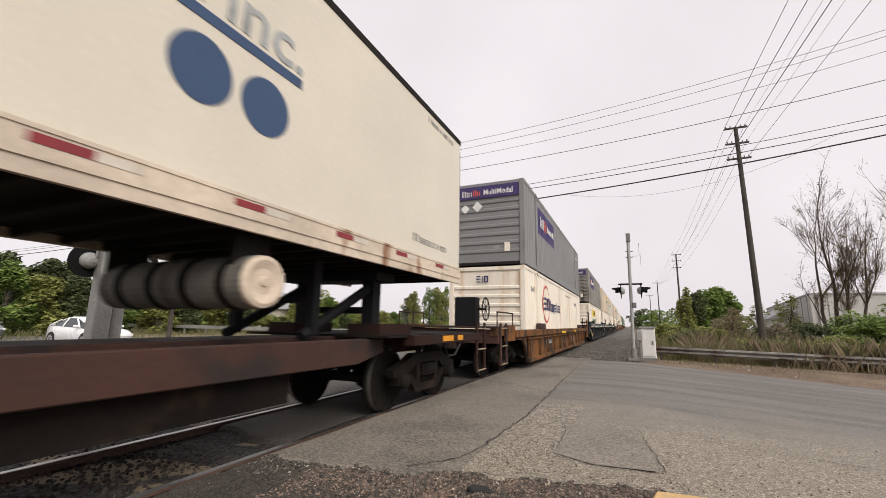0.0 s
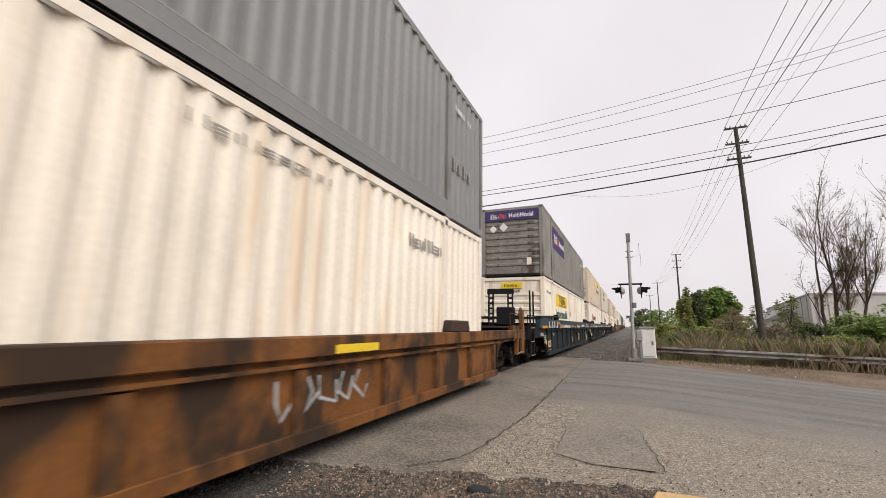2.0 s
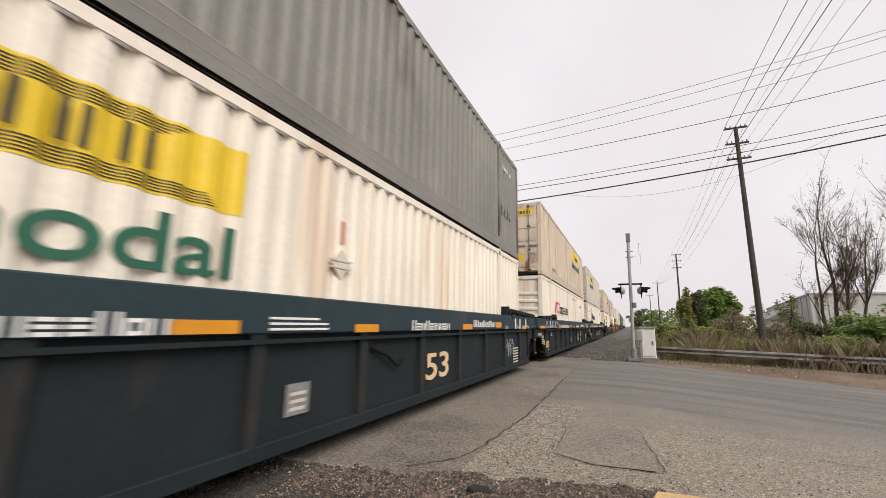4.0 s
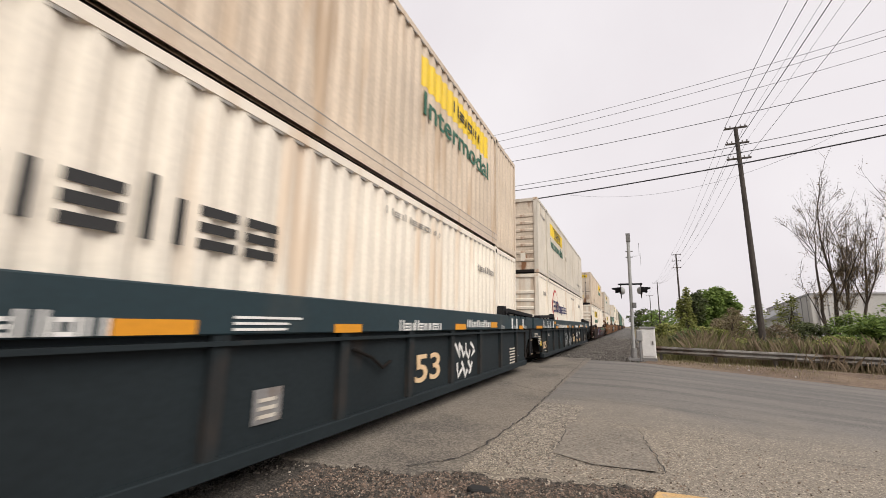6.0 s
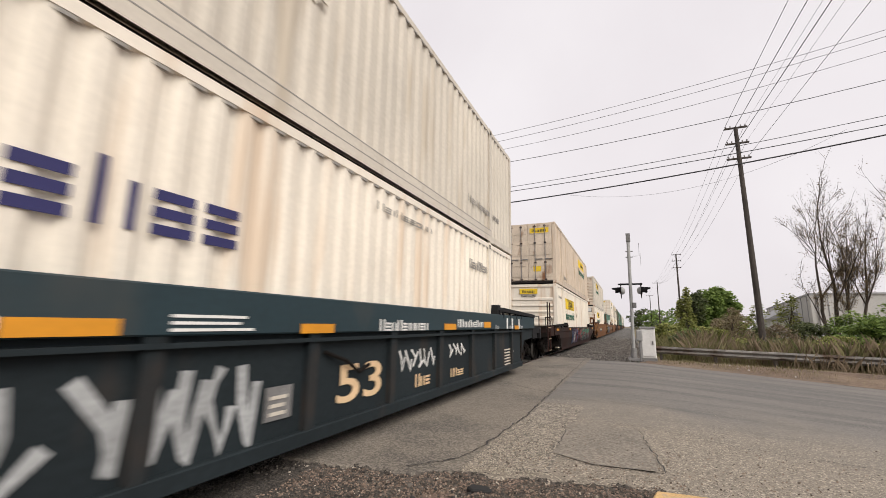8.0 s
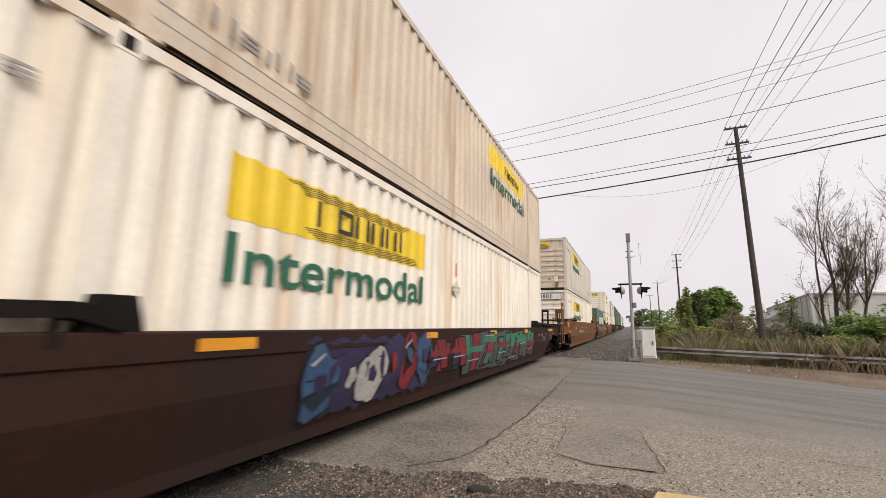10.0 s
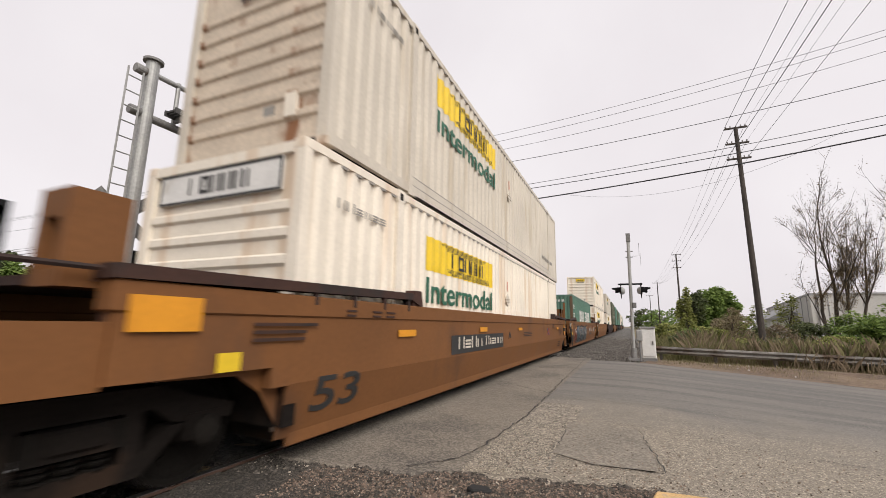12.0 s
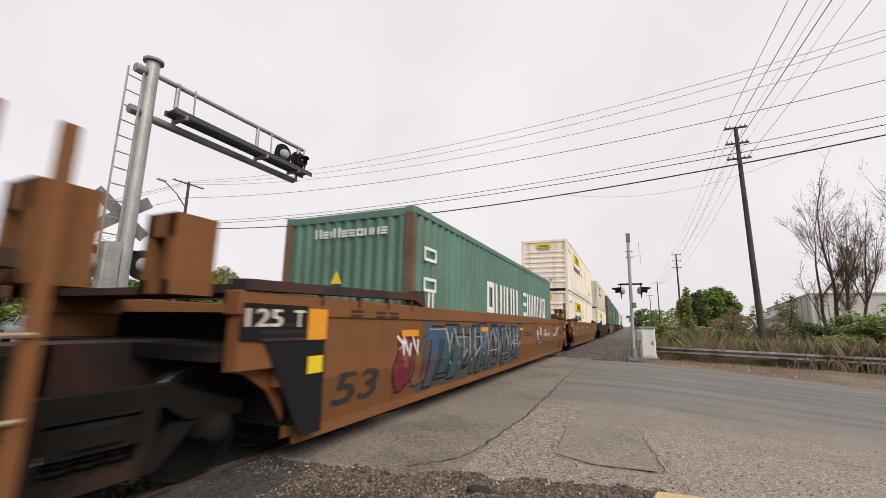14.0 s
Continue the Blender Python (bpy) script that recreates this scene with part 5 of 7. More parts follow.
container(100.4, ZB, "white corrugated container with a yellow sign and green lettering", "cream", decor=[yellow_sign(bottom=1.85)])
container(100.5, ZT, "weathered container with rusty doors and a yellow sign", "cream_dirty", nose="doors", dirty="cream_rusty", decor=[sign_far])

lean_in(brown)

# tan articulated car, three wells
TAN = [124.2, 144.0, 164.2]
tan = well_car(124.2, [f - 124.2 for f in TAN], [16.25] * 3, 1.56, "car_tan", "car_rust", "smooth", "tan-brown three-unit well car with smooth sides and black plates", inner=(1.1, 0.9))
for i, f in enumerate(TAN):
    u = f - 124.2
    plates(tan, "amber", [(u - 1.84, u - 1.36, 1.24, 1.47)] if i == 0 else [(u - 0.36, u - 0.1, 1.15, 1.44)], 1.486)
    plates(tan, "amber", [(u + 1.42, u + 1.9, 1.14, 1.23), (u + 4.7, u + 5.15, 1.17, 1.26), (u + 7.95, u + 8.35, 1.17, 1.24), (u + 14.5, u + 14.95, 1.16, 1.26)], 1.484)
    plates(tan, "yellow", [(u - 1.2, u - 1.0, 0.94, 1.08)] if i == 0 else [(u - 0.33, u - 0.13, 0.84, 1.0)], 1.486)
    word(tan, "53", "ink", u + (-0.1 if i == 0 else 0.15), u + (0.65 if i == 0 else 0.95), 0.46, 0.8, 1.466)
    small_print(tan, "car_rust", u - 0.9, u - 0.1, 1.15, 1.34, 3, 1.484)
    small_print(tan, "car_rust", u + 8.6, u + 9.8, 1.0, 1.14, 3, 1.464)
    small_print(tan, "car_rust", u + 13.6, u + 14.05, 1.2, 1.38, 5, 1.464)
    small_print(tan, "car_rust", u + 15.1, u + 16.0, 0.9, 1.2, 6, 1.464)
    small_print(tan, "car_rust", u + 15.0, u + 15.8, 0.45, 0.7, 3, 1.466)
    for yy in (0.3, 0.8, 1.1, 15.0, 15.6):
        small_print(tan, "car_rust", u + yy, u + yy + 0.24, 1.38, 1.48, 2, 1.484)
    post_frame(tan, u + (-1.95 if i == 0 else -1.4), "car_tan", 1.5, 2.1)
    if i < 2:
        post_frame(tan, u + 17.6, "car_tan", 1.5, 2.1)
        ladder(tan, 1.42, u + 17.15, 0.6, "car_tan", 0.35, 2.4)
        part("end_web", blocks((1.462, 1.478, u + 16.5, u + 17.08, 0.9, 1.37)), M["black_metal"], tan)
        plates(tan, "amber", [(u + 16.52, u + 16.8, 0.9, 1.07), (u + 16.52, u + 16.8, 1.2, 1.36)], 1.48)
    if i:
        bm = bmesh.new()
        prism(bm, [(u - 1.1, 1.17), (u - 0.85, 1.15), (u - 0.36, 0.3), (u - 0.08, 0.3), (u - 0.1, 1.15), (u - 0.1, 1.3), (u - 1.1, 1.3)], 1.462, 1.48)
        part("end_web", bm, M["black_metal"], tan)
        plates(tan, "black_metal", [(u - 1.1, u - 0.37, 1.17, 1.46)], 1.484)
        word(tan, "125", "cream_grey", u - 1.07, u - 0.69, 1.27, 1.42, 1.49)
        word(tan, "T", "cream_grey", u - 0.55, u - 0.42, 1.27, 1.42, 1.49)
ladder(tan, 1.42, -3.35, 0.9, "car_tan", 0.5, 2.4)
part("brake_post", blocks((0.3, 0.36, -2.3, -2.15, 1.3, 2.02), (0.56, 0.62, -2.3, -2.15, 1.3, 2.02), (0.3, 0.62, -2.3, -2.15, 1.96, 2.06), (0.3, 0.62, -2.3, -2.15, 1.3, 1.4)), M["black_metal"], tan)
plates(tan, "ink", [(3.25, 6.45, 0.80, 1.12)], 1.464)
strokes(tan, "cream_grey", 3.55, 4.9, 0.88, 1.09, 4, 1.47, 97)
strokes(tan, "cream_grey", 5.1, 6.4, 0.90, 1.08, 6, 1.47, 98)
word(tan, "A", "ink", 6.95, 7.2, 0.98, 1.14, 1.466)
part("graffiti", built(lambda bm: (prism(bm, [(12.25, 0.95), (12.42, 0.95), (12.92, 1.22), (12.75, 1.22)], 1.462, 1.466), prism(bm, [(12.62, 1.08), (12.86, 0.95), (12.98, 0.95), (12.74, 1.1)], 1.462, 1.4655))), M["spray_red"], tan)
part("graffiti", built(lambda bm: prism(bm, [(12.3, 1.22), (12.44, 1.22), (12.88, 0.95), (12.74, 0.95)], 1.462, 1.4645)), M["spray_blue"], tan)
uc = 144.0 - 124.2
block_letters(tan, uc + 2.1, uc + 8.05, 0.32, 1.36, 6, 31, 1.467, "spray_grey", ["spray_blue", "spray_grey", "spray_teal"], ["spray_grey", "spray_grey", "spray_teal"])
scrawl(tan, uc + 2.8, uc + 8.0, 0.6, 1.25, "spray_white", 14, 35, 1.481, 0.028)
graffiti(tan, uc + 1.3, uc + 2.4, 0.4, 1.3, ["spray_red", "car_tan"], 2, 32, 1.467, "car_tan")
scrawl(tan, uc + 1.3, uc + 1.9, 0.85, 1.15, "white_ink", 3, 36, 1.478)
block_letters(tan, uc + 10.4, uc + 14.4, 0.6, 1.3, 4, 33, 1.467, "car_tan", ["car_tan", "spray_white"], ["car_tan", "spray_grey"], "car_tan")
container(123.9, ZB, "white corrugated container with a yellow sign and a black-framed end sign", "cream", decor=[yellow_sign(bottom=1.87, framed_end=True)])
container(124.2, ZT, "cream container with a yellow sign and rust-streaked end", "cream_grey", dirty="cream_rusty", decor=[yellow_sign(bottom=2.0)])
container(146.0, ZB - 0.0, "faded green corrugated shipping container with white lettering", "box_green", L40, 2.82, "waves", decor=[green_marks], post="post_rust")
container(164.0, ZB, "white corrugated container with a yellow sign and green lettering", "cream", decor=[yellow_sign(bottom=1.87)])
container(164.2, ZT, "cream container with a yellow sign", "cream", decor=[yellow_sign(bottom=2.0)])

lean_in(tan)

# the far part of the train
s = 188.0
FAR = [("car_brown", "cream", "cream_grey", L53), ("car_tan", "box_olive", "box_olive", L53), ("car_brown", "box_green", "box_green", L40), ("car_charcoal", "box_green", "box_olive", L40), ("car_brown", "box_green", "box_green", L40), ("car_tan", "cream", "cream_grey", L53), ("car_brown", "box_grey", "cream", L53), ("car_charcoal", "box_green", "box_green", L40), ("car_tan", "cream", "cream", L53)]
for k, (paint, low, high, L) in enumerate(FAR):
    well_car(s, [0.0], [L + 0.2], 1.5, paint, "under", "smooth", "weathered well car far back in the train")
    container(s, ZB, "corrugated container in the lower tier far back", low, L, decor=[yellow_sign(bottom=1.87)] if low == "cream" else [])
    container(s, ZT, "corrugated container in the upper tier far back", high, L, decor=[yellow_sign(bottom=2.0)] if high.startswith("cream") else [])
    s += L + 7.6
# ---------- ground, road, track ----------


def lift(x, y):
    """Height of the ground: level at the track, the road falling away to the right, the verge less so."""
    h = 0.0
    if x > 0.2:
        h = -0.068 * (min(x, 14.0) - 0.2)
    if x < -9:
        h = -0.006 * (min(-x, 30.0) - 9)
    k = min(1.0, max(0.0, (y - 17.8) / 1.4))
    return h * (1 - 0.7 * k)


def sheet(xs, ys, dz, edge=None):
    bm = bmesh.new()
    rows = [[bm.verts.new((x, y, lift(x, y) + (dz(x, y) if callable(dz) else dz))) for x in xs] for y in ys]
    for a, b in zip(rows, rows[1:]):
        for i in range(len(xs) - 1):
            bm.faces.new((a[i], a[i + 1], b[i + 1], b[i]))
    return bm


def steps(*cuts):
    """Grid lines: (from, to, step) ranges joined."""
    out = []
    for a, b, d in cuts:
        n = max(1, round((b - a) / d))
        out += [a + (b - a) * k / n for k in range(n)]
    return out + [cuts[-1][1]]


def rough(x, y):
    return 0.02 * noise.noise((x * 2.1, y * 2.1, 0)) + 0.03 * noise.noise((x * 0.7, y * 0.7, 3))


GX = steps((-2500, -300, 550), (-300, -60, 60), (-60, -8, 4), (-8, 14, 0.5), (14, 60, 4), (60, 300, 60), (300, 2500, 550))
GY = steps((-2500, -60, 600), (-60, -8, 8), (-8, 24, 0.5), (24, 80, 4), (80, 400, 40), (400, 3000, 650))
ground = new("ground", to_mesh("ground", sheet(GX, GY, lambda x, y: -0.10 + (rough(x, y) if abs(x) < 14 and -8 < y < 24 else 0)), M["field"]))
tagged(ground, "grassy and earthy ground reaching the horizon", "ground", kind="structure")

# broken earth and gravel before the road
NEAR = steps((-3.4, 9.0, 0.12))
verge = new("dirt_verge", to_mesh("dirt_verge", sheet(NEAR, steps((-6, 1.5, 0.5), (1.5, 5.2, 0.1)), lambda x, y: -0.045 + 0.6 * rough(x, y) + 0.012 * noise.noise((x * 9, y * 9, 1))), M["dirt"]))
tagged(verge, "reddish dirt and crumbled asphalt beside the road", "verge", kind="structure")


def near_edge(x):
    """Where the broken edge of the pavement runs."""
    base = float(np.interp(x, [-3.4, -2.68, -1.98, -1.5, 0.0, 1.2], [3.3, 3.31, 3.46, 3.66, 4.02, 4.1]))
    return base + 0.07 * noise.noise((x * 2.3, 7, 0)) + 0.05 * noise.noise((x * 9, 2, 0))


def slab(name, x0, x1, mat, dx, y_far, dz, label, y_near=None, thick=0.09):
    xs = steps((x0, x1, dx))
    bm = bmesh.new()
    top, bot = [], []
    for x in xs:
        a = (y_near or near_edge)(x)
        n = 34
        col = []
        for k in range(n + 1):
            f = (k / n) ** 1.6
            y = a + (y_far - a) * f
            d = dz + 0.006 * noise.noise((x * 1.1, y * 1.1, 5))
            if k == 0:
                d -= 0.035
            col.append(bm.verts.new((x, y, lift(x, y) + d)))
        top.append(col)
        bot.append(bm.verts.new((x, a - 0.02, lift(x, a) + dz - thick)))
    for i in range(len(xs) - 1):
        for k in range(len(top[0]) - 1):
            bm.faces.new((top[i][k], top[i + 1][k], top[i + 1][k + 1], top[i][k + 1]))
        bm.faces.new((bot[i], bot[i + 1], top[i + 1][0], top[i][0]))
    return tagged(new(name, to_mesh(name, bm, M[mat])), label, "road", kind="structure")


road = slab("road", -1.5, 60, "asphalt", 0.5, 17.65, 0.0, "grey patched asphalt road with cracks")
slab("crossing_panel", -3.36, -1.47, "panel", 0.1, 18.3, 0.008, "tan-grey asphalt apron beside the near rail")
# colour darkened to carry the shade beneath the cars
slab("crossing_centre", -4.90, -3.60, "panel_shaded", 0.2, 17.6, -0.025, "asphalt panel between the rails, darkened for shade under the train", lambda x: 3.9 + 0.12 * math.sin(x * 5))
slab("far_road", -60, -5.10, "asphalt", 1.0, 17.2, 0.0, "grey asphalt road beyond the track", lambda x: 4.0)
slab("pebbled_strip", -1.46, -0.75, "worn_asphalt", 0.08, 7.6, 0.006, "pebbly worn strip of old asphalt", lambda x: near_edge(x) + 0.25)


M["broken"] = speckle(material("broken", (0.05, 0.043, 0.036), 0.95, vary=0.45, big=2.5, fine=45, bump=1.0, depth=0.04, stain=(0.09, 0.075, 0.06), stain_at=0.55, stain_scale=3), 80, (0.14, 0.12, 0.1), (0.02, 0.018, 0.016), 0.45)


def crumbled(x, y):
    e = near_edge(x)
    wide = float(np.interp(x, [-3.0, -2.3, -1.6], [1.1, 0.42, 0.2]))
    wob = 0.12 * noise.noise((x * 3, 1, 9))
    return -0.004 + 0.022 * noise.noise((x * 5, y * 5, 2)) + 0.016 * noise.noise((x * 16, y * 16, 4)) - 0.22 * max(0.0, e - wide - y + wob) - 0.16 * max(0.0, y - e - 0.05 - 0.5 * wob)


edge = new("broken_edge", to_mesh("broken_edge", sheet(steps((-3.38, 0.2, 0.04)), steps((2.2, 4.2, 0.03)), crumbled), M["broken"]))
tagged(edge, "dark crumbled asphalt breaking away at the pavement's edge", "verge", kind="structure")
M["edge_soil"] = material("edge_soil", (0.2, 0.14, 0.095), 0.95, vary=0.4, big=2, fine=30, bump=0.5)


def ribbon(name, pts, w, mat, parent, z=0.012, seed=1):
    """A crack or joint: a thin jagged band lying in the road."""
    rnd = random.Random(seed)
    fine = []
    for (x0, y0), (x1, y1) in zip(pts, pts[1:]):
        n = max(2, int(math.hypot(x1 - x0, y1 - y0) / 0.09))
        for k in range(n):
            f = k / n
            fine.append((x0 + (x1 - x0) * f + rnd.uniform(-.03, .03), y0 + (y1 - y0) * f + rnd.uniform(-.03, .03), w * rnd.uniform(0.3, 1.3)))
    bm = bmesh.new()
    prev = None
    for i, (x, y, ww) in enumerate(fine):
        x2, y2, _ = fine[min(i + 1, len(fine) - 1)]
        x1, y1, _ = fine[max(i - 1, 0)]
        d = Vector((x2 - x1, y2 - y1, 0)).normalized()
        n = Vector((-d.y, d.x, 0)) * ww / 2
        h = lift(x, y) + z
        cur = (bm.verts.new((x + n.x, y + n.y, h)), bm.verts.new((x - n.x, y - n.y, h)))
        if prev:
            bm.faces.new((prev[0], prev[1], cur[1], cur[0]))
        prev = cur
    return part(name, bm, M[mat], parent)


ribbon("joint", [(-1.95, 3.62), (-1.78, 3.85), (-1.55, 4.28), (-1.46, 6.0), (-1.46, 7.6), (-1.54, 10.07), (-1.6, 14), (-1.7, 18.2)], 0.02, "tar", road, 0.018, 1)
ribbon("crack", [(-0.82, 4.62), (-0.45, 4.45), (0.2, 4.5), (0.2, 4.9), (0.1, 5.5), (0.06, 6.15)], 0.011, "tar", road, 0.016, 2)
ribbon("crack", [(-0.82, 4.62), (-0.78, 5.3), (-0.9, 6.3)], 0.008, "tar", road, 0.016, 3)
ribbon("crack", [(-1.5, 8.6), (-1.9, 8.9), (-2.4, 9.3)], 0.02, "tar", road, 0.02, 4)
ribbon("edge_dirt", [(0.3, 17.62), (4, 17.66), (9, 17.6), (16, 17.66), (30, 17.62)], 0.16, "edge_soil", road, 0.02, 15)
ribbon("crack", [(-0.4, 6.5), (1.2, 6.1), (3.0, 6.3), (6, 5.8)], 0.012, "tar", road, 0.014, 5)
bm = bmesh.new()
rim = [(-0.8, 4.7), (-0.4, 4.5), (0.16, 4.55), (0.17, 5.0), (0.08, 5.6), (0.02, 6.2), (-0.5, 6.35), (-0.84, 6.2)]
bm.faces.new([bm.verts.new((x, y, lift(x, y) + 0.012)) for x, y in rim])
part("patch", bm, M["patch"], road, "smoother asphalt patch")
M["shoulder_soil"] = speckle(material("shoulder_soil", (0.135, 0.088, 0.062), 0.95, vary=0.4, big=0.9, fine=30, bump=0.8, depth=0.03, stain=(0.2, 0.145, 0.10), stain_at=0.5, stain_scale=1.1, along=0.3), 40, (0.26, 0.2, 0.15), (0.05, 0.038, 0.03), 0.35)
shoulder = new("dirt_shoulder", to_mesh("dirt_shoulder", sheet(steps((0.3, 45, 0.5)), steps((17.5, 20.0, 0.25)), lambda x, y: -0.03 + 0.03 * math.sin(min(1.0, (y - 17.5) / 0.8) * 3.14) + 0.5 * rough(x, y)), M["shoulder_soil"]))
tagged(shoulder, "reddish-brown dirt shoulder littered with straw beside the road", "verge", kind="structure")

# low remains of a yellow kerb
kerb = new("kerb", to_mesh("kerb", built(lambda bm: (prism(bm, [(0.08, 3.78), (0.62, 3.86), (0.75, 3.95), (0.7, 4.04), (0.12, 3.98)], -0.08, 0.035, "z"), rounded(bm, 0.015))), M["kerb_yellow"]))
tagged(kerb, "worn yellow-painted remnant of a low kerb", "kerb", kind="structure")


def stones(name, n, spots, mat, label, seed, size=(0.008, 0.03), flat=1.0, skew=1.0):
    """Loose stones as one sheet of small faceted lumps; flat presses them into shards, skew favours the small ones."""
    rnd = random.Random(seed)
    verts, faces = [], []
    for _ in range(n):
        x, y, z = spots(rnd)
        r = size[0] + (size[1] - size[0]) * rnd.random() ** skew
        a0, st = rnd.uniform(0, 6.3), rnd.uniform(0.55, 1.0)
        ca, sa = math.cos(a0 * 3), math.sin(a0 * 3)
        b = len(verts)

        def corner(a, q, h):
            u, v = q * math.cos(a), q * math.sin(a) * st
            verts.append((x + u * ca - v * sa, y + u * sa + v * ca, z + h))
        for k in range(5):
            corner(a0 + k * math.tau / 5 + rnd.uniform(-0.3, 0.3), r * rnd.uniform(0.65, 1.25), -0.3 * r)
        for k in range(3):
            corner(a0 + 0.5 + k * math.tau / 3, r * rnd.uniform(0.35, 0.75), r * flat * rnd.uniform(0.3, 0.8))
        faces += [(b + 5, b + 6, b + 7), (b, b + 1, b + 5), (b + 1, b + 6, b + 5), (b + 1, b + 2, b + 6), (b + 2, b + 3, b + 6), (b + 3, b + 7, b + 6), (b + 3, b + 4, b + 7), (b + 4, b, b + 7), (b, b + 5, b + 7)]
    me = bpy.data.meshes.new(name)
    me.from_pydata(verts, [], faces)
    me.materials.append(mat)
    return tagged(new(name, me), label, "gravel", kind="stuff")


def chip_material(name, lo, hi):
    m = leaf_material(name, lo, hi)
    n = m.node_tree.nodes
    m.node_tree.links.new(n["Principled BSDF"].outputs[0], n["Material Output"].inputs["Surface"])
    n["Principled BSDF"].inputs["Roughness"].default_value = 0.9
    return m


M["chips"] = chip_material("chips", (0.05, 0.036, 0.028), (0.27, 0.2, 0.155))
M["crumb"] = chip_material("crumb", (0.018, 0.016, 0.014), (0.12, 0.105, 0.09))
M["pebble"] = chip_material("pebble", (0.15, 0.13, 0.105), (0.5, 0.44, 0.36))
# near-black stones: contact shade under the train is in their colour
M["shaded_stones"] = chip_material("shaded_stones", (0.012, 0.0105, 0.009), (0.075, 0.063, 0.055))
M["stones"] = chip_material("stones", (0.035, 0.031, 0.028), (0.19, 0.172, 0.155))


def on_verge(x, y):
    z = -0.04 + 0.6 * rough(x, y)
    return x, y, lift(x, y) + (max(z, crumbled(x, y)) if x < 0.2 else z)


def edge_spot(spread, shift, x0=-3.35):
    """Spots scattered before the pavement's broken edge."""
    def spot(r):
        x = r.uniform(x0, 2.0)
        return on_verge(x, near_edge(x) - abs(r.gauss(0, spread)) + shift)
    return spot


def strip_spot(r):
    x = r.uniform(-1.5, -0.78)
    y = near_edge(x) + 0.1 + abs(r.gauss(0, 1.5))
    return x, y, lift(x, y) + 0.010


def shoulder_spot(r):
    x = r.uniform(-0.7, 5.0)
    y = near_edge(x) + abs(r.gauss(0, 1.6))
    return x, y, lift(x, y) + 0.003


stones("gravel", 26000, edge_spot(0.4, 0.02, -2.7), M["chips"], "loose grey and reddish gravel along the road's edge", 3, (0.002, 0.016), 0.8, 3.0)
stones("asphalt_crumbs", 16000, edge_spot(0.2, 0.12), M["crumb"], "dark crumbled asphalt at the pavement's edge", 13, (0.002, 0.022), 0.6, 3.5)
stones("shards", 420, edge_spot(0.28, 0.05), M["crumb"], "flat dark shards of broken asphalt", 23, (0.014, 0.045), 0.35, 2.0)
stones("pale_stones", 900, edge_spot(0.35, 0.1), M["pebble"], "pale angular stones among the gravel", 24, (0.004, 0.022), 0.6, 2.5)
stones("pebbles", 6500, strip_spot, M["pebble"], "pale pebbles bedded in the worn strip", 14, (0.003, 0.010), 0.5, 1.6)
stones("pebbles", 4500, shoulder_spot, M["pebble"], "small pale stones bedded in the ravelled road border", 15, (0.003, 0.009), 0.5, 1.8)
stones("pebbles", 700, shoulder_spot, M["crumb"], "small dark stones bedded in the ravelled road border", 16, (0.003, 0.011), 0.5, 1.8)
scrap = tagged(new("rubber_scrap", to_mesh("rubber_scrap", built(lambda bm: (prism(bm, [(-1.30, 3.44), (-1.24, 3.40), (-1.12, 3.42), (-1.08, 3.47), (-1.14, 3.53), (-1.27, 3.52)], -0.04, 0.012, "z"), rounded(bm, 0.014))), M["rubber"])), "black rubber scrap lying in the gravel", "scrap")
stones("crumbs", 900, lambda r: (lambda x, y: (x, y, lift(x, y) + 0.012))(r.uniform(-1.4, 3.0), 3.9 + abs(r.gauss(0, 1.0))), M["chips"], "scattered pebbles on the asphalt", 4, (0.004, 0.012))

# ballast bed: beyond the road, and before the crossing
def bed_strip(name, prof, ys, mat, label):
    bm = bmesh.new()
    rows = [[bm.verts.new((x, y, z + 0.03 * noise.noise((x * 2, y * 2, 0)))) for x, z in prof] for y in ys]
    for a, b in zip(rows, rows[1:]):
        for i in range(len(prof) - 1):
            bm.faces.new((a[i], a[i + 1], b[i + 1], b[i]))
    tagged(new(name, to_mesh(name, bm, M[mat])), label, "ballast", kind="structure")


bed_strip("ballast_bed", [(-7.6, -0.12), (-6.2, -0.02), (-5.2, -0.07), (-3.3, -0.07), (-2.2, -0.05), (-0.4, -0.06), (0.5, -0.07), (0.9, -0.16)], steps((17.7, 50, 0.8), (50, 420, 18)), "ballast", "grey stone ballast under the track beyond the road")
# bed colour includes the shadow of the train over it
bed_strip("oily_bed", [(-7.6, -0.07), (-6.2, -0.05), (-5.2, -0.09), (-4.2, -0.09), (-3.3, -0.09), (-2.9, -0.11), (-2.4, -0.13)], steps((-60, -4, 4), (-4, 4.9, 0.4)), "oily", "ballast and earth round the rails, darkened for shade under the train")
stones("ballast_stones", 9000, lambda r: (lambda x, y: (x, y, -0.045))(r.uniform(-3.2, 0.5), 18.2 + abs(r.gauss(0, 14))), M["stones"], "coarse grey ballast stones beside the track", 5, (0.03, 0.07))
stones("ballast_stones", 5000, lambda r: (r.uniform(-5.6, -2.6), r.uniform(-0.5, 3.4), -0.095), M["shaded_stones"], "coarse ballast stones by the near rail, darkened for the train's shade", 6, (0.012, 0.032))
stones("lumps", 160, lambda r: (lambda x, y: (x, y, -0.02))(r.uniform(-3.3, -1.2), 3.35 + r.uniform(-0.35, 0.25)), M["tar"], "broken lumps of asphalt at the pavement's edge", 7, (0.008, 0.03), 0.6, 2.0)

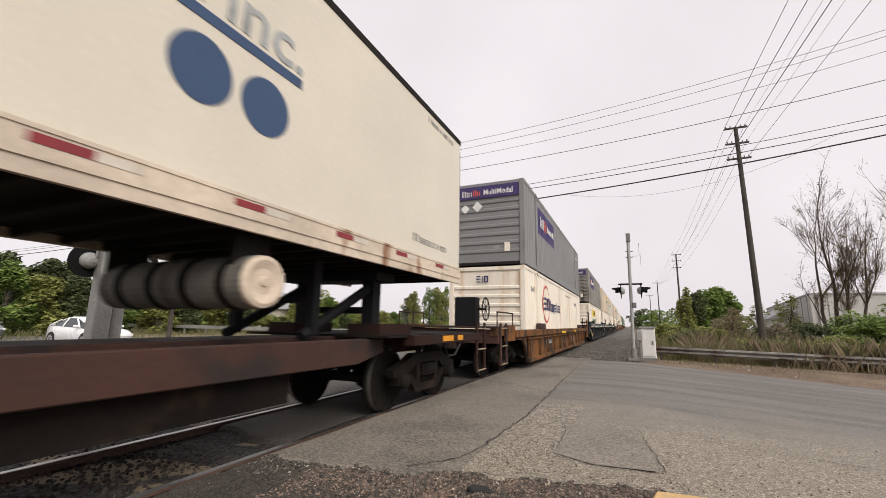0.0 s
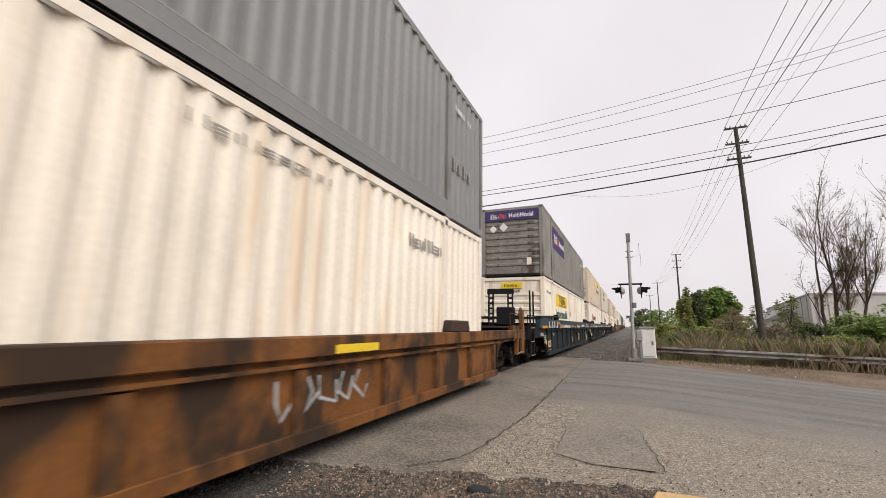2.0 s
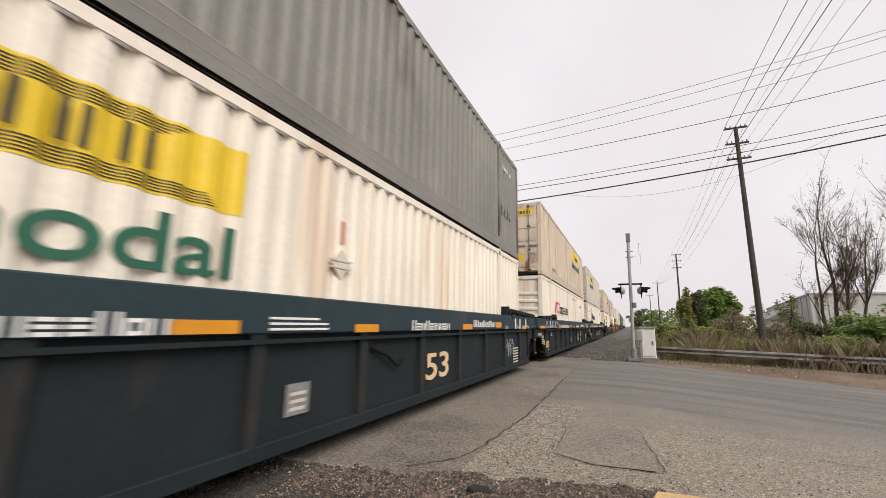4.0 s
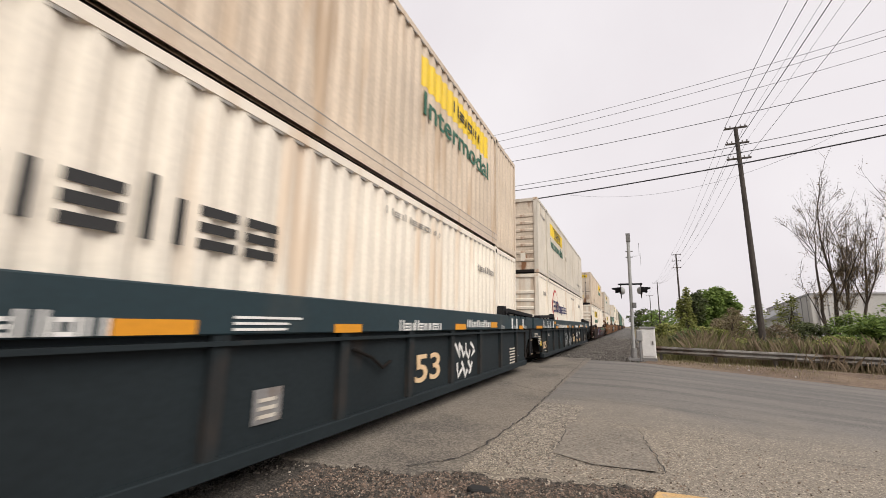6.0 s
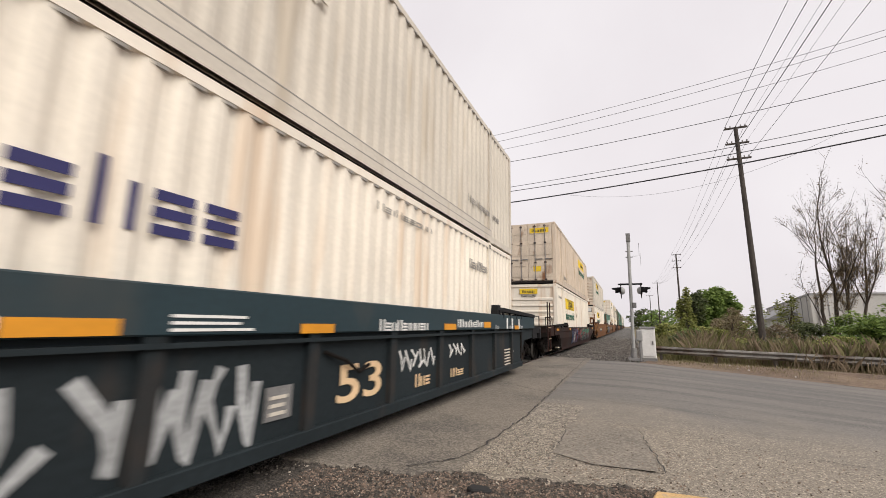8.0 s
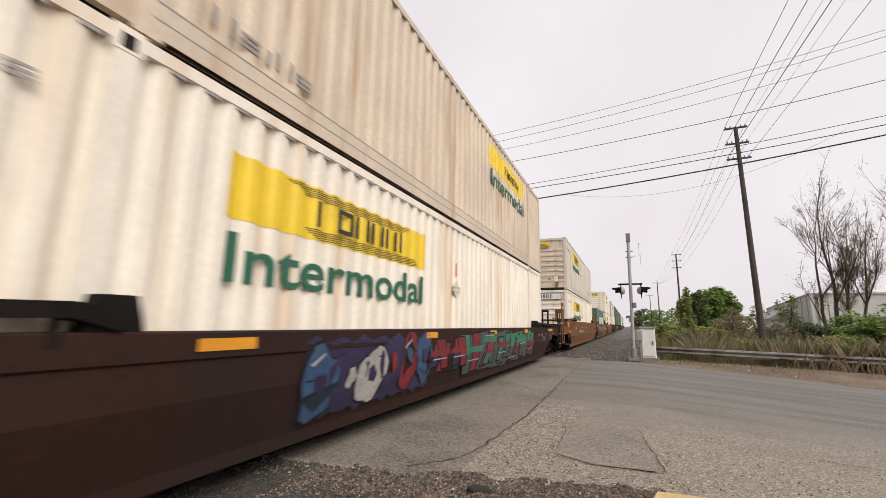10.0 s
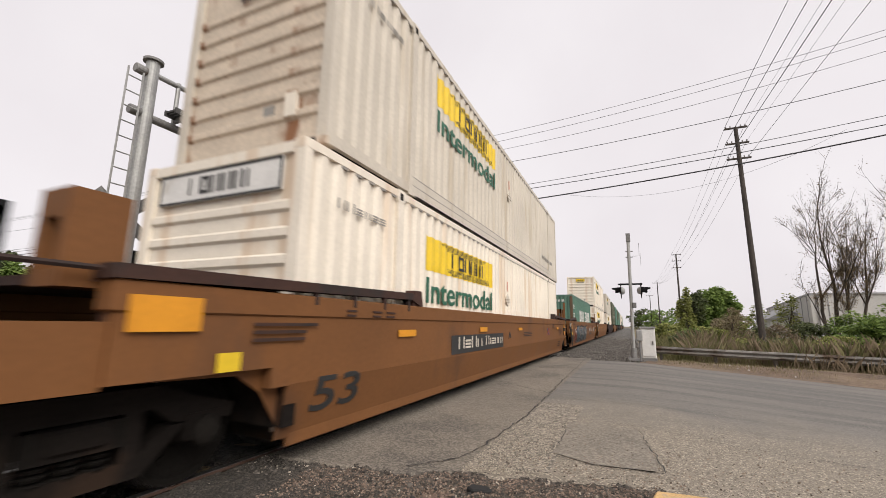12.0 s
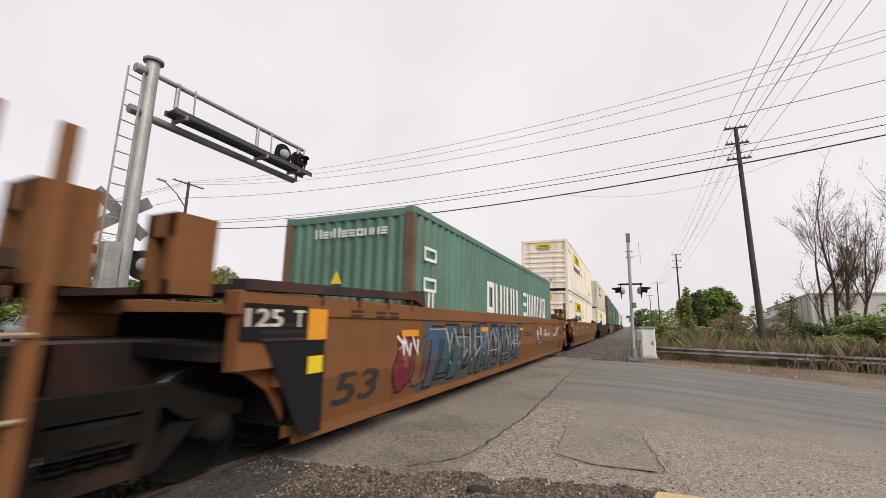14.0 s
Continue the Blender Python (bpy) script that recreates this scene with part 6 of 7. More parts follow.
for x in (TRACK_X + 0.7525, TRACK_X - 0.7525):
    rail = tagged(new("rail"), "rusty steel rail with a polished top", "rail", "rails of the track", "structure")
    bm = bmesh.new()
    prism(bm, [(x - 0.07, -0.17), (x + 0.07, -0.17), (x + 0.07, -0.155), (x + 0.012, -0.14), (x + 0.012, -0.045), (x + 0.037, -0.03), (x + 0.037, -0.006), (x - 0.037, -0.006), (x - 0.037, -0.03), (x - 0.012, -0.045), (x - 0.012, -0.14), (x - 0.07, -0.155)], -60, 420, "y")
    part("rail_body", bm, M["rail"], rail)
    part("rail_head", blocks((x - 0.034, x + 0.034, -60, 420, -0.006, 0.0)), M["rail_top"], rail, "bright polished running surface")
tie_me = to_mesh("tie", built(lambda bm: (box(bm, -1.3, 1.3, -0.11, 0.11, -0.28, -0.1), rounded(bm, 0.01))), M["tie"])
track = tagged(new("track"), "wooden ties carrying the rails", "track", kind="structure")
for k in range(90):
    y = -8 + k * 0.53 if k < 20 else 18.6 + (k - 20) * 0.53
    tie = part("tie", tie_me, None, track)
    tie.location = (TRACK_X, y, 0)

# ---------- signals and fixtures ----------


def light_head(parent, x, y, z, d, hood="black_metal", lit=False):
    """A round flashing light with its black target, hood and rear housing; d = +1 shows its face to +x."""
    h = part("light_head", built(lambda bm: lathe(bm, [(-0.012 * d, 0.02), (-0.012 * d, 0.30), (0.02 * d, 0.305), (0.02 * d, 0.02)], "x", (x, y, z), 28)), M["black_metal"], parent)
    part("rear_housing", built(lambda bm: lathe(bm, [(-0.01 * d, 0.15), (-0.06 * d, 0.145), (-0.12 * d, 0.11), (-0.15 * d, 0.04)], "x", (x, y, z), 20)), M["lamp_grey"], h, smooth=False)
    part("lens", built(lambda bm: lathe(bm, [(0.02 * d, 0.13), (0.05 * d, 0.12), (0.06 * d, 0.02)], "x", (x, y, z), 20)), M["red_light" if lit else "dark_lens"], h)
    bm = bmesh.new()
    n = 14
    ring = []
    for k in range(n + 1):
        a = radians(-20 + 220 * k / n)
        ring.append((bm.verts.new((x + 0.02 * d, y + 0.15 * math.cos(a), z + 0.15 * math.sin(a))), bm.verts.new((x + (0.34 if 40 < math.degrees(a) < 140 else 0.22) * d, y + 0.15 * math.cos(a), z + 0.15 * math.sin(a) - 0.03))))
    for a, b in zip(ring, ring[1:]):
        bm.faces.new((a[0], b[0], b[1], a[1]))
    bmesh.ops.solidify(bm, geom=bm.faces[:], thickness=0.008)
    part("hood", bm, M[hood], h)


# near signal mast, with heads to both ways along the road
mast = thing("crossing_signal", "galvanised signal mast with two black flashing lights", "crossing signal")
MX, MY = 0.11, 17.95
part("mast_pole", built(lambda bm: tube(bm, [(MX, MY, 0.1), (MX + 0.05, MY, 5.0)], 0.062, 14)), M["galvanised"], mast, smooth=False)
part("mast_base", built(lambda bm: (box(bm, MX - 0.2, MX + 0.2, MY - 0.2, MY + 0.2, 0.05, 0.13), tube(bm, [(MX, MY, 0.1), (MX, MY, 0.5)], 0.11, 12))), M["galv_dull"], mast)
for dx, dy in ((-.15, -.15), (.15, -.15), (-.15, .15), (.15, .15)):
    part("anchor_bolt", built(lambda bm: tube(bm, [(MX + dx, MY + dy, -0.02), (MX + dx, MY + dy, 0.2)], 0.025, 6)), M["galv_dull"], mast)
part("cross_arm", built(lambda bm: tube(bm, [(MX - 0.42, MY, 2.98), (MX + 0.46, MY, 2.98)], 0.035, 8)), M["black_metal"], mast)
part("mast_cap", blocks((MX - 0.03, MX + 0.13, MY - 0.09, MY + 0.09, 4.7, 5.03)), M["galv_dull"], mast)
part("junction_box", built(lambda bm: (box(bm, MX + 0.05, MX + 0.2, MY - 0.1, MY + 0.1, 2.05, 2.25), rounded(bm, 0.02))), M["galv_dull"], mast)
for z in (4.28, 4.05):
    part("bracket", blocks((MX - 0.08, MX + 0.2, MY - 0.02, MY + 0.02, z, z + 0.03)), M["galv_dull"], mast)
part("whip_antenna", built(lambda bm: (tube(bm, [(MX + 0.2, MY, 4.1), (MX + 0.42, MY, 4.1), (MX + 0.42, MY, 4.62)], 0.008, 5), tube(bm, [(MX + 0.46, MY, 3.7), (MX + 0.46, MY, 4.3)], 0.006, 5))), M["galv_dull"], mast)
light_head(mast, MX - 0.32, MY, 2.72, -1)
light_head(mast, MX + 0.40, MY, 2.72, 1)

cab = thing("relay_cabinet", "weathered white trackside equipment cabinet", "cabinet")
part("cabinet_body", built(lambda bm: (box(bm, 0.42, 0.95, 19.2, 19.75, 0.06, 1.28), rounded(bm, 0.02))), M["white_box"], cab)
part("cabinet_door", blocks((0.45, 0.92, 19.17, 19.2, 0.15, 1.2)), M["white_box"], cab)
part("cabinet_top", blocks((0.38, 0.99, 19.12, 19.8, 1.28, 1.33)), M["galvanised"], cab)
part("handle", blocks((0.83, 0.86, 19.14, 19.17, 0.6, 0.75)), M["black_metal"], cab)
part("plinth", blocks((0.40, 0.97, 19.2, 19.8, -0.1, 0.06)), M["galv_dull"], cab)
box2 = thing("meter_box", "small grey meter box on a post beside the track", "utility box")
part("post", built(lambda bm: tube(bm, [(0.36, 18.7, -0.1), (0.36, 18.7, 1.25)], 0.04, 8)), M["galv_dull"], box2)
part("case", built(lambda bm: (box(bm, 0.24, 0.46, 18.6, 18.75, 0.75, 1.2), rounded(bm, 0.03))), M["galvanised"], box2)

M["walk_dark"] = material("walk_dark", (0.07, 0.068, 0.066), 0.7, 0.2, vary=0.3)
# far cantilever signal
CX, CY = -8.9, 4.68
cant = thing("cantilever_signal", "grey steel cantilever signal with ladder, walkway and crossbuck", "crossing signal")
part("mast_pole", built(lambda bm: tube(bm, [(CX, CY, 0.1), (CX, CY, 6.66)], 0.145, 20, 0.125)), M["galvanised"], cant)
part("mast_cap", built(lambda bm: lathe(bm, [(6.66, 0.19), (6.71, 0.19), (6.73, 0.1)], "z", (CX, CY, 0), 20)), M["galv_dull"], cant)
part("mast_foot", blocks((CX - 0.35, CX + 0.35, CY - 0.35, CY + 0.35, -0.05, 0.12)), M["galv_dull"], cant)
part("gate_post", built(lambda bm: (box(bm, CX + 0.02, CX + 0.28, CY - 0.46, CY - 0.18, 0.1, 2.72), rounded(bm, 0.02))), M["galvanised"], cant)
part("upper_arm", built(lambda bm: tube(bm, [(CX, CY, 6.42), (CX, 9.2, 6.52)], 0.055, 12)), M["galvanised"], cant)
part("lower_arm", built(lambda bm: tube(bm, [(CX, CY, 5.44), (CX, 8.85, 5.44)], 0.085, 14)), M["galv_dull"], cant)
for z in (6.38, 5.47):
    part("clamp", built(lambda bm: lathe(bm, [(-0.32, 0.09), (-0.3, 0.1), (-0.12, 0.1)], "y", (CX, CY, z), 14)), M["galv_dull"], cant)
for y in (5.25, 7.45, 8.95):
    part("strut", built(lambda bm: tube(bm, [(CX, y, 5.44), (CX, y, 6.5)], 0.045, 10)), M["galvanised"], cant)
for y in (5.6, 7.85, 9.12):
    part("rail_post", built(lambda bm: tube(bm, [(CX + 0.1, y, 5.7), (CX + 0.08, y, 6.5)], 0.022, 6)), M["galvanised"], cant)
walkw = part("walkway", blocks((CX + 0.06, CX + 0.10, 5.0, 9.15, 5.60, 5.72), (CX + 0.40, CX + 0.44, 5.0, 9.15, 5.60, 5.72)), M["walk_dark"], cant)
for k in range(52):
    part("slat", blocks((CX + 0.10, CX + 0.40, 5.02 + k * 0.079, 5.07 + k * 0.079, 5.66, 5.70)), M["walk_dark"], walkw)
for y in (5.25, 7.45, 8.6):
    part("walk_bracket", blocks((CX, CX + 0.46, y - 0.03, y + 0.03, 5.54, 5.64)), M["galv_dull"], cant)
lad = part("ladder", built(lambda bm: [tube(bm, [(CX + 0.14, CY - d, 2.4), (CX + 0.14, CY - d, 6.25)], 0.02, 6) for d in (0.22, 0.5)]), M["galvanised"], cant)
for k in range(12):
    part("rung", built(lambda bm: tube(bm, [(CX + 0.14, CY - 0.5, 2.55 + k * 0.32), (CX + 0.14, CY - 0.22, 2.55 + k * 0.32)], 0.013, 6)), M["galvanised"], lad)
for a in (38, -38):
    bm = blocks((-0.012, 0.012, -0.61, 0.61, -0.115, 0.115))
    blade = part("crossbuck_blade", bm, M["galv_dull"], cant, "bare metal back of a crossbuck blade")
    blade.matrix_basis = Matrix.Translation((CX - (0.17 if a > 0 else 0.20), CY - 0.05, 3.35)) @ Matrix.Rotation(radians(a), 4, "X")
light_head(cant, CX, CY - 0.55, 2.34, -1)
light_head(cant, CX, CY + 0.38, 2.38, -1)
part("light_arm", built(lambda bm: tube(bm, [(CX, CY - 0.55, 2.6), (CX, CY + 0.4, 2.62)], 0.035, 8)), M["black_metal"], cant)
light_head(cant, CX - 0.05, 8.45, 6.12, -1)
light_head(cant, CX - 0.05, 9.05, 6.12, 1, lit=True)
part("light_box", built(lambda bm: (box(bm, CX - 0.15, CX + 0.12, 8.88, 9.2, 5.95, 6.3), rounded(bm, 0.02))), M["black_metal"], cant)
part("lamp", built(lambda bm: lathe(bm, [(0.125, 0.022), (0.14, 0.015)], "x", (CX, 9.02, 6.14), 12)), M["red_light"], cant, "small lit red lamp")

# guard rail
grail = thing("guard_rail", "weathered W-beam steel guard rail along the road", "guard rail")
prof = [(0.0, 0.72), (0.03, 0.70), (0.085, 0.64), (0.03, 0.58), (0.0, 0.56), (0.03, 0.54), (0.085, 0.48), (0.03, 0.42), (0.0, 0.40)]
GRY = 20.6


def beam(bm):
    xs = steps((0.8, 45, 1.0))
    rows = [[bm.verts.new((x, GRY - d, lift(x, GRY) + z - 0.2)) for d, z in prof] for x in xs]
    for a, b in zip(rows, rows[1:]):
        for i in range(len(prof) - 1):
            bm.faces.new((a[i], a[i + 1], b[i + 1], b[i]))
    bmesh.ops.solidify(bm, geom=bm.faces[:], thickness=0.006)


part("beam", built(beam), M["guard_steel"], grail)
for k in range(22):
    x = 1.2 + k * 2.0
    h = lift(x, GRY)
    part("post", blocks((x - 0.05, x + 0.05, GRY + 0.01, GRY + 0.16, h - 0.3, h + 0.5)), M["wood_pole"], grail)

# ---------- poles and wires ----------


def pole(name, x, y, h, label, arms=(), lean=0.0, lamp=False):
    ob = thing(name, label, "utility pole", "utility poles")
    g = lift(x, y) - 0.1
    part("shaft", built(lambda bm: tube(bm, [(x + lean, y, g), (x, y, h)], 0.15, 12, 0.09)), M["wood_pole"], ob)
    for z, half, ax in arms:
        dx, dy = (half, 0) if ax == "x" else (0, half)
        arm = part("cross_arm", blocks((x - dx - 0.05, x + dx + 0.05, y - dy - 0.05, y + dy + 0.05, z - 0.02, z + 0.05)), M["wood_pole"], ob)
        for f in (-0.92, -0.5, 0.5, 0.92):
            part("insulator", built(lambda bm: lathe(bm, [(0.05, 0.02), (0.08, 0.03), (0.15, 0.028), (0.17, 0.015)], "z", (x + dx * f, y + dy * f, z), 8)), M["insulator"], arm)
    return ob


PX = 5.57
pole("utility_pole", PX, 24.0, 11.45, "dark wooden utility pole with cross arms, slightly leaning", [(11.42, 0.45, "x"), (10.58, 0.45, "x"), (9.76, 0.46, "x")], 0.1)
pole("utility_pole", 6.62, 65.7, 11.5, "dark wooden utility pole with cross arms", [(11.38, 0.55, "x"), (10.5, 0.52, "x"), (9.54, 0.45, "x")])
pole("utility_pole", 6.5, 107, 11.5, "distant wooden utility pole", [(11.3, 1.0, "x")])
pole("utility_pole", 6.7, 150, 11.5, "distant wooden utility pole", [(11.3, 1.0, "x")])
LPX, LPY = -29.8, 19.3
lp = pole("utility_pole", LPX, LPY, 11.5, "dark wooden utility pole with a cross arm and street lamp", [(11.35, 1.15, "y")])
part("lamp_arm", built(lambda bm: tube(bm, [(LPX, LPY, 9.5), (LPX + 0.3, LPY - 1.0, 10.3), (LPX + 0.4, LPY - 2.0, 10.9)], 0.04, 6)), M["galv_dull"], lp)
part("lamp_head", built(lambda bm: (box(bm, LPX + 0.3, LPX + 0.5, LPY - 2.5, LPY - 1.9, 10.85, 10.98), rounded(bm, 0.03))), M["galvanised"], lp)
part("lamp_arm", built(lambda bm: tube(bm, [(LPX, LPY, 6.6), (LPX, LPY + 0.9, 6.8)], 0.04, 6)), M["galv_dull"], lp)
part("lamp_head", built(lambda bm: (box(bm, LPX - 0.1, LPX + 0.1, LPY + 0.85, LPY + 1.35, 6.62, 6.75), rounded(bm, 0.03))), M["galvanised"], lp)
pole("utility_pole", 40.0, 19.3, 13.2, "wooden utility pole beside the road", [(13.0, 1.2, "y"), (12.0, 1.0, "y")])


def wire(p, q, sag, r, label, n=28):
    p, q = Vector(p), Vector(q)
    pts = []
    for k in range(n + 1):
        f = k / n
        v = p.lerp(q, f)
        v.z -= sag * 4 * f * (1 - f)
        pts.append(v)
    ob = new("overhead_wire", to_mesh("overhead_wire", built(lambda bm: tube(bm, pts, r, 5)), M["cable"]))
    return tagged(ob, label, "wire", "overhead wires")


def through_z(xa, za, xb, zb, xl, zl, xr):
    """Height and sag of a parabola through three points, at the right end."""
    A = np.array([[x * x, x, 1] for x in (xa, xb, xl)], float)
    c = np.linalg.solve(A, np.array([za, zb, zl], float))
    zr = c[0] * xr * xr + c[1] * xr + c[2]
    xm = (xl + xr) / 2
    zm = c[0] * xm * xm + c[1] * xm + c[2]
    return zr, (zl + zr) / 2 - zm


for xa, za, xb, zb, zl, yl, r, lab in ((9.48, 12.48, -5.68, 10.99, 11.6, 18.3, 0.009, "thin dark overhead power wire across the track"), (9.45, 12.21, -5.68, 10.6, 11.5, 18.7, 0.009, "thin dark overhead power wire across the track"), (9.37, 11.61, -5.68, 10.12, 11.35, 19.9, 0.009, "thin dark overhead power wire across the track"), (9.22, 10.47, -4.86, 9.41, 10.3, 20.3, 0.013, "dark overhead power wire across the track"), (9.04, 9.08, -3.7, 8.13, 8.45, 19.3, 0.013, "dark overhead communication cable across the track"), (9.0, 8.73, -3.85, 7.89, 8.25, 19.3, 0.017, "dark overhead communication cable across the track"), (8.95, 8.34, -3.72, 7.33, 7.93, 19.3, 0.03, "thick black overhead cable bundle")):
    zr, sag = through_z(xa, za, xb, zb, LPX, zl, 40.0)
    wire((LPX, 19.3, zl), (40.0, 19.3, zr), sag, r, lab, 40)
    wire((LPX, 19.3, zl), (LPX - 45, 17.0, zl - 0.5), 0.8, r, lab, 16)
wire((-2.5, 19.3, 7.42), (7.9, 19.3, 8.75), 1.0, 0.005, "slack thin service wire below the cables", 24)
# wires along the track: place on the near pole, and a point that each passes nearer by
for xa, za, xn, yn, r in ((5.1, 11.52, 5.17, 14.72, 0.011), (5.1, 10.7, 5.26, 13.74, 0.012), (5.07, 9.87, 5.37, 12.77, 0.013), (5.98, 11.57, 6.19, 15.21, 0.005), (5.98, 10.68, 6.23, 14.12, 0.005), (6.0, 9.88, 6.32, 13.19, 0.008)):
    far_x = xa + (xn - xa) * 44 / (24 - yn)
    side = -1 if xa < PX else 1
    zf = {11: 11.52, 10: 10.64, 9: 9.68}[int(za)]
    ends = [(far_x, -20, za), (xa, 24.0, za), (6.62 + side * 0.55, 65.7, zf), (6.5 + side * 0.7, 107, 11.3), (6.7 + side * 0.7, 150, 11.3)]
    for k, (p, q) in enumerate(zip(ends, ends[1:])):
        wire(p, q, 0.0 if k == 0 else 0.5, r if k == 0 else 0.007, "thin overhead power wire along the track", 20)

# ---------- building and houses ----------
hall = thing("warehouse", "long pale grey metal-clad warehouse with a flat roof", "building")
PLAN = [(19.0, 60.0), (62.0, 61.5), (69.0, 106.5), (26.0, 105.0)]
part("wall", built(lambda bm: prism(bm, PLAN, -1, 5.2, "z")), M["clad"], hall)
part("roof", built(lambda bm: prism(bm, [(18.9, 59.88), (62.1, 61.38), (69.1, 106.6), (25.9, 105.1)], 5.2, 5.42, "z")), M["roof_grey"], hall)
for k in range(14):
    f = (k + 0.5) / 14
    x, y = 19.0 + 43 * f, 60 + 1.5 * f
    part("cladding_seam", blocks((x, x + 0.06, y - 0.06, y + 0.02, -1, 5.2)), M["roof_grey"], hall)
for k in range(12):
    f = (k + 0.5) / 12
    x, y = 19.0 + 7 * f, 60 + 45 * f
    part("cladding_seam", blocks((x - 0.05, x + 0.02, y, y + 0.09, -1, 5.2)), M["roof_grey"], hall)
part("downpipe", built(lambda bm: tube(bm, [(19.6, 59.9, -1), (19.6, 59.9, 5.1)], 0.07, 8)), M["galv_dull"], hall)
part("vent", built(lambda bm: tube(bm, [(25.4, 96, 5.3), (25.4, 96, 6.2)], 0.2, 8)), M["galv_dull"], hall)
part("door", blocks((33.0, 36.0, 60.35, 60.5, -1, 2.6)), M["roof_grey"], hall)
part("window", blocks((40.0, 42.5, 60.6, 60.75, 1.5, 2.6)), M["glass_dark"], hall)


def house(x, y, w, d, h, wallm, label):
    ob = thing("house", label, "house")
    part("wall", blocks((0, w, 0, d, -1, h)), M[wallm], ob)
    part("roof", built(lambda bm: prism(bm, [(-0.4, h), (w + 0.4, h), (w / 2, h + w * 0.35)], -0.4, d + 0.4, "y")), M["roof_grey"], ob)
    for k in range(3):
        wx = w * (0.15 + 0.3 * k)
        win = part("window", blocks((wx, wx + w * 0.14, -0.06, 0, h * 0.4, h * 0.75)), M["white_box"], ob)
        part("pane", blocks((wx + 0.08, wx + w * 0.14 - 0.08, -0.08, -0.06, h * 0.4 + 0.08, h * 0.75 - 0.08)), M["glass_dark"], win)
    ob.matrix_basis = pose(x, y, 0)


house(13.0, 92, 6, 7, 2.8, "white_box", "small white house seen between the shrubs")
house(17.5, 70, 4, 5, 2.6, "white_box", "low white outbuilding behind the pole")
house(-62, 52, 9, 8, 3.2, "cream_grey", "pale house beyond the far road")

lfence = thing("far_guard_rail", "pale guard rail and fence beyond the far road", "guard rail")
part("beam", blocks((-80, -18, 27.6, 27.66, 0.45, 0.75)), M["galvanised"], lfence)
for k in range(20):
    part("post", blocks((-79 + k * 3.2, -78.85 + k * 3.2, 27.66, 27.8, -0.3, 0.8)), M["galv_dull"], lfence)
# ---------- cars waiting on the far side ----------


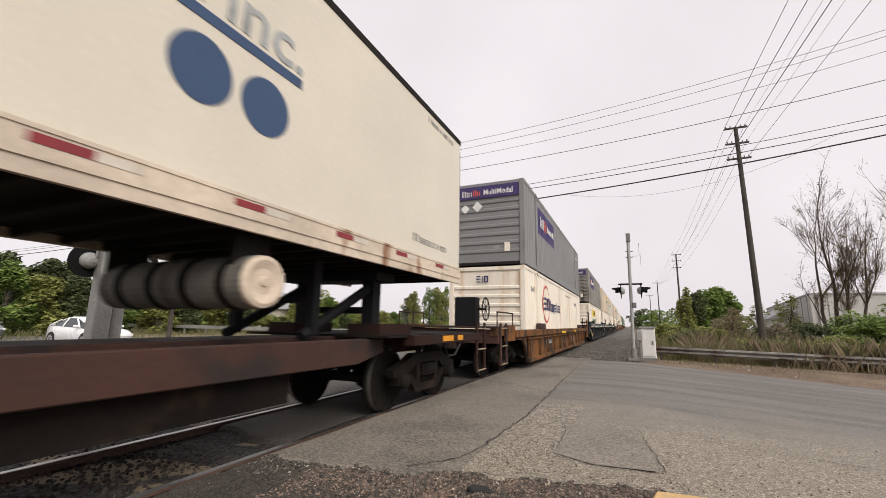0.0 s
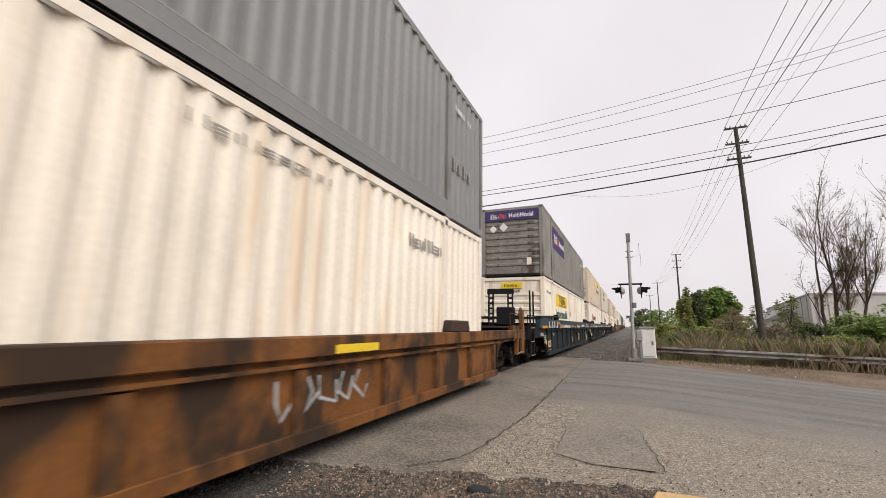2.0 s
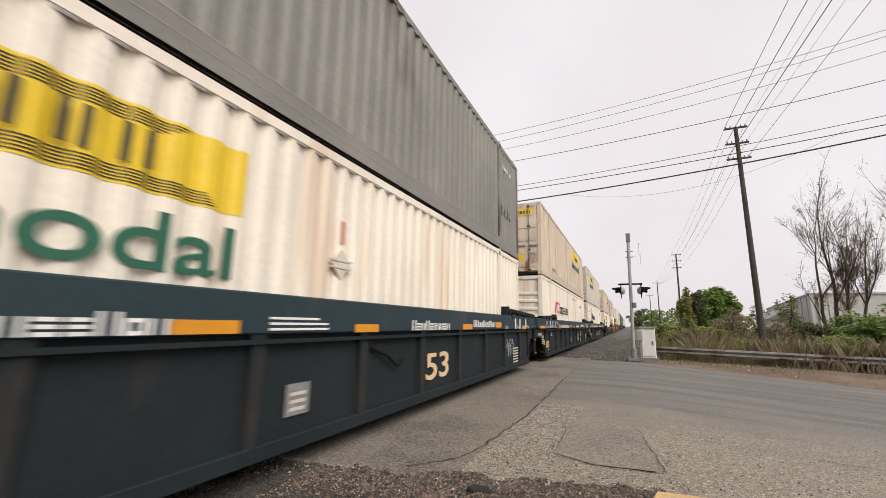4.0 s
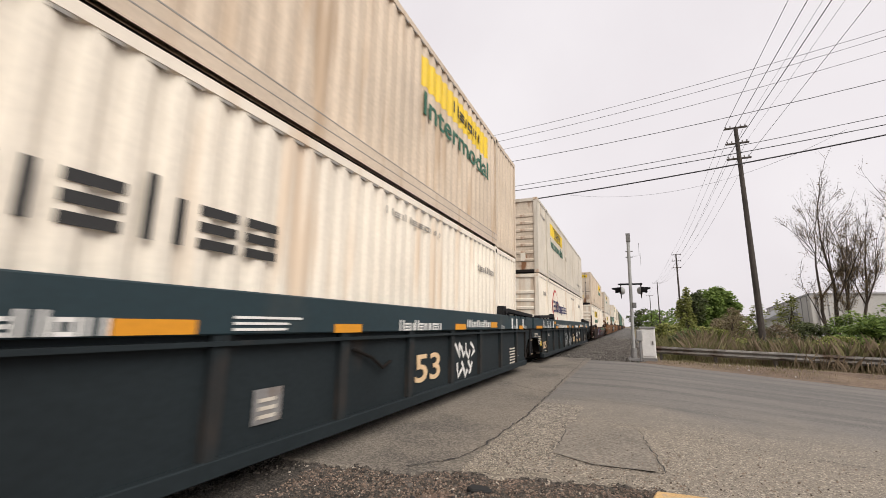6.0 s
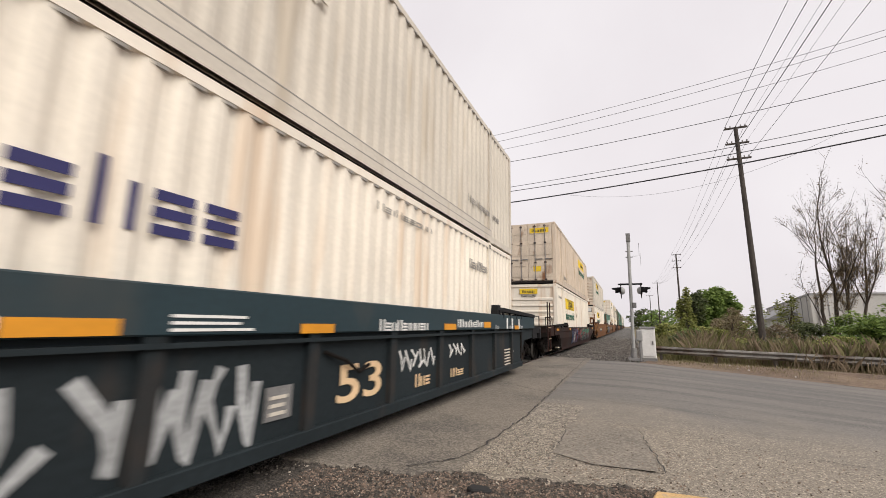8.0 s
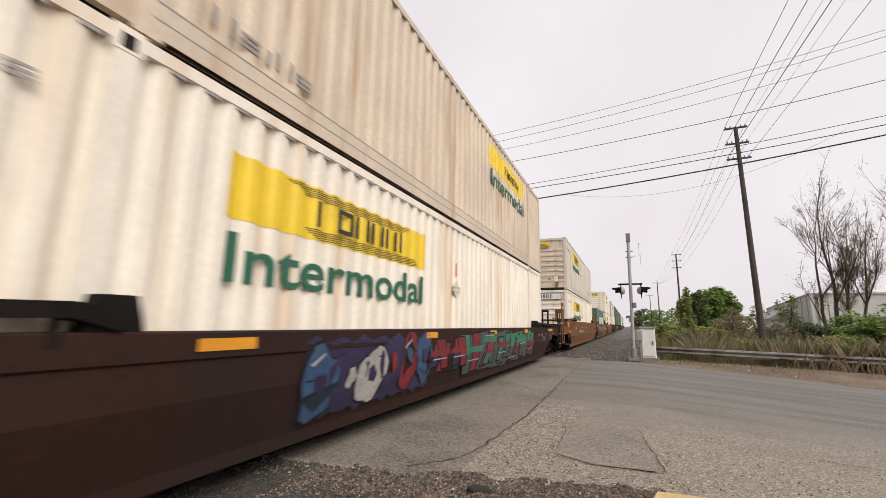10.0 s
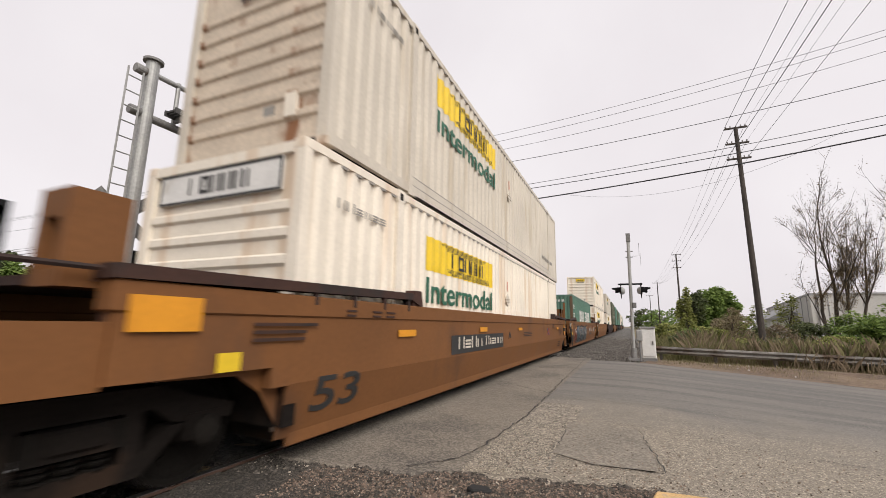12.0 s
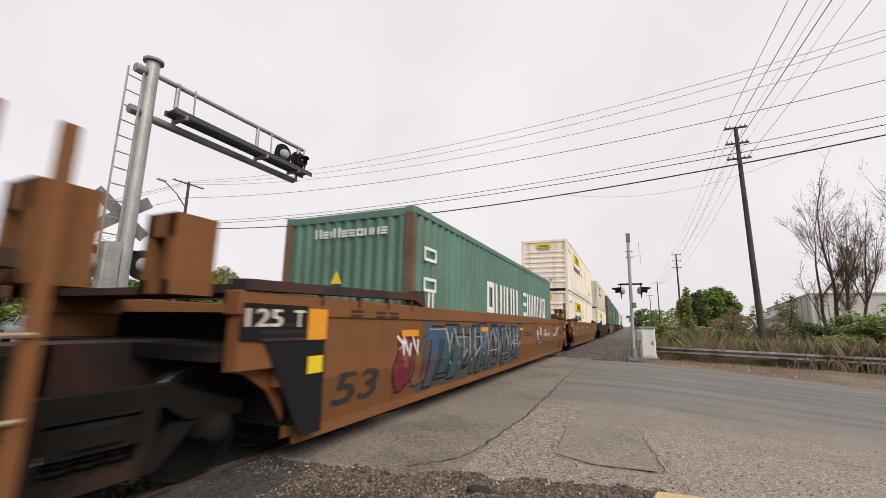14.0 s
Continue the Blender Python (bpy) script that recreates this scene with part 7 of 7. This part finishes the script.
def saloon(name, label, paint, at):
    """A smooth five-door car, nose towards +x, built from lofted cross sections."""
    ob = thing(name, label, "car", "cars waiting at the crossing", at)
    secs = [(-2.32, 0.62, 0.42, 0.78, 0.7), (-2.2, 0.78, 0.30, 0.98, 0.72), (-1.7, 0.88, 0.22, 1.06, 0.74), (-0.9, 0.92, 0.2, 0.98, 0.8), (0.2, 0.92, 0.2, 0.95, 0.8), (1.1, 0.92, 0.2, 0.92, 0.8), (1.8, 0.88, 0.22, 0.82, 0.74), (2.2, 0.78, 0.3, 0.70, 0.7), (2.34, 0.6, 0.4, 0.6, 0.6)]
    bm = bmesh.new()
    rings = []
    for x, w, z0, z1, t in secs:
        ring = [(w * 0.9, z0), (w, z0 + 0.14), (w, z0 + (z1 - z0) * 0.6), (w * 0.94, z1 - 0.03), (w * t, z1), (-w * t, z1), (-w * 0.94, z1 - 0.03), (-w, z0 + (z1 - z0) * 0.6), (-w, z0 + 0.14), (-w * 0.9, z0)]
        rings.append([bm.verts.new((x, y, z)) for y, z in ring])
    for a, b in zip(rings, rings[1:]):
        for i in range(10):
            bm.faces.new((a[i], a[(i + 1) % 10], b[(i + 1) % 10], b[i]))
    bm.faces.new(rings[0])
    bm.faces.new(rings[-1][::-1])
    bmesh.ops.recalc_face_normals(bm, faces=bm.faces)
    body = part("body", bm, M[paint], ob, smooth=True)
    bm = bmesh.new()
    cabin = [(-2.0, 0.66, 1.0, 1.04), (-1.3, 0.66, 1.0, 1.30), (-0.5, 0.64, 0.95, 1.44), (0.2, 0.63, 0.93, 1.43), (0.75, 0.66, 0.92, 1.22), (1.25, 0.72, 0.88, 0.94)]
    rings = []
    for x, w, z0, z1 in cabin:
        rings.append([bm.verts.new((x, y, z)) for y, z in ((0.86, z0), (w, z1 - 0.07), (w * 0.8, z1), (-w * 0.8, z1), (-w, z1 - 0.07), (-0.86, z0))])
    for a, b in zip(rings, rings[1:]):
        for i in range(5):
            bm.faces.new((a[i], a[i + 1], b[i + 1], b[i]))
    part("window_band", bm, M["glass_dark"], ob)
    bm = bmesh.new()
    rings = []
    for x, w, z0, z1 in cabin[1:5]:
        rings.append([bm.verts.new((x, y, z)) for y, z in ((w * 1.005, z1 - 0.075), (w * 0.82, z1 + 0.012), (-w * 0.82, z1 + 0.012), (-w * 1.005, z1 - 0.075))])
    for a, b in zip(rings, rings[1:]):
        for i in range(3):
            bm.faces.new((a[i], a[i + 1], b[i + 1], b[i]))
    part("roof", bm, M[paint], ob)
    for sd in (1, -1):
        bm = bmesh.new()
        for (xa, za), (xb, zb) in (((-0.55, 0.95), (-0.5, 1.40)), ((0.95, 0.92), (0.2, 1.38)), ((-1.75, 1.0), (-1.2, 1.28))):
            tube(bm, [(xa, sd * 0.875, za), (xb, sd * 0.665, zb)], 0.04, 6)
        part("pillar", bm, M[paint], ob)
        part("mirror", built(lambda bm: (box(bm, 0.75, 0.9, *sorted((sd * 0.9, sd * 1.08)), 0.93, 1.05), rounded(bm, 0.03))), M[paint], ob)
        part("headlight", blocks((2.05, 2.27, *sorted((sd * 0.45, sd * 0.78)), 0.56, 0.66)), M["white_ink"], ob)
        part("tail_light", blocks((-2.3, -2.15, *sorted((sd * 0.45, sd * 0.74)), 0.75, 0.85)), M["maroon"], ob)
        for x in (-1.42, 1.42):
            part("arch", built(lambda bm: lathe(bm, [(sd * 0.6, 0.36), (sd * 0.925, 0.36)], "y", (x, 0, 0.33), 20)), M["gap_dark"], ob)
            wh = part("wheel", built(lambda bm: lathe(bm, [(sd * 0.70, 0.2), (sd * 0.70, 0.33), (sd * 0.93, 0.33), (sd * 0.945, 0.31), (sd * 0.945, 0.22)], "y", (x, 0, 0.33), 24)), M["rubber"], ob)
            part("rim", built(lambda bm: lathe(bm, [(sd * 0.93, 0.22), (sd * 0.955, 0.21), (sd * 0.94, 0.06), (sd * 0.96, 0.03)], "y", (x, 0, 0.33), 10)), M["galvanised"], wh)
    return ob


CAR_Z = lift(-24, 12)
white_car = saloon("white_car", "white five-door car waiting behind the crossing", "car_white", pose(-24.2, 12.1, CAR_Z))
second_car = saloon("silver_car", "silver-grey car rolling up behind the white one", "car_silver", pose(-31.0, 12.1, CAR_Z))

# ---------- plants ----------


def leaf_cloud(name, spots, mat, size, seed, parent=None):
    """Many small leaf clumps, each a bent pair of faces."""
    rnd = random.Random(seed)
    verts, faces = [], []
    for p in spots:
        a, b = rnd.uniform(0, 6.3), rnd.uniform(-0.9, 0.9)
        s = size * rnd.uniform(0.55, 1.3)
        u = Vector((math.cos(a), math.sin(a), b * 0.6)).normalized() * s
        w = Vector((-math.sin(a), math.cos(a), rnd.uniform(-0.8, 0.8))).normalized() * s * 0.6
        c = Vector(p)
        k = len(verts)
        verts += [c - u, c - w * 0.9, c + u, c + w * 0.9, c + u * 0.2 + Vector((0, 0, s * 0.3))]
        faces += [(k, k + 1, k + 4), (k + 1, k + 2, k + 4), (k + 2, k + 3, k + 4), (k + 3, k, k + 4)]
    me = bpy.data.meshes.new(name)
    me.from_pydata(verts, [], faces)
    me.materials.append(mat)
    ob = new(name, me)
    ob.parent = parent
    return ob


def clump_spots(rnd, n, blobs):
    """Points in the shells of several lumps, denser outside, with gaps between."""
    out = []
    for _ in range(n):
        x, y, z, rx, rz = blobs[rnd.randrange(len(blobs))]
        v = Vector((rnd.gauss(0, 1), rnd.gauss(0, 1), rnd.gauss(0, 1))).normalized() * rnd.uniform(0.55, 1.05)
        out.append((x + v.x * rx, y + v.y * rx, z + v.z * rz))
    return out


def leafy(name, x, y, h, spread, mat, label, seed, n=2600, size=0.28, low=0.15, category="tree", lumps=26):
    """A tree or bush: trunk, limbs, and a crown of many leaf clumps in uneven lumps."""
    rnd = random.Random(seed)
    g = lift(x, y) - 0.1
    ob = thing(name, label, category)
    bm = bmesh.new()
    tube(bm, [(x, y, g), (x + rnd.uniform(-.2, .2), y, g + h * 0.35), (x + rnd.uniform(-.3, .3), y, g + h * 0.65)], 0.015 * h + 0.03, 8, 0.03)
    blobs = []
    for k in range(lumps):
        a, f = rnd.uniform(0, 6.3), (k + rnd.random()) / lumps
        width = spread * (math.sin(math.pi * min(0.93, 0.28 + 0.65 * f)) ** 0.8)
        r = width * math.sqrt(rnd.random()) * 0.85
        c = (x + r * math.cos(a), y + r * math.sin(a), g + h * (low + (0.94 - low) * f), spread * rnd.uniform(0.2, 0.34), h * rnd.uniform(0.08, 0.13))
        blobs.append(c)
        if k % 2 == 0:
            tube(bm, [(x, y, g + h * (0.15 + 0.4 * f)), (c[0], c[1], c[2])], 0.006 * h + 0.012, 5, 0.012)
    part("trunk", bm, M["bark"], ob)
    leaf_cloud("crown", clump_spots(rnd, n, blobs), M[mat], size, seed, ob)
    return ob


def bare_tree(x, y, h, stems, label, seed):
    """A leafless tree: slim stems forking steeply into ever finer twigs, with a haze of buds."""
    rnd = random.Random(seed)
    g = lift(x, y) - 0.1
    ob = thing("bare_tree", label, "tree")
    bm = bmesh.new()
    tips = []

    def grow(p, d, length, r, level):
        n = 4
        pts = [p]
        for k in range(n):
            q = 0.035 if level < 2 else 0.10
            d = (d + Vector((rnd.gauss(0, q), rnd.gauss(0, q), rnd.gauss(0, .05) + 0.06))).normalized()
            pts.append(pts[-1] + d * length / n)
        tube(bm, pts, r, 6 if level < 2 else 3, r * 0.6)
        if level >= 5:
            tips.extend(pts[2:])
            return
        for k in range((4, 4, 4, 3, 3)[level]):
            i = n if k == 0 else rnd.randrange(1, n + 1)
            side = Vector((rnd.gauss(0, 1), rnd.gauss(0, 1), rnd.gauss(0.2, .4))).normalized()
            if k == 0:
                grow(pts[i], (d + side * 0.14).normalized(), length * 0.74, max(0.010, r * 0.6), level + 1)
            else:
                grow(pts[i], (d * 0.85 + side * 0.55).normalized(), length * rnd.uniform(0.4, 0.6), max(0.008, r * 0.38), level + 1)

    for dx, dy, lean_x, f in stems:
        grow(Vector((x + dx, y + dy, g)), Vector((lean_x, rnd.uniform(-.06, .06), 1)).normalized(), h * 0.34 * f, 0.13 * f, 0)
    part("trunk", bm, M["bark"], ob)
    spots = [(p.x + rnd.gauss(0, .12), p.y + rnd.gauss(0, .12), p.z + rnd.gauss(0, .12)) for p in tips for _ in range(2)]
    tagged(leaf_cloud("bud_haze", spots, M["bud"], 0.045, seed, ob), kind="stuff")
    return ob


bare_tree(11.2, 33.0, 11.8, [(0.0, 0, -0.06, 0.9), (0.4, 0.2, 0.0, 1.05)], "leafless tree of two stems with fine twigs", 3)
bare_tree(12.4, 33.5, 10.5, [(0, 0, -0.02, 0.85), (0.3, 0, 0.13, 0.9)], "leafless tree with forking stems", 8)
bare_tree(17.2, 33.0, 14.8, [(0, 0, -0.08, 1.0), (0.8, 0, 0.05, 0.9)], "tall leafless tree with fine twigs", 12)
leafy("broadleaf_tree", 11.4, 70, 7.2, 3.7, "leaf_b", "round dense dark-green tree", 21, 12000, 0.26, 0.12, lumps=60)
leafy("broadleaf_tree", 6.9, 62, 6.6, 1.3, "leaf_a", "slender young tree overgrown with creepers", 22, 2400, 0.17, 0.12)
leafy("broadleaf_tree", 8.4, 66, 6.4, 2.2, "leaf_c", "thin greyish tree beside the pole line", 23, 3000, 0.18, 0.15)
leafy("young_tree", 9.6, 34, 3.9, 1.0, "leaf_a", "slim sapling with pale fresh leaves", 24, 900, 0.10, 0.2)
leafy("young_tree", 8.4, 36, 3.4, 0.8, "leaf_a", "slim sapling with pale fresh leaves", 25, 600, 0.10, 0.2)
leafy("bush", 10.4, 26.2, 2.2, 1.7, "leaf_b", "dense bright green bush behind the guard rail", 26, 7000, 0.09, 0.02, "bush", 40)
leafy("bush", 12.6, 26.6, 2.6, 2.0, "leaf_b", "dense bright green bush behind the guard rail", 27, 8000, 0.09, 0.02, "bush", 40)
leafy("bush", 15.2, 27.0, 2.8, 2.2, "leaf_b", "dense bright green bush behind the guard rail", 28, 8000, 0.1, 0.02, "bush", 40)
leafy("bush", 18.5, 28.0, 2.8, 2.4, "leaf_b", "dense bright green bush behind the guard rail", 37, 6000, 0.1, 0.02, "bush", 40)
leafy("bush", 8.6, 25.0, 1.3, 1.5, "leaf_a", "low green bush behind the guard rail", 29, 3500, 0.07, 0.02, "bush", 30)
leafy("bush", 11.8, 23.6, 1.2, 1.6, "leaf_c", "low scrub behind the guard rail", 38, 3500, 0.07, 0.02, "bush", 30)
leafy("dry_shrub", 5.6, 30, 2.3, 1.5, "leaf_dry", "dry brown shrub without green leaves", 30, 6000, 0.045, 0.03, "bush", 40)
leafy("dry_shrub", 5.0, 27, 2.6, 1.0, "straw", "pale dry brush standing behind the guard rail", 33, 5000, 0.05, 0.02, "bush", 30)
leafy("bush", 4.4, 26.5, 1.5, 1.3, "leaf_a", "low green bush among dry weeds", 34, 3000, 0.07, 0.02, "bush", 30)
leafy("bush", 2.8, 25.5, 1.2, 1.2, "leaf_c", "low green scrub beside the track", 35, 3000, 0.06, 0.02, "bush", 30)
leafy("dry_shrub", 7.4, 28, 1.8, 1.2, "leaf_dry", "dry brown shrub without green leaves", 31, 4000, 0.045, 0.03, "bush", 30)
leafy("broadleaf_tree", 9.0, 68, 6.2, 2.4, "leaf_b", "dark-green tree beside the pole line", 39, 6000, 0.24, 0.1, lumps=44)
for k, (x, y, h, w, mat) in enumerate(((3.6, 31, 1.3, 1.4, "leaf_c"), (6.4, 34, 2.0, 1.6, "leaf_a"), (7.6, 32, 1.7, 1.6, "leaf_c"), (9.2, 30, 2.0, 1.6, "leaf_c"), (11.2, 29.5, 2.6, 1.8, "leaf_b"), (13.6, 30, 3.2, 2.2, "leaf_b"), (6.2, 25.4, 1.1, 1.2, "leaf_c"), (14.0, 24.4, 1.6, 1.6, "leaf_c"), (9.6, 23.4, 1.0, 1.3, "leaf_a"))):
    leafy("bush", x, y, h, w, mat, "overgrown scrub bush behind the guard rail", 700 + k, 3600, 0.08, 0.02, "bush", 36)
for k in range(9):
    rr = random.Random(100 + k)
    leafy("bush", 3.0 + rr.uniform(-1, 4) + k * 0.35, 40 + k * 7, rr.uniform(1.2, 2.4), rr.uniform(1.2, 2.2), ("leaf_a", "leaf_b", "leaf_c")[k % 3], "scrubby bush beside the track", 40 + k, 900, 0.18, 0.1, "bush")
for k in range(14):
    rr = random.Random(200 + k)
    leafy("far_tree", -3 + rr.uniform(-1, 1) + (4 + k * 2.5 if k % 2 else 12 + k * 4), 150 + k * 22, rr.uniform(6, 11), rr.uniform(4, 7), ("leaf_b", "leaf_c")[k % 2], "distant green tree beside the line", 60 + k, 700, 0.55, 0.1)

# the wooded bank beyond the far road


def skyline(y):
    """How high the growth stands along the bank."""
    return float(np.interp(y, [8, 24, 26.5, 28, 32, 35, 38, 40.5, 42, 46, 48, 52, 57, 61, 68, 75, 84, 100], [5.4, 5.4, 3.4, 5.0, 6.9, 6.9, 6.0, 5.0, 2.4, 2.4, 4.2, 5.6, 4.8, 3.0, 3.8, 3.8, 9.0, 10.5]))


BANK = [(-50.0, 17.4, 7.1, 2.6, "leaf_c"), (-50.0, 20.0, 6.8, 2.4, "leaf_c"), (-50.0, 21.8, 6.7, 2.4, "leaf_c"), (-50.0, 28.2, 5.8, 2.2, "leaf_b"), (-50.0, 31.5, 6.9, 3.0, "leaf_a"), (-50.0, 35.1, 8.2, 3.4, "leaf_a"), (-50.0, 39.0, 8.4, 3.4, "leaf_a"), (-50.0, 43.3, 6.4, 1.8, "leaf_a"), (-50.0, 53.3, 5.7, 3.2, "leaf_a"), (-50.0, 58.1, 6.9, 4.0, "leaf_a")]
for k, (x, y, h, w, mat) in enumerate(BANK):
    leafy("bank_tree", x, y, h, w, mat, "dark tree rising over the wooded bank" if mat == "leaf_c" else "olive-green tree rising over the wooded bank", 500 + k, 4200, 0.22, 0.1, lumps=34)
for k in range(40):
    rr = random.Random(300 + k)
    x, y = -42 - rr.uniform(0, 6), 8 + k * 2.3
    tall = skyline(-45 * y / x)
    leafy("bank_bush", x, y, tall * rr.uniform(0.8, 1.03), min(tall * 0.55, rr.uniform(2.0, 2.8)), ("leaf_a", "leaf_c", "leaf_a", "leaf_b")[k % 4], "shrub on the wooded bank beyond the far road", 300 + k, 3400, 0.2, 0.02, "bush", 34)
for k in range(14):
    rr = random.Random(400 + k)
    x, y = -54 - rr.uniform(0, 8), 10 + k * 4.5 + rr.uniform(-2, 2)
    h = skyline(-45 * y / x) * -x / 45
    leafy("bank_tree", x, y, h * rr.uniform(0.85, 1.0), min(h * 0.4, rr.uniform(2.2, 3.4)), ("leaf_c", "leaf_b", "leaf_c")[k % 3], "dark tree behind the wooded bank", 400 + k, 1700, 0.28, 0.1)


def blades(name, n, spots, mat, label, seed, height):
    rnd = random.Random(seed)
    verts, faces = [], []
    for _ in range(n):
        x, y, z = spots(rnd)
        h = rnd.uniform(*height) * (0.45 + 0.9 * max(0.0, 0.45 + noise.noise((x * 0.45, y * 0.45, 6))))
        a = rnd.uniform(0, 6.3)
        w = 0.006 + 0.007 * h
        dx, dy = math.cos(a), math.sin(a)
        lx, ly = rnd.gauss(0, .25) * h, rnd.gauss(0, .25) * h
        k = len(verts)
        verts += [(x - dx * w, y - dy * w, z - 0.03), (x + dx * w, y + dy * w, z - 0.03), (x + lx * 0.4, y + ly * 0.4, z + h * 0.6), (x + lx, y + ly, z + h)]
        faces += [(k, k + 1, k + 2), (k + 2, k + 1, k + 3)]
    me = bpy.data.meshes.new(name)
    me.from_pydata(verts, [], faces)
    me.materials.append(M[mat])
    return tagged(new(name, me), label, "grass", kind="stuff")


def verge_spot(r):
    x, y = r.uniform(0.9, 24), 18.6 + abs(r.gauss(0, 4.5))
    return x, y, lift(x, y) - 0.09


blades("grass", 7000, verge_spot, "grass", "thin yellow-green grass on the verge", 1, (0.04, 0.16))
blades("straw", 9000, verge_spot, "straw", "dry straw and dead grass on the verge", 6, (0.04, 0.2))
blades("weeds", 16000, lambda r: (lambda x, y: (x, y, lift(x, y) - 0.1))(r.uniform(2.5, 26), 20.9 + abs(r.gauss(0, 4))), "leaf_dry", "dry brown weeds behind the guard rail", 2, (0.3, 1.2))
blades("weeds", 22000, lambda r: (lambda x, y: (x, y, lift(x, y) - 0.1))(r.uniform(1.2, 26), 20.9 + abs(r.gauss(0, 5))), "grass", "green weeds behind the guard rail", 7, (0.3, 1.15))
blades("tall_grass", 14000, lambda r: (lambda x, y: (x, y, lift(x, y) - 0.1))(r.uniform(1.3, 16), r.uniform(23, 75)), "grass", "tall grass along the track", 3, (0.3, 0.9))
blades("weeds", 600, lambda r: (lambda x, y: (x, y, lift(x, y) - 0.08))(r.uniform(5.5, 16), 20.3 + r.gauss(0, 0.35)), "leaf_dry", "brown weeds growing through the guard rail", 8, (0.2, 0.75))
blades("twigs", 5000, lambda r: (lambda x, y: (x, y, lift(x, y) - 0.02))(r.uniform(0.9, 18), 18.0 + abs(r.gauss(0, 1.2))), "straw", "twigs and dead stalks lying on the shoulder", 11, (0.02, 0.07))
stones("litter", 26, lambda r: (lambda x, y: (x, y, lift(x, y) - 0.01))(r.uniform(0.8, 14), r.uniform(17.8, 20.2)), M["white_box"], "scraps of pale litter on the verge", 9, (0.015, 0.04))
blades("grass", 9000, lambda r: (r.uniform(-46, -33), r.uniform(0, 70), -0.15), "grass", "rough grass before the wooded bank", 4, (0.2, 0.7))

# ---------- motion ----------


def motions():
    times = [0.5 * k for k in range(29)]
    for ob, s0, z in train:
        walk(ob, [(t, pose(TRACK_X, s0 - travelled(t), z)) for t in times])
    fine = [k / 15 for k in range(211)]
    for w, y in wheels:
        walk(w, [(t, pose(0, y, WHEEL_R, math.degrees(travelled(t) / WHEEL_R), 0, 0)) for t in fine])
    walk(white_car, [(0, pose(-24.9, 12.1, CAR_Z)), (3, pose(-24.0, 12.1, CAR_Z)), (5, pose(-23.7, 12.1, CAR_Z)), (14, pose(-23.7, 12.1, CAR_Z))])
    walk(second_car, [(0, pose(-38.0, 12.1, CAR_Z)), (3, pose(-31.0, 12.1, CAR_Z)), (5, pose(-30.0, 12.1, CAR_Z)), (14, pose(-30.0, 12.1, CAR_Z))])


motions()
